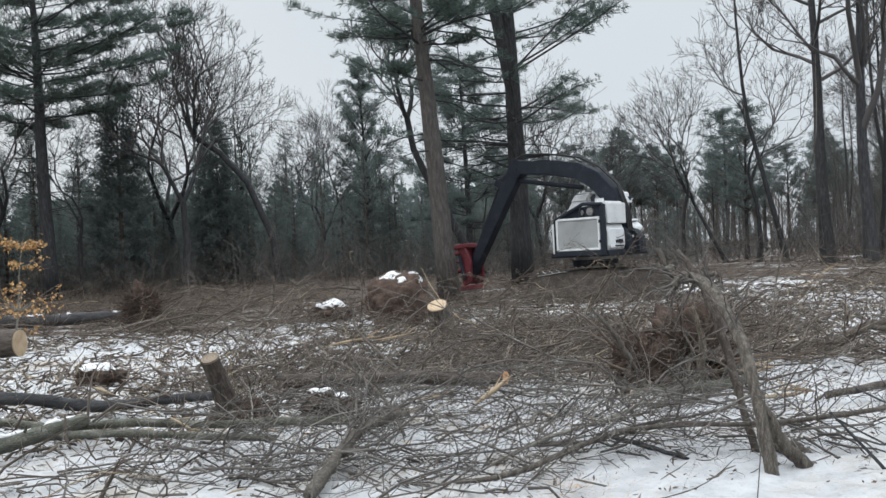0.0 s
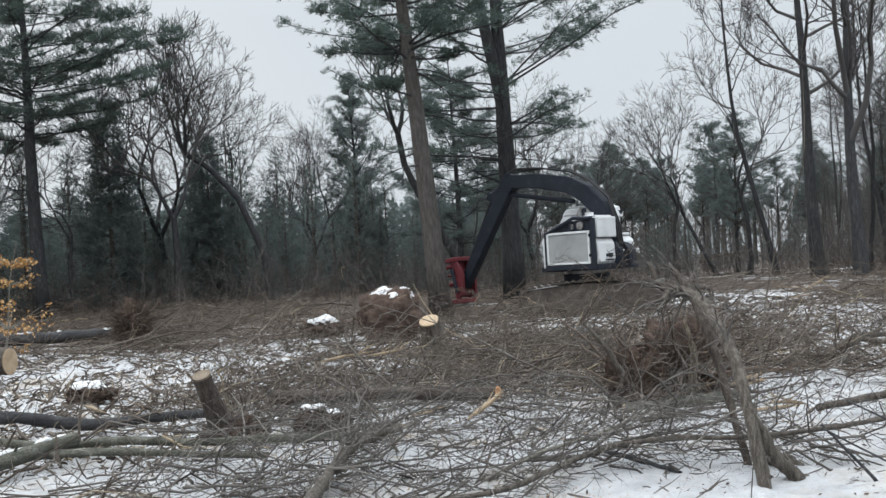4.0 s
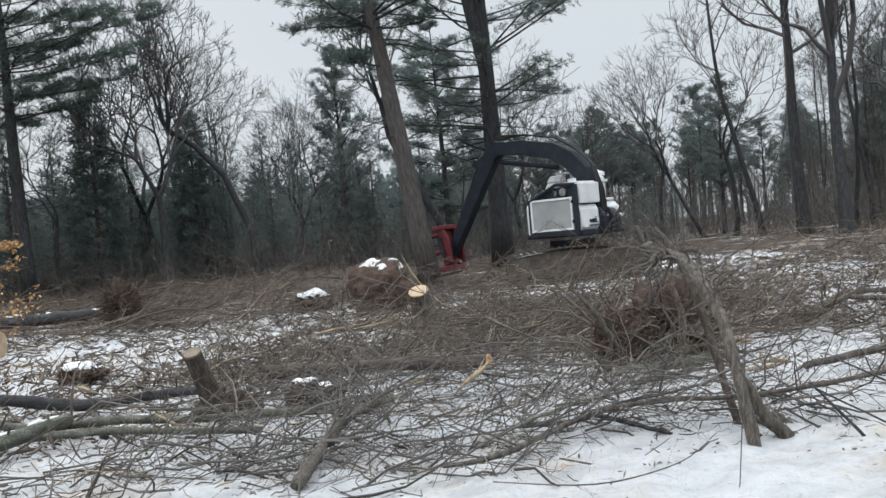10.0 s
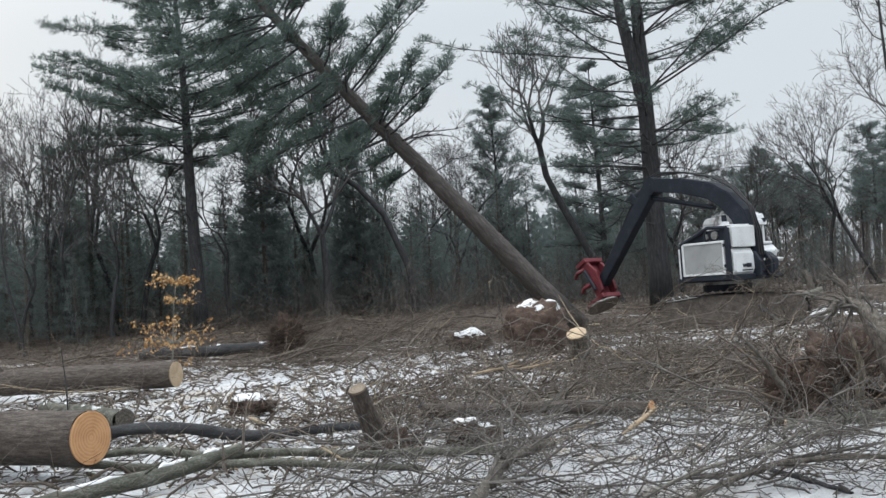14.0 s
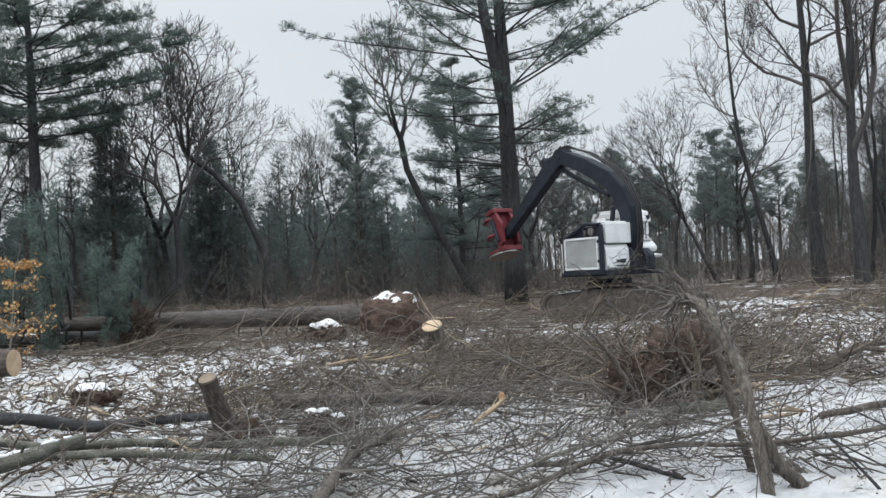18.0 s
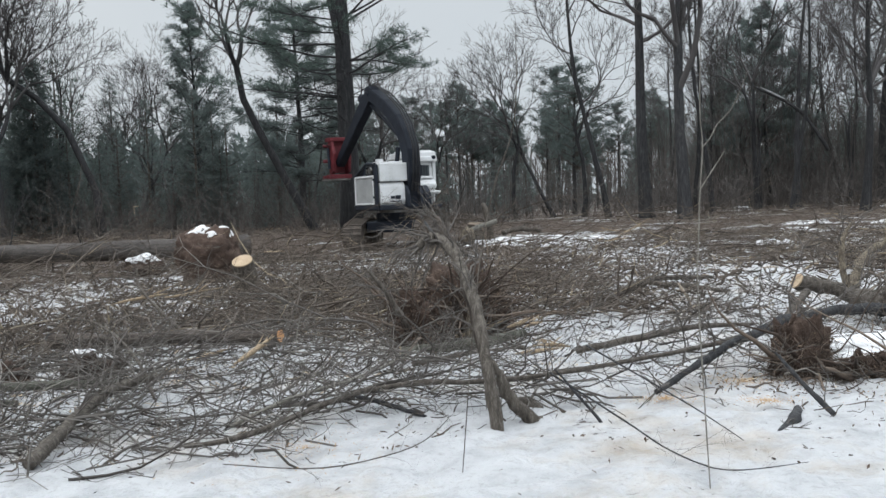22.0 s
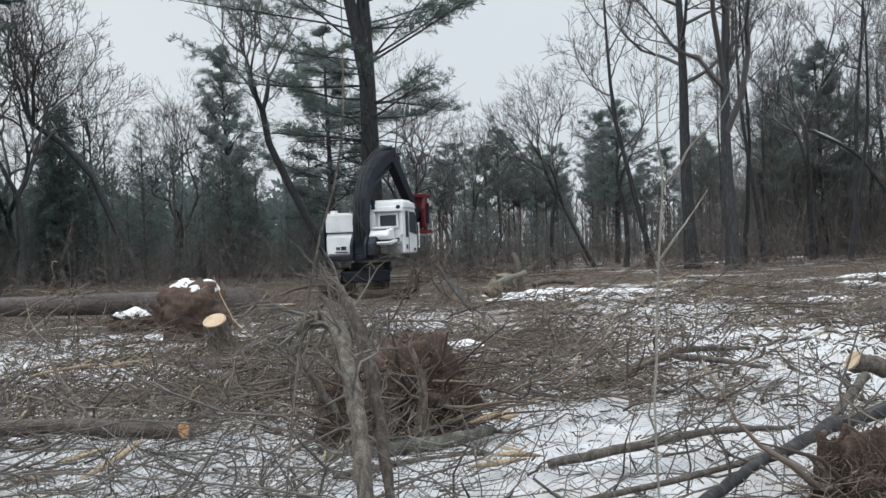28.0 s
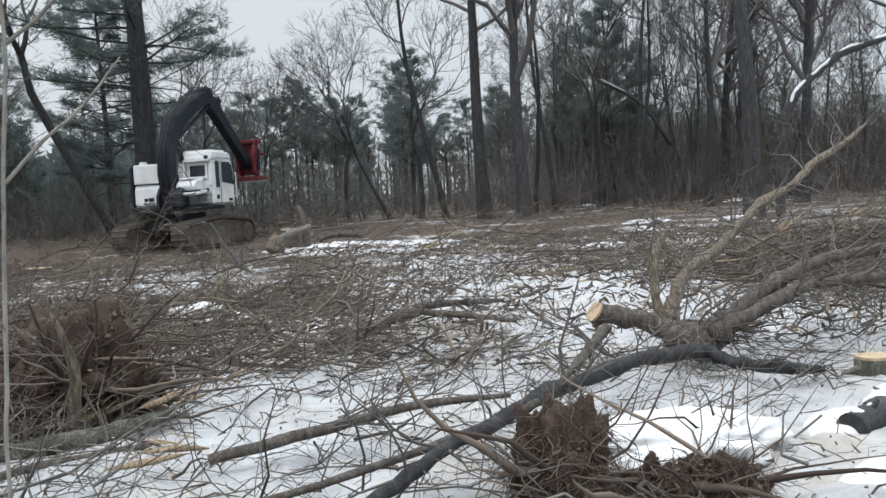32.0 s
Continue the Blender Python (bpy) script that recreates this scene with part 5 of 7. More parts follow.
log("pine_log", (-5.72, 8.95, 0.46), (-11.5, 10.3, 0.44), 0.28, 0.31, BARK_LOG, CUT_ORANGE, "large pine log with an orange sawn end", 1)
log("pine_log", (-9.0, 17.0, 0.46), (-18.5, 17.4, 0.46), 0.25, 0.27, BARK_LOG, CUT_PALE, "long pine log with a pale sawn end, snow beside it", 2)
log("hardwood_log", (-0.14, 11.1, 0.25), (-3.1, 12.5, 0.15), 0.075, 0.09, BARK_LOG, CUT_ORANGE, "brown log lying in brush with a small sawn end", 3, far=BARK_DARK)
log("dark_log", (-3.3, 10.9, 0.2), (-7.6, 11.0, 0.12), 0.05, 0.09, BARK_DARK, BARK_SNAG, "dark wet log lying on the snow", 4, 0.08)
log("mossy_pole", (-1.4, 9.1, 0.16), (-7.2, 10.2, 0.12), 0.035, 0.05, BARK_MOSS, BARK_SNAG, "greenish mossy pole lying on the snow", 5, 0.03)
log("mossy_pole", (-2.2, 8.7, 0.1), (-6.6, 9.6, 0.1), 0.03, 0.05, BARK_MOSS, BARK_SNAG, "greenish mossy pole lying on the snow", 6, 0.03)
log("mossy_log", (-4.35, 9.5, 0.2), (-5.35, 7.5, 0.1), 0.07, 0.09, BARK_MOSS, BARK_SNAG, "dark lichened log half sunk in snow", 7, 0.03, True)
log("snowy_log", (-11.6, 28.5, 0.3), (-16.0, 28.0, 0.3), 0.16, 0.2, BARK_DARK, CUT_PALE, "dark log covered with snow", 8, 0.02, True)
log("far_log", (12.3, 18.6, 0.7), (16.0, 19.3, 0.62), 0.15, 0.14, BARK_GREY, CUT_PALE, "grey log with a pale sawn end lying on brush", 9)
log("mossy_log", (-9.4, 13.5, 0.3), (-6.9, 11.6, 0.32), 0.1, 0.12, BARK_MOSS, BARK_SNAG, "mossy log with snow on it", 10, 0.02, True)
stump((-2.98, 10.12, 0.0), (-3.1, 9.7, 0.78), 0.095, BARK_LOG, CUT_OLD, "leaning dark stump sawn at waist height", 1, 1.9)
stump((-1.5, 19.75, 0.0), (-1.6, 19.35, 0.7), 0.21, BARK_SNAG, CUT_PALE, "stump with a pale yellow sawn top", 2)
stump((8.2, 10.7, -0.06), (8.2, 10.7, 0.15), 0.15, BARK_MOSS, CUT_PALE, "low stump with a pale top in snow", 3, 1.05)
stump((11.3, 30.6, 0.0), (11.3, 30.5, 0.42), 0.3, BARK_TAN, BARK_TAN, "low brown rounded stump beyond the snow", 4)
limb("split_log", [(4.6, 35.6, 0.5), (5.1, 35.7, 0.66), (5.6, 35.8, 0.8)], [0.1, 0.1, 0.09], BARK_GREY, "pale split log leaning on slash beside snow", 80, 4, 0.4, "log", 10, CUT_PALE)
limb("dead_stem", [(5.6, 37.5, 0.1), (5.52, 37.6, 0.9), (5.4, 37.9, 1.45)], [0.13, 0.12, 0.1], BARK_MID, "broken dark stub leaning in the slash", 81, 4, 0.4, "snag", 10, None)
limb("split_log", [(5.9, 36.3, 0.36), (6.6, 36.6, 0.46), (7.4, 36.6, 0.36)], [0.09, 0.1, 0.07], BARK_MID, "brown limb lying in the far slash", 82, 10, 0.8, "log", 9)
limb("dead_stem", [(4.32, 35.0, 0.0), (4.4, 35.0, 0.3), (4.45, 35.0, 0.56)], [0.3, 0.28, 0.16], BARK_TAN, "brown rotten stump before a snow patch", 83, 5, 0.3, "stump", 14)
limb("dead_stem", [(3.3, 28.0, 0.1), (3.06, 29.0, 0.4), (2.8, 30.0, 0.75), (2.55, 30.6, 1.2)], [0.06, 0.055, 0.045, 0.02], BARK_DARK, "dark crooked limb leaning out of the slash", 84, 14, 0.6, "branch")
stump((5.0, 37.5, 0.1), (5.0, 37.4, 0.75), 0.3, BARK_SNAG, CUT_OLD, "dark stump beside a snow patch", 5)
root_mass("root_clump", -6.0, 13.6, 0.34, 0.34, "low clump of earth and snow in the slash", 18, EARTH, 60, 0.55, 60)
stump((-2.25, 32.6, 0.0), (-2.25, 32.6, 0.25), 0.36, BARK_PINE, CUT_PALE, "fresh low pine stump", 8, 1.2)
root_mass("root_ball", -2.85, 22.9, 0.74, 1.42, "brown earthy root ball with snow lying on top", 17, EARTH_RED, 220, 0.8, 90, fan=0.16, reach=0.6, ragged=0.6, lump=0.5)
root_mass("root_ball", -10.9, 27.5, 0.46, 1.3, "dark upturned root ball bristling with roots", 2, EARTH, 1500, reach=1.5, ragged=0.6, lump=1.2, sticks=70)
root_mass("root_clump", -2.85, 10.05, 0.3, 0.3, "dark root clump at the foot of a stump", 3, EARTH, 40)
root_mass("root_clump", -2.05, 10.5, 0.32, 0.3, "low dark clump of earth and roots, snow behind", 13, EARTH, 50, 0.75, back=0.5)
root_mass("snow_clump", -5.2, 26.5, 0.55, 0.55, "small snow-covered clump in the slash", 4, EARTH, 60, 0.5, 60, lump=1.0)
root_mass("tangled_roots", 1.9, 11.3, 0.4, 0.95, "tangled upturned roots matted with dead leaves", 5, EARTH, 500, None, 1600, reach=1.1, fan=0.2, hang=True, sticks=90, lump=1.7)
root_mass("tangled_roots", 2.3, 11.5, 0.2, 0.42, "ragged side of an upturned root plate", 15, EARTH, 200, None, 700, reach=1.2, hang=True, sticks=30, ragged=1.0, lump=1.7)
root_mass("tangled_roots", 1.4, 11.0, 0.26, 0.7, "ragged side of an upturned root plate", 16, EARTH, 260, None, 700, reach=1.2, hang=True, sticks=40, ragged=1.0, lump=1.7)
root_mass("tangled_roots", 1.55, 10.75, 0.2, 0.24, "low mat of roots and dead leaves", 8, EARTH, 120, None, 500, reach=1.0)
for n, (x, y, size, height) in enumerate(((4.7, 8.7, 0.17, 0.6), (4.88, 8.6, 0.17, 0.64), (4.78, 8.45, 0.13, 0.42), (5.2, 8.42, 0.14, 0.34), (5.36, 8.34, 0.17, 0.38), (5.6, 8.26, 0.15, 0.34))):
    root_mass("hanging_roots", x, y, size * 0.8, height * 0.92, "brown fibrous roots hanging over the snow", 60 + n, EARTH, 620, None, 160, hang=True, reach=2.9, ragged=1.0, sticks=9, fan=0.4, lump=1.8)
root_mass("snow_clump", 5.5, 9.0, 0.7, 0.26, "snow bank over hanging roots", 9, EARTH, 30, -2.0, ragged=0.3, lump=0.9)
root_mass("snow_clump", 2.6, 17.2, 0.5, 0.3, "snow lump showing through the slash", 10, EARTH, 10, -0.6)
log("snowy_log", (6.95, 9.2, -0.02), (7.4, 9.45, 0.0), 0.1, 0.11, BARK_DARK, BARK_DARK, "dark log end half buried in snow", 46, 0.01, True)
log("snowy_log", (7.55, 9.45, 0.02), (8.9, 10.15, 0.02), 0.11, 0.12, BARK_DARK, BARK_DARK, "dark log half buried in snow", 44, 0.01, True)
log("snowy_log", (6.4, 8.0, -0.03), (6.75, 8.15, 0.0), 0.09, 0.1, BARK_DARK, BARK_DARK, "dark log end half buried in snow", 47, 0.01, True)
limb("snag", [(1.79, 7.03, -0.05), (1.73, 7.12, 0.5), (1.68, 7.32, 0.92), (1.62, 7.6, 1.16), (1.56, 7.85, 1.32), (1.47, 8.03, 1.4), (1.38, 8.02, 1.39), (1.3, 7.96, 1.33)], [0.05, 0.046, 0.044, 0.045, 0.046, 0.046, 0.042, 0.03], BARK_SNAG, "bent dead snag arching over the slash", 1, 22, 0.4, "snag")
limb("snag", [(2.13, 7.3, -0.02), (1.98, 7.25, 0.12), (1.84, 7.22, 0.36), (1.78, 7.2, 0.5)], [0.06, 0.055, 0.04, 0.02], BARK_SNAG, "short forked foot of a dead snag", 2, 0, 0.3, "snag")
limb("dead_stem", [(1.86, 7.85, 0.0), (1.8, 8.0, 0.4), (1.75, 8.2, 0.78), (1.7, 8.32, 1.05), (1.63, 8.42, 1.3), (1.55, 8.55, 1.47), (1.47, 8.68, 1.62)], [0.03, 0.03, 0.036, 0.046, 0.042, 0.03, 0.006], BARK_LOG, "torn dark brown slab of a splintered dead stem", 3, 18, 0.35, "snag")
limb("dead_stem", [(1.95, 10.8, 0.1), (2.0, 10.7, 0.6), (1.9, 10.6, 1.0)], [0.045, 0.04, 0.008], BARK_TAN, "torn upright root among matted roots", 58, 10, 0.4, "snag")
limb("dead_stem", [(1.3, 10.8, 0.3), (1.05, 10.7, 0.75), (0.85, 10.75, 1.0)], [0.035, 0.03, 0.01], BARK_MID, "bent root arching out of matted roots", 59, 12, 0.4, "snag")
limb("fallen_limb", [(-1.5, 6.95, 0.0), (-1.46, 7.5, 0.08), (-1.4, 8.1, 0.17), (-1.28, 8.6, 0.22), (-1.0, 8.95, 0.24)], [0.05, 0.05, 0.052, 0.045, 0.02], BARK_SNAG, "broken brown limb lying on snow", 4, 34, 1.0)
limb("fallen_limb", [(-0.44, 6.95, 0.06), (-0.03, 6.99, 0.1), (0.64, 7.65, 0.2), (1.17, 7.7, 0.27), (1.9, 7.5, 0.3), (3.0, 8.0, 0.3), (4.1, 8.75, 0.3), (4.9, 9.4, 0.33)], [0.014, 0.02, 0.022, 0.022, 0.021, 0.02, 0.022, 0.024], BARK_MID, "long crooked grey limb lying over the snow", 31, 36, 0.8)
limb("broken_stick", [(0.75, 7.89, 0.16), (1.02, 7.74, 0.1), (1.29, 7.54, 0.04)], [0.02, 0.022, 0.014], BARK_DARK, "dark broken stick on the snow", 51, 4, 0.3, "stick", 6)
limb("dry_twig", [(-0.07, 6.26, 0.1), (0.57, 6.1, 0.08), (1.14, 6.41, 0.1), (1.38, 6.32, 0.3)], [0.004, 0.005, 0.004, 0.002], BARK_MID, "long thin twig arching over the snow", 52, 9, 0.35, "twig", 6)
limb("fallen_limb", [(-0.2, 7.5, 0.06), (0.25, 7.75, 0.2), (0.75, 8.25, 0.24), (1.3, 8.9, 0.34)], [0.014, 0.018, 0.016, 0.008], BARK_GREY, "crooked grey limb in springy tops", 32, 34, 0.9)
limb("dry_twig", [(2.15, 6.88, 0.45), (2.49, 6.12, 0.25), (2.69, 5.87, 0.12), (2.95, 5.62, 0.05), (3.46, 5.64, 0.06)], [0.007, 0.006, 0.005, 0.004, 0.002], BARK_DARK, "thin arching twig over the snow", 33, 9, 0.3, "twig", 6)
limb("dry_twig", [(2.6, 7.7, 0.5), (2.77, 7.39, 0.4), (3.07, 6.59, 0.22), (3.33, 6.32, 0.03)], [0.008, 0.007, 0.005, 0.003], BARK_DARK, "thin twig drooping onto the snow", 34, 7, 0.3, "twig", 6)
limb("broken_stick", [(2.57, 7.0, 0.0), (2.4, 7.1, 0.22), (2.24, 7.2, 0.42)], [0.012, 0.011, 0.006], BARK_DARK, "dark stick stuck in the snow", 35, 3, 0.2, "stick", 6)
limb("broken_stick", [(4.24, 6.89, 0.02), (4.12, 7.1, 0.2), (4.0, 7.35, 0.42)], [0.02, 0.018, 0.01], BARK_DARK, "dark stick stuck in the snow", 36, 5, 0.25, "stick", 6)
limb("bark_slab", [(3.62, 6.45, 0.03), (3.85, 6.7, 0.06), (4.0, 6.98, 0.07)], [0.015, 0.042, 0.02], BARK_DARK, "torn piece of bark lying on snow", 37, 3, 0.2, "bark", 8)
limb("bark_slab", [(2.74, 5.68, 0.01), (2.82, 5.66, 0.02), (2.9, 5.6, 0.01)], [0.012, 0.026, 0.01], BARK_DARK, "small flake of dark bark on snow", 38, 0, 0.2, "bark", 7)
limb("bark_slab", [(2.0, 7.9, 0.03), (2.1, 7.7, 0.06), (2.2, 7.55, 0.03)], [0.03, 0.06, 0.02], BARK_SNAG, "torn piece of bark lying on snow", 39, 0, 0.2, "bark", 8)
limb("fallen_limb", [(6.38, 12.2, 0.46), (6.72, 12.1, 0.37), (7.02, 11.9, 0.27), (7.25, 11.7, 0.26), (7.69, 11.8, 0.47), (8.23, 12.0, 0.68), (9.0, 12.3, 0.81), (10.25, 12.8, 0.83), (11.6, 13.3, 0.97)], [0.1, 0.09, 0.095, 0.115, 0.08, 0.068, 0.056, 0.052, 0.04], BARK_MID, "grey fallen tree with a sawn end and spreading limbs", 5, 60, 1.0, "fallen tree", 12, CUT_PALE)
limb("fallen_limb", [(6.95, 11.95, 0.22), (7.2, 11.72, 0.2), (7.45, 11.7, 0.34)], [0.1, 0.17, 0.1], BARK_MID, "thick torn fork of a fallen tree", 53, 16, 0.5)
limb("fallen_limb", [(7.24, 11.6, 0.24), (7.63, 11.6, 0.4), (8.1, 11.7, 0.56), (8.79, 11.9, 0.61), (9.76, 12.2, 0.6), (11.0, 12.6, 0.72), (12.2, 13.0, 0.8)], [0.09, 0.068, 0.06, 0.05, 0.045, 0.036, 0.024], BARK_MID, "grey limb rising from a fallen tree", 54, 46, 0.9)
limb("fallen_limb", [(7.02, 12.1, 0.26), (6.98, 12.2, 0.64), (7.05, 12.3, 0.99), (7.25, 12.4, 1.2)], [0.05, 0.042, 0.034, 0.01], BARK_TAN, "short torn limb standing up from a fallen tree", 55, 14, 0.6)
limb("fallen_limb", [(6.36, 11.9, 0.36), (6.1, 11.55, 0.28), (5.88, 11.3, 0.2), (5.6, 10.95, 0.12)], [0.05, 0.046, 0.04, 0.022], BARK_MID, "torn side limb of a fallen tree", 21, 12, 0.6)
limb("fallen_limb", [(7.06, 12.1, 0.34), (7.42, 12.5, 0.7), (8.02, 12.8, 0.96), (8.4, 13.0, 1.2), (8.76, 13.2, 1.38), (9.2, 13.4, 1.52), (9.63, 13.6, 1.76), (10.2, 13.8, 2.0), (10.63, 14.0, 2.24)], [0.07, 0.058, 0.054, 0.046, 0.052, 0.04, 0.044, 0.032, 0.006], BARK_TAN, "broken limb pointing up with a splintered tip", 6, 30, 0.8)
limb("fallen_limb", [(7.07, 11.35, 0.16), (6.22, 10.8, 0.26), (5.4, 10.0, 0.3), (5.05, 9.62, 0.34), (4.74, 9.3, 0.31), (4.17, 8.7, 0.29), (3.74, 8.3, 0.2), (3.2, 7.85, 0.06)], [0.075, 0.055, 0.05, 0.058, 0.044, 0.038, 0.034, 0.022], BARK_DARK, "long dark limb lying over the snow", 7, 22, 0.7)
limb("fallen_limb", [(7.0, 11.25, 0.16), (7.14, 10.9, 0.12), (7.37, 10.7, 0.1), (7.62, 10.5, 0.08)], [0.055, 0.05, 0.05, 0.03], BARK_DARK, "stubby dark limb on the snow", 8, 14, 0.5)
limb("split_log", [(1.2, 10.4, 0.1), (1.7, 10.5, 0.12), (2.2, 10.6, 0.14), (2.6, 10.9, 0.17)], [0.055, 0.06, 0.06, 0.04], BARK_MOSS, "olive-brown split log lying on snow", 9, 12, 0.4, "log", 9, CUT_PALE)
limb("split_log", [(1.3, 9.9, 0.06), (1.9, 10.1, 0.09), (2.5, 10.3, 0.1)], [0.03, 0.034, 0.026], BARK_MID, "brown pole lying on snow", 40, 10, 0.4, "log", 8)
limb("young_sapling", [(2.78, 5.41, -0.1), (2.74, 5.42, 1.08), (2.75, 5.42, 1.4), (2.77, 5.42, 1.72), (2.79, 5.42, 1.95), (2.78, 5.42, 2.15), (2.8, 5.43, 2.6)], [0.0038, 0.0038, 0.0038, 0.0036, 0.0034, 0.003, 0.0014], BARK_GREY, "thin grey sapling standing in the snow", 10, 4, 0.25, "sapling", 7)
limb("young_sapling", [(2.79, 5.42, 1.94), (2.85, 5.45, 2.0), (2.9, 5.48, 2.07), (3.0, 5.5, 2.17), (3.1, 5.53, 2.36)], [0.004, 0.0036, 0.0034, 0.0026, 0.0012], BARK_GREY, "side stem of a thin forked sapling", 11, 5, 0.2, "sapling", 6)
limb("young_sapling", [(2.77, 5.42, 1.71), (2.83, 5.45, 1.78), (2.89, 5.5, 1.84), (2.96, 5.52, 1.93)], [0.0038, 0.0034, 0.003, 0.0014], BARK_GREY, "short fork of a thin sapling", 49, 2, 0.12, "sapling", 6)
limb("leaning_pole", [(1.42, 6.0, 0.0), (1.55, 5.92, 1.2), (1.66, 5.85, 1.75), (1.78, 5.7, 2.15), (1.8, 5.65, 2.7)], [0.003, 0.004, 0.004, 0.0035, 0.0015], BARK_SNAG, "thin grey pole leaning over the slash", 12, 3, 0.4, "sapling", 7)
limb("thin_sapling", [(-7.3, 28.0, 0.0), (-7.1, 28.0, 0.9), (-7.35, 28.0, 1.7), (-7.1, 28.0, 2.5), (-7.0, 28.0, 3.1)], [0.02, 0.018, 0.015, 0.012, 0.006], BARK_MID, "thin crooked sapling standing in the slash", 13, 8, 0.6, "sapling", 6)
limb("thin_sapling", [(-8.0, 12.0, 0.0), (-8.0, 12.0, 0.7), (-8.05, 12.0, 1.3)], [0.012, 0.01, 0.004], BARK_DARK, "thin stick standing in the snow", 14, 3, 0.3, "sapling", 5)
limb("bent_limb", [(-1.45, 12.6, 0.1), (-1.8, 13.0, 0.35), (-2.25, 13.6, 0.7), (-2.3, 13.8, 0.95)], [0.022, 0.022, 0.016, 0.006], BARK_SNAG, "pale bent limb rising from the slash", 15, 10, 0.5)
limb("bent_limb", [(-1.0, 8.6, 0.1), (-1.3, 9.2, 0.4), (-1.8, 9.9, 0.62), (-2.2, 10.2, 0.66)], [0.013, 0.015, 0.012, 0.006], BARK_SNAG, "thin arched branch over the slash", 16, 8, 0.5)
limb("fallen_limb", [(4.2, 13.8, 0.14), (4.95, 14.6, 0.28), (5.48, 15.0, 0.34), (6.3, 15.1, 0.3)], [0.05, 0.055, 0.045, 0.02], BARK_MID, "brown limb lying in the slash", 17, 30, 0.9)
limb("fallen_limb", [(5.1, 14.9, 0.3), (5.7, 14.4, 0.24), (6.2, 14.2, 0.16)], [0.04, 0.036, 0.02], BARK_MID, "short brown limb lying in the slash", 56, 12, 0.6)
limb("fallen_limb", [(2.9, 9.5, 0.16), (3.77, 9.7, 0.26), (4.21, 9.8, 0.3), (4.87, 9.9, 0.28)], [0.03, 0.034, 0.028, 0.016], BARK_MID, "brown limb lying over the springy tops", 57, 14, 0.7)
limb("snowy_limb", [(21.6, 34.0, 0.2), (21.73, 34.0, 2.1), (21.87, 34.0, 3.33), (22.33, 34.0, 4.33), (23.3, 34.0, 5.14), (24.29, 34.0, 5.75), (25.78, 34.0, 6.15), (27.3, 34.0, 6.52), (28.34, 34.0, 7.2), (29.41, 34.0, 7.96)], [0.17, 0.16, 0.15, 0.16, 0.13, 0.14, 0.1, 0.09, 0.07, 0.04], BARK_DARK, "bent dark tree with snow along its arching stem", 19, 26, 1.4, "tree")
limb("snow_line", [(21.85, 33.93, 3.45), (22.28, 33.93, 4.44), (22.8, 33.93, 4.86), (23.3, 33.93, 5.24), (24.29, 33.93, 5.86), (25.1, 33.93, 6.04), (25.78, 33.93, 6.25), (27.3, 33.93, 6.6)], [0.02, 0.07, 0.03, 0.06, 0.05, 0.02, 0.05, 0.015], SNOW, "snow lying along an arching stem", 20, 0, 0.3, "snow")
limb("snowy_limb", [(24.32, 48.0, 3.37), (23.14, 48.0, 5.11), (22.1, 48.0, 5.9), (20.47, 48.0, 6.71)], [0.1, 0.08, 0.07, 0.03], BARK_DARK, "broken leaning limb with a little snow", 41, 10, 1.0, "branch")
limb("snow_line", [(22.1, 47.92, 6.0), (21.4, 47.92, 6.36), (20.8, 47.92, 6.66)], [0.01, 0.035, 0.01], SNOW, "snow lying along a broken limb", 42, 0, 0.3, "snow")
limb("dry_stalk", [(2.94, 16.71, 0.0), (2.94, 16.71, 0.50), (2.91, 16.71, 0.95), (2.85, 16.71, 1.20)], [0.012, 0.011, 0.01, 0.005], CUT_OLD, "pale dry weed stalk standing in the slash", 30, 6, 0.2, "stalk", 6)


def block(x, y, turn, label, size, bark=True):
    """A split billet: torn wood faces, a curved slab of bark on one side."""
    a, b, c = size
    root = thing("wood_block", pose(x, y, rise(x, y) + 0.0, 0, 0, turn), label, "wood block", "sawn blocks in the snow")
    bm = bmesh.new()
    box(bm, -a, a, -b, b, 0.0, c, 0.012)
    bmesh.ops.subdivide_edges(bm, edges=[e for e in bm.edges if e.calc_length() > 0.08], cuts=5, use_grid_fill=True)
    for v in bm.verts:
        v.co += Vector((noise.noise(v.co * 9), noise.noise(v.co * 9 + Vector((5, 0, 0))), noise.noise(v.co * 9 + Vector((0, 5, 0))))) * 0.02
    part("split_face", bm, CUT_DULL, root)
    if bark:
        bm = bmesh.new()
        n = 10
        ring = [(-a - 0.055 * math.sin(math.pi * k / n) - 0.004, -b + 2 * b * k / n) for k in range(n + 1)]
        slab(bm, [(p[0], p[1]) for p in ring] + [(-a - 0.002, b), (-a - 0.002, -b)], 0.0, c, 0.0)
        bm.transform(Matrix(((1, 0, 0, 0), (0, 0, 1, 0), (0, 1, 0, 0), (0, 0, 0, 1))))
        part("bark", bm, BARK_LOG, root)


block(6.2, 7.62, 20, "split orange firewood block with bark on one side", (0.09, 0.1, 0.24))
block(6.12, 7.2, 55, "flat orange wood slab on sawdust", (0.22, 0.1, 0.07), False)
stump((6.5, 7.5, 0.0), (6.5, 7.52, 0.46), 0.1, BARK_MOSS, CUT_OLD, "short upright log beside split firewood", 9, 1.05)
block(5.85, 7.12, -20, "flat orange wood slab on sawdust", (0.14, 0.07, 0.05), False)


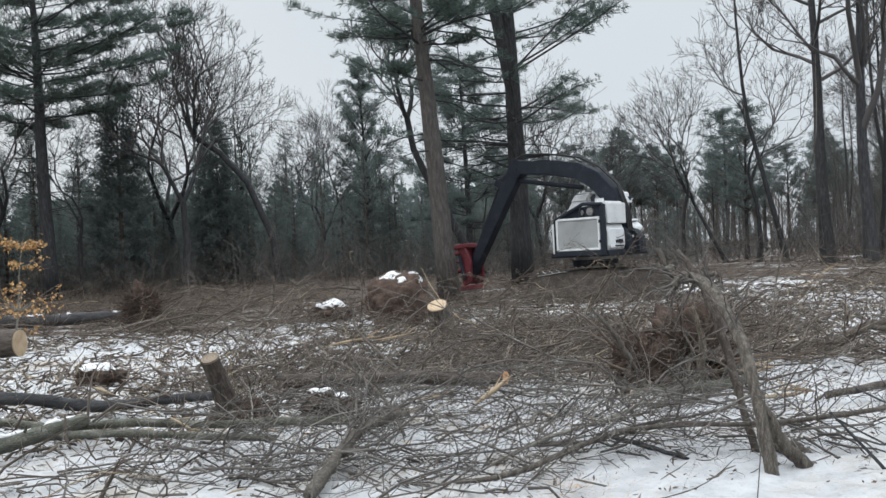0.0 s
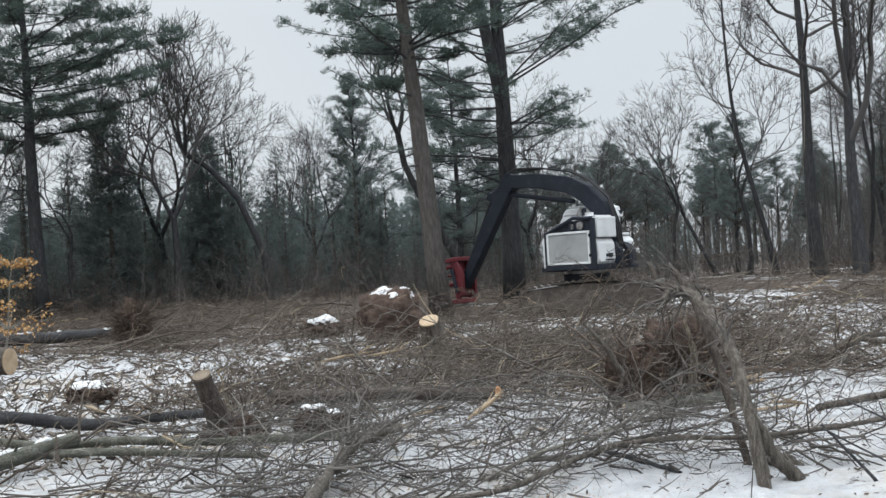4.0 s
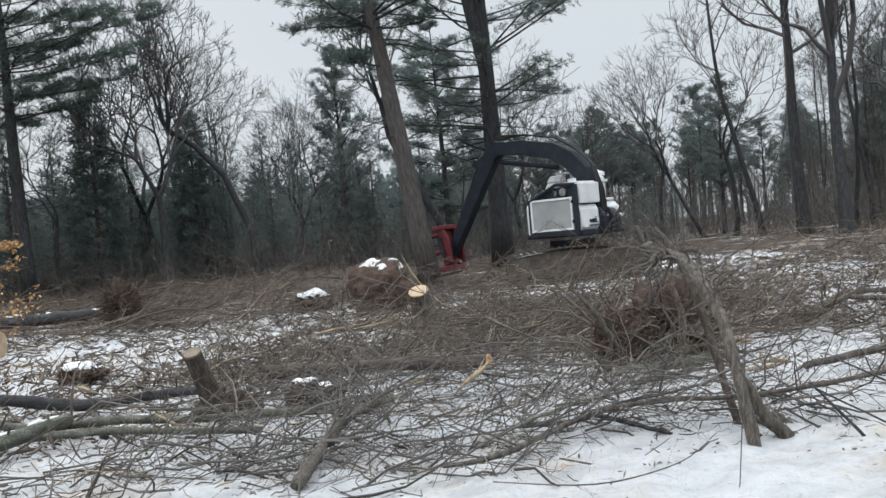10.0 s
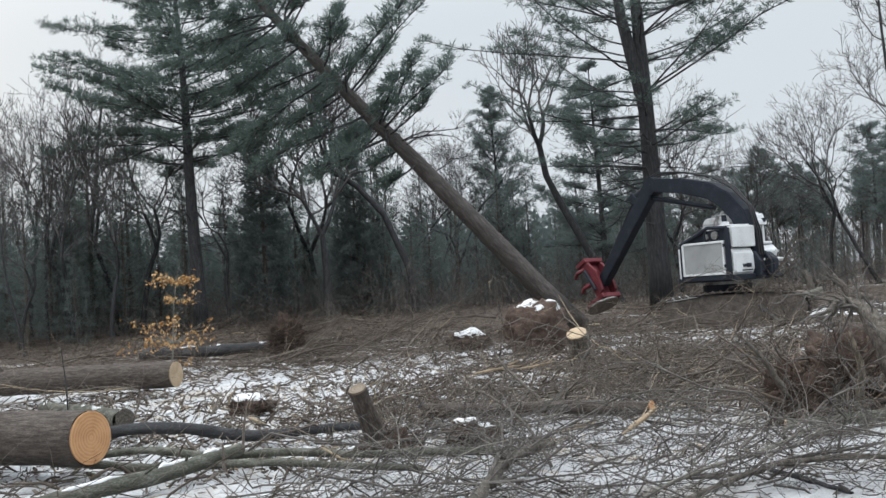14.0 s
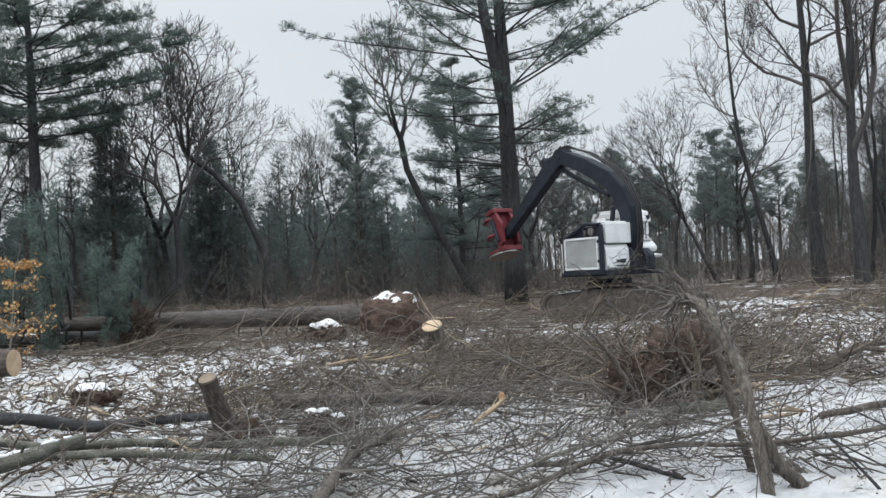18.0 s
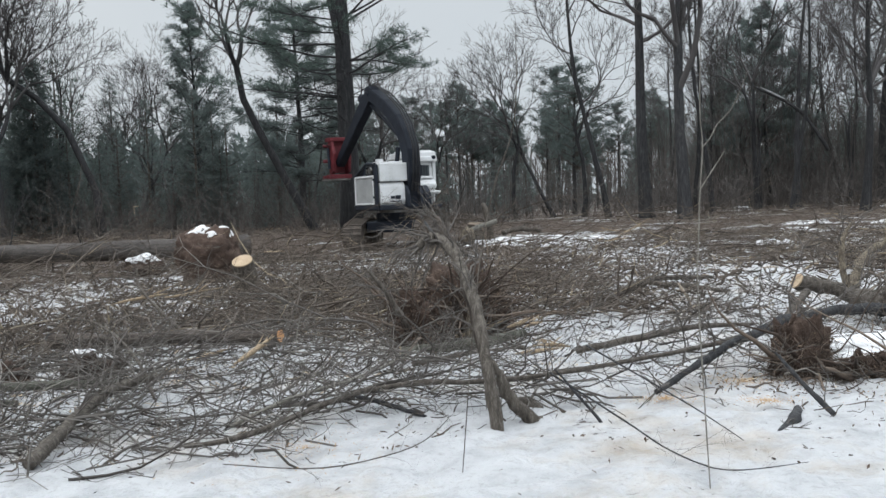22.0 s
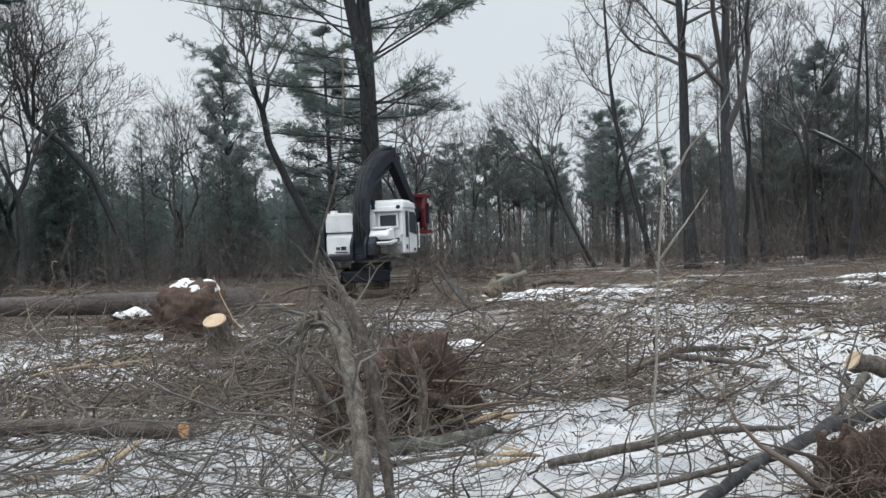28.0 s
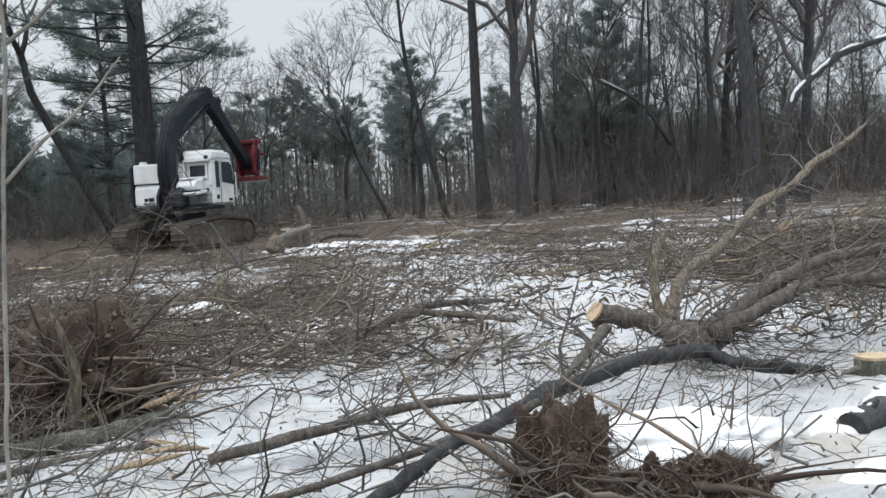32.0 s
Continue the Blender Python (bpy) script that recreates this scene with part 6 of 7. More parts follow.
def beech():
    rnd = random.Random(77)
    root = thing("beech_sapling", pose(-10.69, 20.0, rise(-10.69, 20.0)) @ Matrix.Scale(0.92, 4), "beech sapling keeping its orange dry leaves", "sapling")
    h, g = Heap(), Heap()
    pts = wander((0, 0, 0), (0.05, 0, 1), 3.0, 6, 0.05, rnd)
    h.tube(pts, [0.03, 0.026, 0.022, 0.018, 0.014, 0.01, 0.005], 6)
    for k in range(40):
        f = rnd.uniform(0.3, 1)
        i = min(int(f * 6), 5)
        a = rnd.uniform(0, 6.283)
        tw = wander(pts[i], (math.cos(a), math.sin(a), rnd.uniform(0.0, 0.5)), rnd.uniform(0.5, 1.4) * (1.35 - 0.95 * f), 3, 0.12, rnd)
        h.tube(tw, [0.01, 0.008, 0.006, 0.003], 4)
        for j in range(rnd.randint(8, 20)):
            s = rnd.random()
            p = tw[1].lerp(tw[3], s) + Vector((rnd.gauss(0, 0.06), rnd.gauss(0, 0.06), rnd.gauss(-0.04, 0.05)))
            tuft(g, p, Vector((rnd.gauss(0, 1), rnd.gauss(0, 1), -0.6)), 0.075, rnd, 2, 0.36)
    child("stem", h.mesh("beech_stem", [BARK_GREY]), root)
    tagged(child("foliage", g.mesh("beech_leaves", [LEAF_ORANGE], False), root, "dry orange leaves"), kind="stuff")


beech()


# ---- slash: cut tops and loose brush ----
def fallen_top(h, x, y, az, length, r, lift, rnd, fine=1.0, curl=1.0):
    d = Vector((math.cos(az), math.sin(az), rnd.uniform(-0.02, 0.06)))
    z = rise(x, y) + lift
    main = wander((x, y, z), d, length, 6, 0.14 * curl, rnd, 0.0)
    h.tube(main, [r * (1 - 0.13 * i) for i in range(7)], 5)
    for k in range(int(length * 4.5 * fine)):
        f = rnd.uniform(0.15, 1)
        i = min(int(f * 6), 5)
        p = main[i].lerp(main[i + 1], f * 6 - i)
        a = az + rnd.choice((-1, 1)) * rnd.uniform(0.2, 0.75)
        ln = length * rnd.uniform(0.14, 0.36) * (1.2 - 0.5 * f)
        tw = wander(p, (math.cos(a), math.sin(a), rnd.gauss(0.05, 0.24)), ln, 4, 0.3 * curl, rnd, 0.02)
        rr = max(r * (1 - 0.75 * f) * 0.5, 0.0055 if curl > 1 else 0.007)
        h.tube(tw, [rr, rr * 0.8, rr * 0.6, rr * 0.4, rr * 0.12], 3)
        for j in range(3):
            q = tw[rnd.randint(1, 3)]
            b = a + rnd.uniform(-0.9, 0.9)
            h.tube(wander(q, (math.cos(b), math.sin(b), rnd.gauss(0.06, 0.4)), ln * rnd.uniform(0.3, 0.65), 3, 0.22 * curl, rnd), [rr * 0.5, rr * 0.4, rr * 0.28, rr * 0.1], 3)


def brush(name, zone, count, loose, label, seed, mats, lift=0.15, heap=0.0, lengths=(1.6, 4.0), aim=0.0, spread=0.85, radius=0.028, wild=0.05, curl=1.0, single=""):
    rnd, h = random.Random(seed), Heap()
    x0, x1, y0, y1 = zone
    for k in range(count):
        x, y = rnd.uniform(x0, x1), rnd.uniform(y0, y1)
        u, v = (x - x0) / (x1 - x0) * 2 - 1, (y - y0) / (y1 - y0) * 2 - 1
        up = heap * max(0, 1 - u * u) * max(0, 1 - v * v)
        az = aim + rnd.gauss(0, spread) + (math.pi if rnd.random() < 0.4 else 0)
        ln = rnd.uniform(*lengths)
        top = Heap() if single else h
        bx, by = x - 0.4 * ln * math.cos(az), y - 0.4 * ln * math.sin(az)
        fallen_top(top, bx, by, az, ln, radius * rnd.uniform(0.6, 1.4), rnd.uniform(0.03, lift) + up * rnd.random(), rnd, 1.0, curl)
        if single:
            foot = Vector((bx, by, rise(bx, by)))
            for v in top.v:
                v -= foot
            ob = new("cut_top", top.mesh("cut_top", mats))
            ob.matrix_world = Matrix.Translation(foot)
            tagged(ob, single, "branch", "cut tops in the slash")
    for k in range(loose):
        x, y = rnd.uniform(x0, x1), rnd.uniform(y0, y1)
        u, v = (x - x0) / (x1 - x0) * 2 - 1, (y - y0) / (y1 - y0) * 2 - 1
        up = heap * max(0, 1 - u * u) * max(0, 1 - v * v)
        az = aim + rnd.gauss(0, spread * 1.3)
        rr = (rnd.uniform(0.003, 0.008) if rnd.random() < 0.8 else rnd.uniform(0.01, 0.022)) / curl
        h.tube(wander((x, y, rise(x, y) + rnd.uniform(0.01, lift * 0.8) + up * rnd.random()), (math.cos(az), math.sin(az), rnd.gauss(0.0, 0.13) if rnd.random() > wild else rnd.uniform(0.4, 2.5)), rnd.uniform(0.2, 1.1), 4, 0.3 * curl, rnd), [rr, rr * 0.9, rr * 0.7, rr * 0.5, rr * 0.2], 3)
    tagged(new(name, h.mesh(name, mats)), label, "brush", kind="stuff")


brush("slash_brush", (-34, -11, 30, 43), 60, 2800, "dim brown brush under the western pines", 16, [TWIG_GROUND], 0.3, 0.0, (2, 4.5), radius=0.02)
brush("slash_brush", (10, 17, 13.5, 19.5), 44, 1500, "dark brush heaped behind a fallen tree", 15, [TWIG_GROUND], 0.25, 0.6, (1.6, 3.6), radius=0.018)
brush("slash_brush", (-4.2, 5.0, 11.5, 20), 52, 1900, "thick brown brush and cut tops left on the ground", 1, [TWIG_GROUND], 0.2, 0.25, radius=0.016, single="brown cut treetop lying in thick brush")
brush("slash_brush", (-12, 14, 19, 30), 80, 3000, "brown slash of cut tops across the clearing", 2, [TWIG_GROUND], 0.3, 0.2, (2, 4.5), radius=0.02)
brush("slash_brush", (-1.5, 5.0, 12.5, 22), 56, 2100, "heaped brown brush before the machine", 3, [TWIG_GROUND], 0.2, 0.3, radius=0.016, single="brown cut treetop heaped before the machine")
brush("slash_brush", (-3.4, 2.4, 7.4, 11.4), 42, 950, "grey springy tops lying over the snow", 4, [TWIG_GREY], 0.25, 0.1, (1.5, 3.4), 0.15, 0.5, 0.011, curl=1.5, single="grey leafless treetop lying over the snow")
brush("slash_brush", (-3.4, 0.5, 6.6, 8.2), 13, 300, "dark springy twigs spread over near snow", 17, [TWIG_GREY], 0.15, 0.0, (1.2, 2.8), 0.15, 0.5, 0.0085, curl=1.5, single="thin grey treetop lying on near snow")
brush("slash_brush", (2.4, 10, 8.2, 13), 17, 500, "grey thin tops lying over the snow", 5, [TWIG_GREY], 0.2, 0.0, (1.2, 3.2), 0.2, 0.6, 0.0065, curl=1.6, single="thin grey treetop lying on the snow")
brush("slash_brush", (-4.5, 2.4, 11.6, 16), 28, 2600, "matted brown brush over dirty snow", 14, [TWIG_GROUND], 0.14, 0.0, (1.2, 3.0), radius=0.014, curl=1.5)
brush("slash_brush", (-11, -3.0, 7, 14), 16, 1100, "thin brown brush scattered over snow", 6, [TWIG_GROUND], 0.15, 0.0, (1.2, 3.0), radius=0.012)
brush("slash_brush", (9, 20, 13, 34), 70, 2200, "brown tops and limbs left towards the wood", 7, [TWIG_GROUND], 0.3, 0.1, (2, 4.5), radius=0.018)
brush("slash_brush", (9.5, 19, 15, 22), 46, 1300, "high brown brush heap beside a log", 12, [TWIG_GROUND], 0.3, 0.7, (2, 4.0), 0.2, 0.6, 0.02)
brush("slash_brush", (-12, 14, 28, 37), 46, 2600, "low brown slash round the machine", 13, [TWIG_GROUND], 0.12, 0.0, (1.6, 3.6), radius=0.016)
brush("slash_brush", (-30, 36, 37, 50), 110, 3000, "dim brown brush at the clearing's far side", 8, [TWIG_GROUND], 0.3, 0.1, (2, 5))
brush("slash_brush", (-24, -9, 14, 36), 45, 2000, "brown brush at the west of the clearing", 9, [TWIG_GROUND], 0.25, 0.0, (2, 4.5), radius=0.016)


def snow_drift(x, y, wide, deep, height, turn, seed):
    """A low drift of old snow lying in a hollow of the slash."""
    bm = bmesh.new()
    bmesh.ops.create_grid(bm, x_segments=36, y_segments=18, size=1)
    rim = {}
    for v in bm.verts:
        r = math.hypot(v.co.x, v.co.y) + 0.45 * noise.noise((v.co.x * 2 * wide, v.co.y * 2 * deep, seed)) + 0.22 * noise.noise((v.co.x * 6 * wide, v.co.y * 6 * deep, seed))
        rim[v] = r
        v.co.z = -0.06 + height * max(0, 1 - r * r) ** 0.5 + 0.35 * height * noise.noise((v.co.x * 5 * wide, v.co.y * 5 * deep, seed + 9)) * max(0, 1 - r)
        v.co.x, v.co.y = v.co.x * wide, v.co.y * deep
    bmesh.ops.delete(bm, geom=[v for v in bm.verts if rim[v] > 1.02], context="VERTS")
    me = bpy.data.meshes.new("snow_drift")
    bm.to_mesh(me)
    bm.free()
    me.materials.append(SNOW)
    me.polygons.foreach_set("use_smooth", [True] * len(me.polygons))
    ob = new("snow_drift", me)
    ob.matrix_world = pose(x, y, rise(x, y), 0, 0, turn)
    tagged(ob, "low drift of old snow lying in the slash", "snow", "snow drifts in the slash")


for n, (x, y, wide, deep, ht, turn) in enumerate(((4.8, 36.0, 1.2, 0.4, 0.14, -15), (6.6, 35.2, 1.9, 0.45, 0.26, -10), (9.0, 33.8, 1.4, 0.4, 0.24, -6), (5.2, 33.0, 1.3, 0.6, 0.2, -12), (7.4, 31.8, 1.5, 0.6, 0.2, -10), (9.4, 31.4, 1.1, 0.4, 0.18, 6), (12.8, 27.6, 1.2, 0.6, 0.16, -8), (5.0, 35.3, 1.5, 0.7, 0.16, -20), (6.8, 34.0, 1.5, 0.6, 0.14, -15), (8.3, 32.9, 0.9, 0.5, 0.12, 0), (10.3, 30.0, 1.5, 0.6, 0.14, -12), (11.7, 29.2, 0.9, 0.45, 0.12, 5), (16.3, 34.1, 1.0, 0.5, 0.2, 0), (20.7, 35.7, 0.8, 0.5, 0.2, 0), (3.9, 16.0, 0.7, 0.35, 0.12, 20), (18.2, 37.2, 1.2, 0.6, 0.2, 0), (13.5, 31.0, 1.0, 0.5, 0.12, 8), (8.15, 9.98, 1.0, 0.3, 0.2, 27), (7.1, 9.45, 0.45, 0.24, 0.17, 27), (6.5, 8.22, 0.34, 0.2, 0.15, 25), (9.2, 10.6, 1.1, 0.5, 0.2, 20), (17.4, 51, 0.6, 0.8, 0.14, -10), (21.6, 53, 0.5, 0.8, 0.16, 0), (27.2, 47, 0.7, 0.7, 0.18, -6))):
    snow_drift(x, y, wide, deep, ht, turn, 5.3 * n)


def shrub(x, y, height, seed, stems=14):
    """A clump of bare upright shoots."""
    rnd, h = random.Random(seed), Heap()
    root = thing("bare_shrub", pose(x, y, rise(x, y)), "bare twiggy shrub standing in the slash", "shrub", "shrubs in the slash")
    for k in range(stems):
        a = rnd.uniform(0, 6.283)
        pts = wander((0.08 * math.cos(a), 0.08 * math.sin(a), -0.03), (0.5 * math.cos(a), 0.5 * math.sin(a), rnd.uniform(0.5, 1.3)), height * rnd.uniform(0.5, 1.1), 4, 0.16, rnd)
        h.tube(pts, [0.008, 0.007, 0.006, 0.004, 0.002], 4)
        for j in range(4):
            h.tube(wander(pts[rnd.randint(1, 3)], (rnd.gauss(0, 1), rnd.gauss(0, 1), 0.7), height * rnd.uniform(0.15, 0.4), 3, 0.2, rnd), [0.005, 0.004, 0.003, 0.0015], 3)
    tagged(child("branching", h.mesh("shrub_shoots", [TWIG_GROUND]), root), kind="stuff")


for n, (x, y, ht) in enumerate(((-4.65, 16.3, 0.9), (-1.45, 26.5, 1.2), (-4.7, 20.9, 0.9), (-1.0, 22.4, 1.1), (-0.3, 20.5, 0.9), (-8.5, 24.0, 1.0), (4.4, 18.0, 0.7), (9.5, 17.5, 0.8), (-13.5, 27.0, 1.3), (-16.0, 30.0, 1.4), (2.9, 20.0, 0.7), (6.4, 24.0, 0.8))):
    shrub(x, y, ht, 500 + n)


def litter(name, spots, count, mat, size, label, category, seed, lift=0.03):
    """Small flat bits strewn about some spots of (x, y, radius)."""
    rnd, h = random.Random(seed), Heap()
    for k in range(count):
        x, y, r = rnd.choice(spots)
        a, d = rnd.uniform(0, 6.283), r * abs(rnd.gauss(0, 0.6))
        px, py = x + d * math.cos(a), y + d * math.sin(a)
        p = Vector((px, py, rise(px, py) + 0.05 + rnd.random() * lift))
        u = Vector((rnd.gauss(0, 1), rnd.gauss(0, 1), rnd.gauss(0, 0.4))).normalized() * size * rnd.uniform(0.4, 1.6)
        v = u.cross(Vector((rnd.gauss(0, 0.4), rnd.gauss(0, 0.4), 1))).normalized() * size * rnd.uniform(0.2, 0.6)
        h.quad(p - u, p + v, p + u, p - v)
    tagged(new(name, h.mesh(name, [mat], False)), label, category, kind="stuff")


litter("wood_chips", [(-3.0, 9.6, 0.9), (-1.2, 10.4, 1.2), (-2.2, 9.0, 1.0), (-8.2, 16.2, 1.6), (-6.5, 14.5, 1.8), (-5.4, 8.6, 0.7), (4.1, 8.3, 0.6), (-2.5, 13.5, 1.2), (2.6, 9.2, 0.8), (-3.5, 12.0, 3.0), (-5.5, 11.0, 2.5), (-1.0, 9.5, 2.5), (-6.5, 16.0, 3.0), (0.5, 12.5, 2.5)], 2600, CHIPS, 0.016, "pale wood chips and sawdust on the snow", "wood chips", 21)
litter("sawdust", [(5.9, 7.35, 0.5), (5.4, 7.25, 0.4), (3.9, 7.3, 0.25), (0.4, 6.8, 0.6), (5.6, 7.3, 0.5), (6.1, 7.2, 0.6), (4.1, 8.3, 0.35), (3.2, 7.6, 0.3), (-5.6, 8.6, 0.4), (5.2, 7.25, 0.5), (5.6, 7.15, 0.5), (6.0, 7.05, 0.5), (5.8, 7.3, 0.4)], 7000, SAWDUST, 0.009, "orange sawdust strewn on the snow", "sawdust", 23, 0.01)
litter("bark_bits", [(3.6, 5.9, 0.8), (4.3, 6.5, 0.8), (2.5, 6.4, 0.8), (1.0, 6.6, 0.8), (5.6, 8.0, 0.9), (-1.0, 7.4, 1.0), (-3.5, 8.0, 1.2)], 160, LEAF_BROWN, 0.023, "dark bits of bark strewn on the snow", "bark", 24, 0.01)
litter("fallen_leaves", [(-4, 12, 4), (3, 12, 4), (7, 14, 5), (0, 9, 3), (-7, 16, 4), (5, 9, 2.5), (1.2, 10, 1.2), (4.6, 8.2, 0.8)], 4000, LEAF_BROWN, 0.02, "dead brown leaves on the snow", "leaf litter", 22)


def debris(name, zone, count, mats, label, category, seed, thick=(0.006, 0.026), long=(0.05, 0.34), lift=0.1):
    """Short crooked ends of sticks, roots and bark strewn over a zone, thicker in some places than in others."""
    rnd, h = random.Random(seed), Heap()
    x0, x1, y0, y1 = zone
    made = 0
    while made < count:
        x, y = rnd.uniform(x0, x1), rnd.uniform(y0, y1)
        if noise.noise((x * 0.9, y * 0.9, seed)) < rnd.uniform(-0.7, 0.35):
            continue
        made += 1
        a, r = rnd.uniform(0, 6.283), rnd.uniform(*thick) * rnd.uniform(0.4, 1.0)
        pts = wander((x, y, rise(x, y) + 0.04 + rnd.random() ** 2 * lift), (math.cos(a), math.sin(a), rnd.gauss(0.0, 0.3)), rnd.uniform(*long), 3, 0.35, rnd)
        h.tube(pts, [r * 0.7, r, r * rnd.uniform(0.7, 1.1), r * 0.45], 5, cap=True)
    tagged(new(name, h.mesh(name, mats)), label, category, kind="stuff")


def snow_crumbs(zone, count, seed):
    """Broken lumps of crusted snow lying on the slash."""
    rnd, h = random.Random(seed), Heap()
    x0, x1, y0, y1 = zone
    made = 0
    while made < count:
        x, y = rnd.uniform(x0, x1), rnd.uniform(y0, y1)
        if noise.noise((x * 0.7, y * 0.7, seed)) < rnd.uniform(-0.4, 0.5):
            continue
        made += 1
        r = 0.012 + 0.05 * rnd.random() ** 2.5
        p = Vector((x, y, rise(x, y) + 0.045))
        d = Vector((rnd.gauss(0, 1), rnd.gauss(0, 1), rnd.gauss(0, 0.25))).normalized()
        n0 = len(h.v)
        h.tube([p - d * r * 1.1, p - d * r * 0.7, p + d * r * 0.2, p + d * r * 0.8, p + d * r * 1.15], [r * 0.3, r * 0.8, r, r * 0.7, r * 0.15], 7, cap=True)
        for v in h.v[n0:]:
            v += Vector((rnd.gauss(0, 1), rnd.gauss(0, 1), rnd.gauss(0, 1))) * r * 0.14
            v.z = p.z + (v.z - p.z) * 0.6
    tagged(new("snow_crumbs", h.mesh("snow_crumbs", [SNOW])), "broken lumps of crusted snow among sticks", "snow", kind="stuff")


debris("slash_debris", (-10, 7, 6.8, 13), 2100, [TWIG_GROUND], "short ends of sticks and bark strewn on snow", "sticks", 61, (0.003, 0.011), (0.04, 0.26), 0.04)
debris("slash_debris", (-12, 12, 12, 24), 4200, [TWIG_GROUND], "brown ends of sticks and bark in the slash", "sticks", 62, (0.006, 0.024), (0.08, 0.45), 0.12)
debris("torn_wood", (-9, 1, 8.5, 18), 420, [CHIPS], "pale torn ends of fresh wood in the slash", "wood chips", 63, (0.003, 0.011), (0.04, 0.2), 0.08)
debris("slash_debris", (4, 20, 12, 34), 2600, [TWIG_GROUND], "brown ends of limbs towards the wood", "sticks", 64, (0.01, 0.03), (0.1, 0.5), 0.16)
debris("slash_debris", (-11, -3, 8.6, 18), 1500, [TWIG_GROUND], "dark ends of sticks and bark lying about the logs", "sticks", 65, (0.008, 0.028), (0.06, 0.4), 0.08)
snow_crumbs((-10, -2, 10, 16), 700, 71)
snow_crumbs((-12, 14, 14, 26), 600, 72)


def splinter(x, y, z, az, tilt, length, seed):
    """A torn piece of pale wood."""
    rnd = random.Random(seed)
    root = thing("wood_splinter", pose(x, y, rise(x, y) + z, 0, tilt, az), "pale torn splinter of fresh wood", "wood splinter", "splinters in the slash")
    h = Heap()
    h.tube(wander((0, 0, 0), (1, 0, 0), length, 5, 0.06, rnd), [0.006, 0.022, 0.028, 0.026, 0.018, 0.003], 4)
    child("splinter_body", h.mesh("splinter", [TORN]), root)
    for k in range(3):
        g = Heap()
        g.tube(wander((length * rnd.uniform(0.3, 0.8), 0, 0.03), (1, rnd.gauss(0, 0.3), rnd.uniform(0.1, 0.5)), length * 0.35, 3, 0.08, rnd), [0.01, 0.008, 0.005, 0.001], 4)
        child("splint", g.mesh("splint", [TORN]), root)


for n, (x, y, z, az, tilt, ln) in enumerate(((-2.9, 14.6, 0.35, 15, -8, 0.9), (-2.2, 14.9, 0.4, 20, -4, 0.7), (2.3, 9.6, 0.1, 10, -5, 0.5), (2.9, 9.8, 0.1, 190, -8, 0.4), (-1.1, 10.6, 0.12, 30, 0, 0.5), (7.5, 27.0, 0.3, 20, -6, 0.9), (9.0, 31.0, 0.35, 30, -10, 1.5), (9.8, 32.0, 0.35, 160, -5, 1.2), (1.68, 10.89, 0.12, 12, -6, 0.75), (1.78, 10.64, 0.06, 4, 0, 0.6), (2.62, 11.0, 0.14, 40, -12, 0.3), (2.4, 10.85, 0.18, 25, -6, 0.3), (12.9, 18.4, 0.86, 8, 0, 0.9), (14.0, 18.6, 0.82, 8, 0, 0.8), (-0.4, 9.2, 0.25, 50, -12, 0.6))):
    splinter(x, y, z, az, tilt, ln, 300 + n)


# ---- what moves ----
def between(rows, t):
    """Eased value of rows of (seconds, value) at t."""
    if t <= rows[0][0]:
        return rows[0][1]
    for (t0, a), (t1, b) in zip(rows, rows[1:]):
        if t <= t1:
            s = (t - t0) / (t1 - t0)
            return a + (b - a) * s
    return rows[-1][1]


DRIVE_X = [(0, 2.48), (9, 2.44), (14, 2.14), (14.5, 2.2), (16.5, 2.98), (17, 3.02), (18, 3.12), (19, 3.22), (20, 2.92), (21, 2.43), (22, 1.9), (23, 1.39), (24, 0.98), (26.5, 0.32), (27.4, 0.2), (28.2, 0.28), (30, 0.83), (31, 1.1), (32, 1.51)]
DRIVE_Y = [(0, 31), (16.5, 31), (17, 31), (18, 31.2), (19, 31.3), (20, 32.3), (21.5, 34.2), (22, 34.6), (23, 35.2), (24, 35.5), (26.5, 36.2), (27, 36.5), (28, 36.9), (30, 37.9), (31, 38.5), (32, 39.3)]
DRIVE_TURN = [(0, 0), (19, 0), (20, 25), (21.5, 70), (23, 98), (26.5, 100), (28, 86), (30, 66), (32, 58)]
SLEW = [(0, 143), (12, 140), (14.5, 137), (17, 130), (19, 124), (21, 118), (23, 111), (24, 107), (25.3, 101), (26.6, 91), (27.4, 75), (28.2, 73), (30, 69), (31, 65), (32, 63)]
BOOM_UP = [(0, 33), (12, 34), (14.5, 37), (15.5, 43), (16.5, 48), (19, 50), (21, 52), (23, 56), (26.5, 52), (27.4, 48), (28.2, 46), (30, 52), (32, 52)]
STICK_UP = [(0, -57), (12, -55), (14.5, -48), (15.5, -42), (16.5, -37), (19, -36), (21, -36), (23, -35), (26.5, -34), (28.2, -35), (30, -38), (32, -38)]
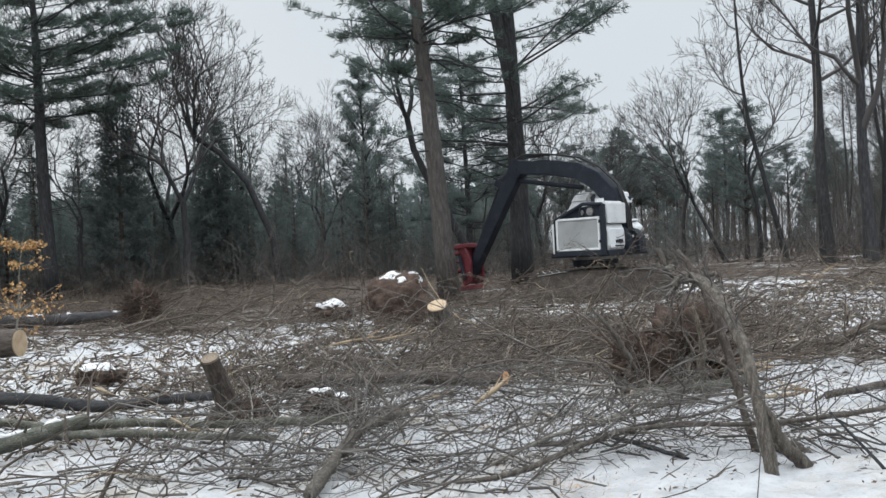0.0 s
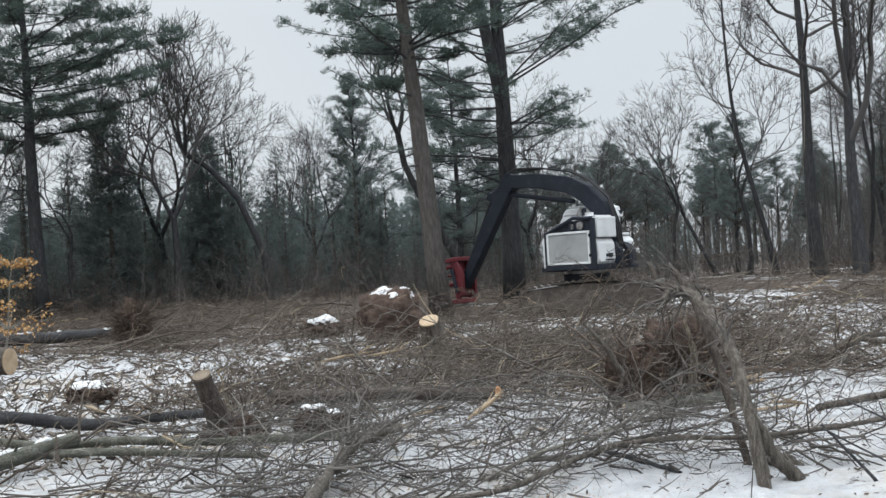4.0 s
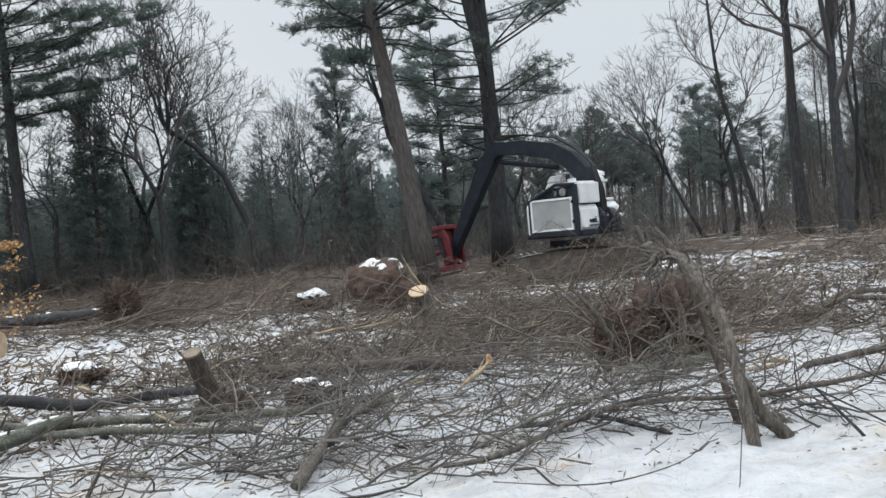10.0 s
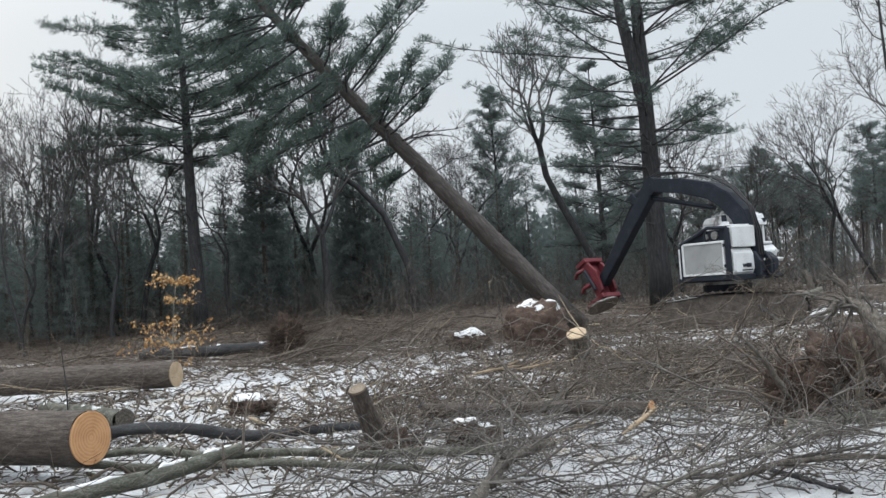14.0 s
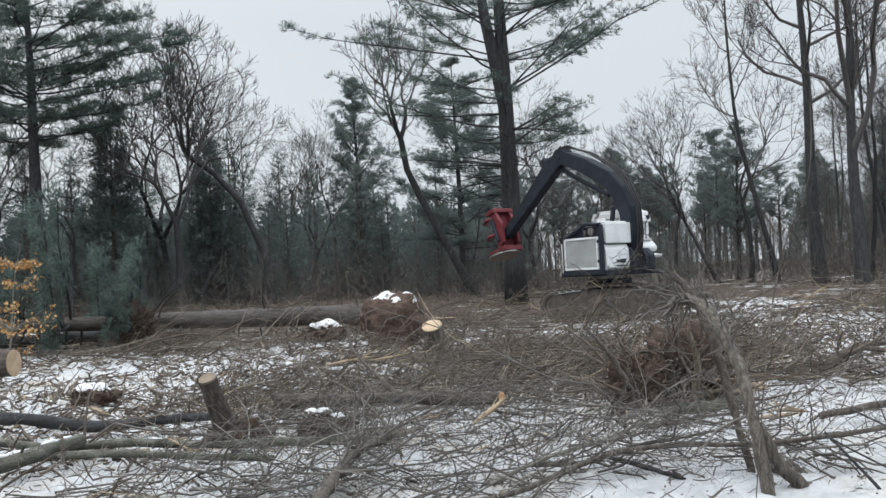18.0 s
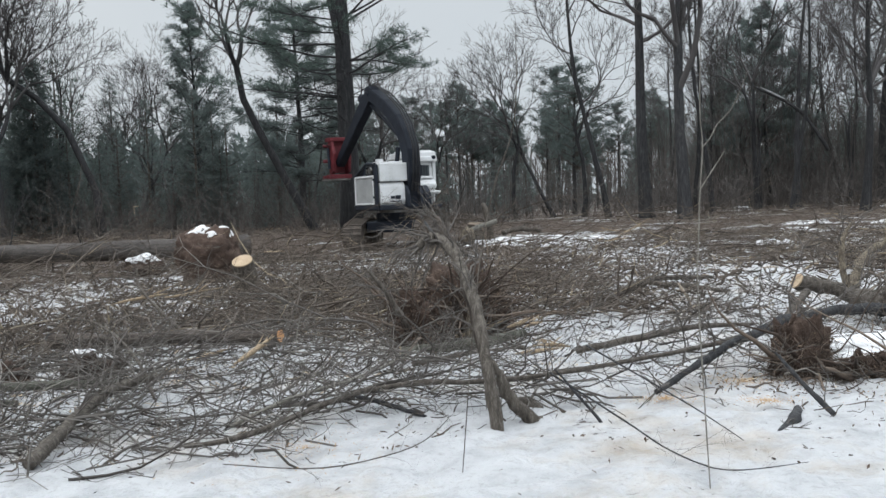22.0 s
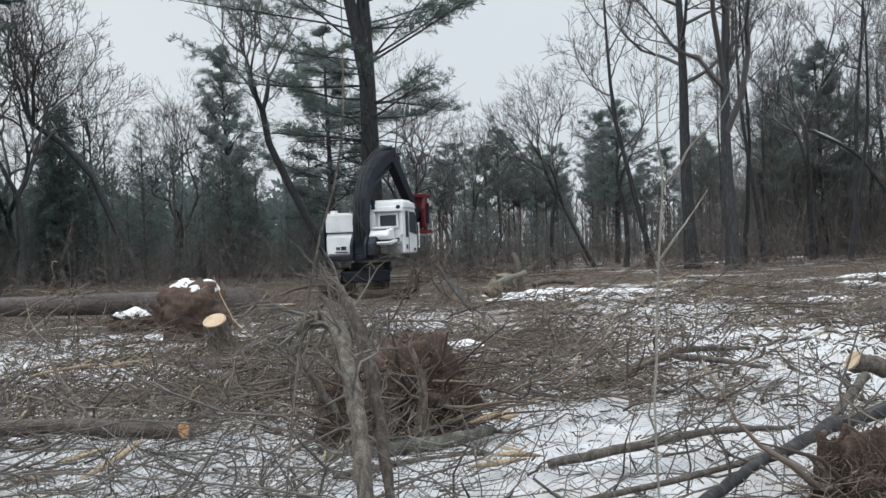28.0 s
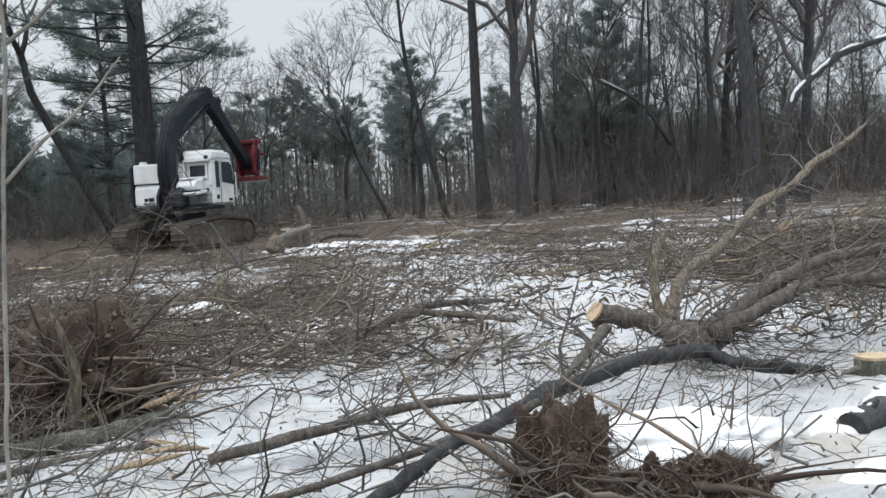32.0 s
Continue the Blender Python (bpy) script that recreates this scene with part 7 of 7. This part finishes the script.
HEAD_TILT = [(0, 6), (9, 8), (12, 14), (13, 20), (14, 30), (14.5, 34), (15.5, 22), (16.5, 20), (18, 18), (20, 10), (21.5, 0), (32, 0)]
FALL = [(0, 3.0), (5.5, 3.8), (8, 5.0), (9, 6.0), (10, 7.2), (11, 9.0), (11.5, 10.6), (12, 13), (12.5, 17.5), (13, 23), (13.3, 28), (13.6, 33), (14, 41), (14.5, 55), (15, 72), (15.4, 85), (15.6, 87.5), (15.9, 86.8), (16.2, 87.6), (32, 87.6)]
FALL_WAY = 205.0


def motions():
    root, up, boom, stick, head = MACHINE
    walk(root, [(t, pose(x, between(DRIVE_Y, t), rise(x, between(DRIVE_Y, t)) + 0.03, 0, 0, between(DRIVE_TURN, t))) for t, x in DRIVE_X])
    times = [0.25 * k for k in range(129)]
    rows = {ob: [] for ob in (up, boom, stick, head)}
    for t in times:
        turn = pose(0, 0, 0, 0, 0, between(SLEW, t) - between(DRIVE_TURN, t))
        b, s = between(BOOM_UP, t), between(STICK_UP, t)
        foot = turn @ Matrix.Translation(BOOM_BASE) @ pose(0, 0, 0, 0, -b, 0)
        elbow = foot @ Matrix.Translation((BOOM_LEN * ARM, 0, 0)) @ pose(0, 0, 0, 0, b - s, 0)
        wrist = elbow @ Matrix.Translation((STICK_LEN * ARM, 0, 0)) @ pose(0, 0, 0, 0, s + between(HEAD_TILT, t), 0)
        for ob, m in ((up, turn), (boom, foot), (stick, elbow), (head, wrist)):
            rows[ob].append((t, m))
    for ob, r in rows.items():
        walk(ob, r)
    a = radians(FALL_WAY)
    axis = Vector((-math.sin(a), math.cos(a), 0))
    tree = []
    for t, fall in FALL:
        slide = between([(0, 0), (13, 0), (15.4, 1.0), (32, 1.0)], t)
        lift = between([(0, 0), (13.5, 0.1), (15.4, 0.35), (32, 0.3)], t)
        m = Matrix.Translation((-2.3 + slide * -0.9, 32.6 + slide * -0.9, 0.1 + lift)) @ Matrix.Rotation(radians(fall), 4, axis)
        tree.append((t, m))
    walk(felled_pine, tree)


motions()
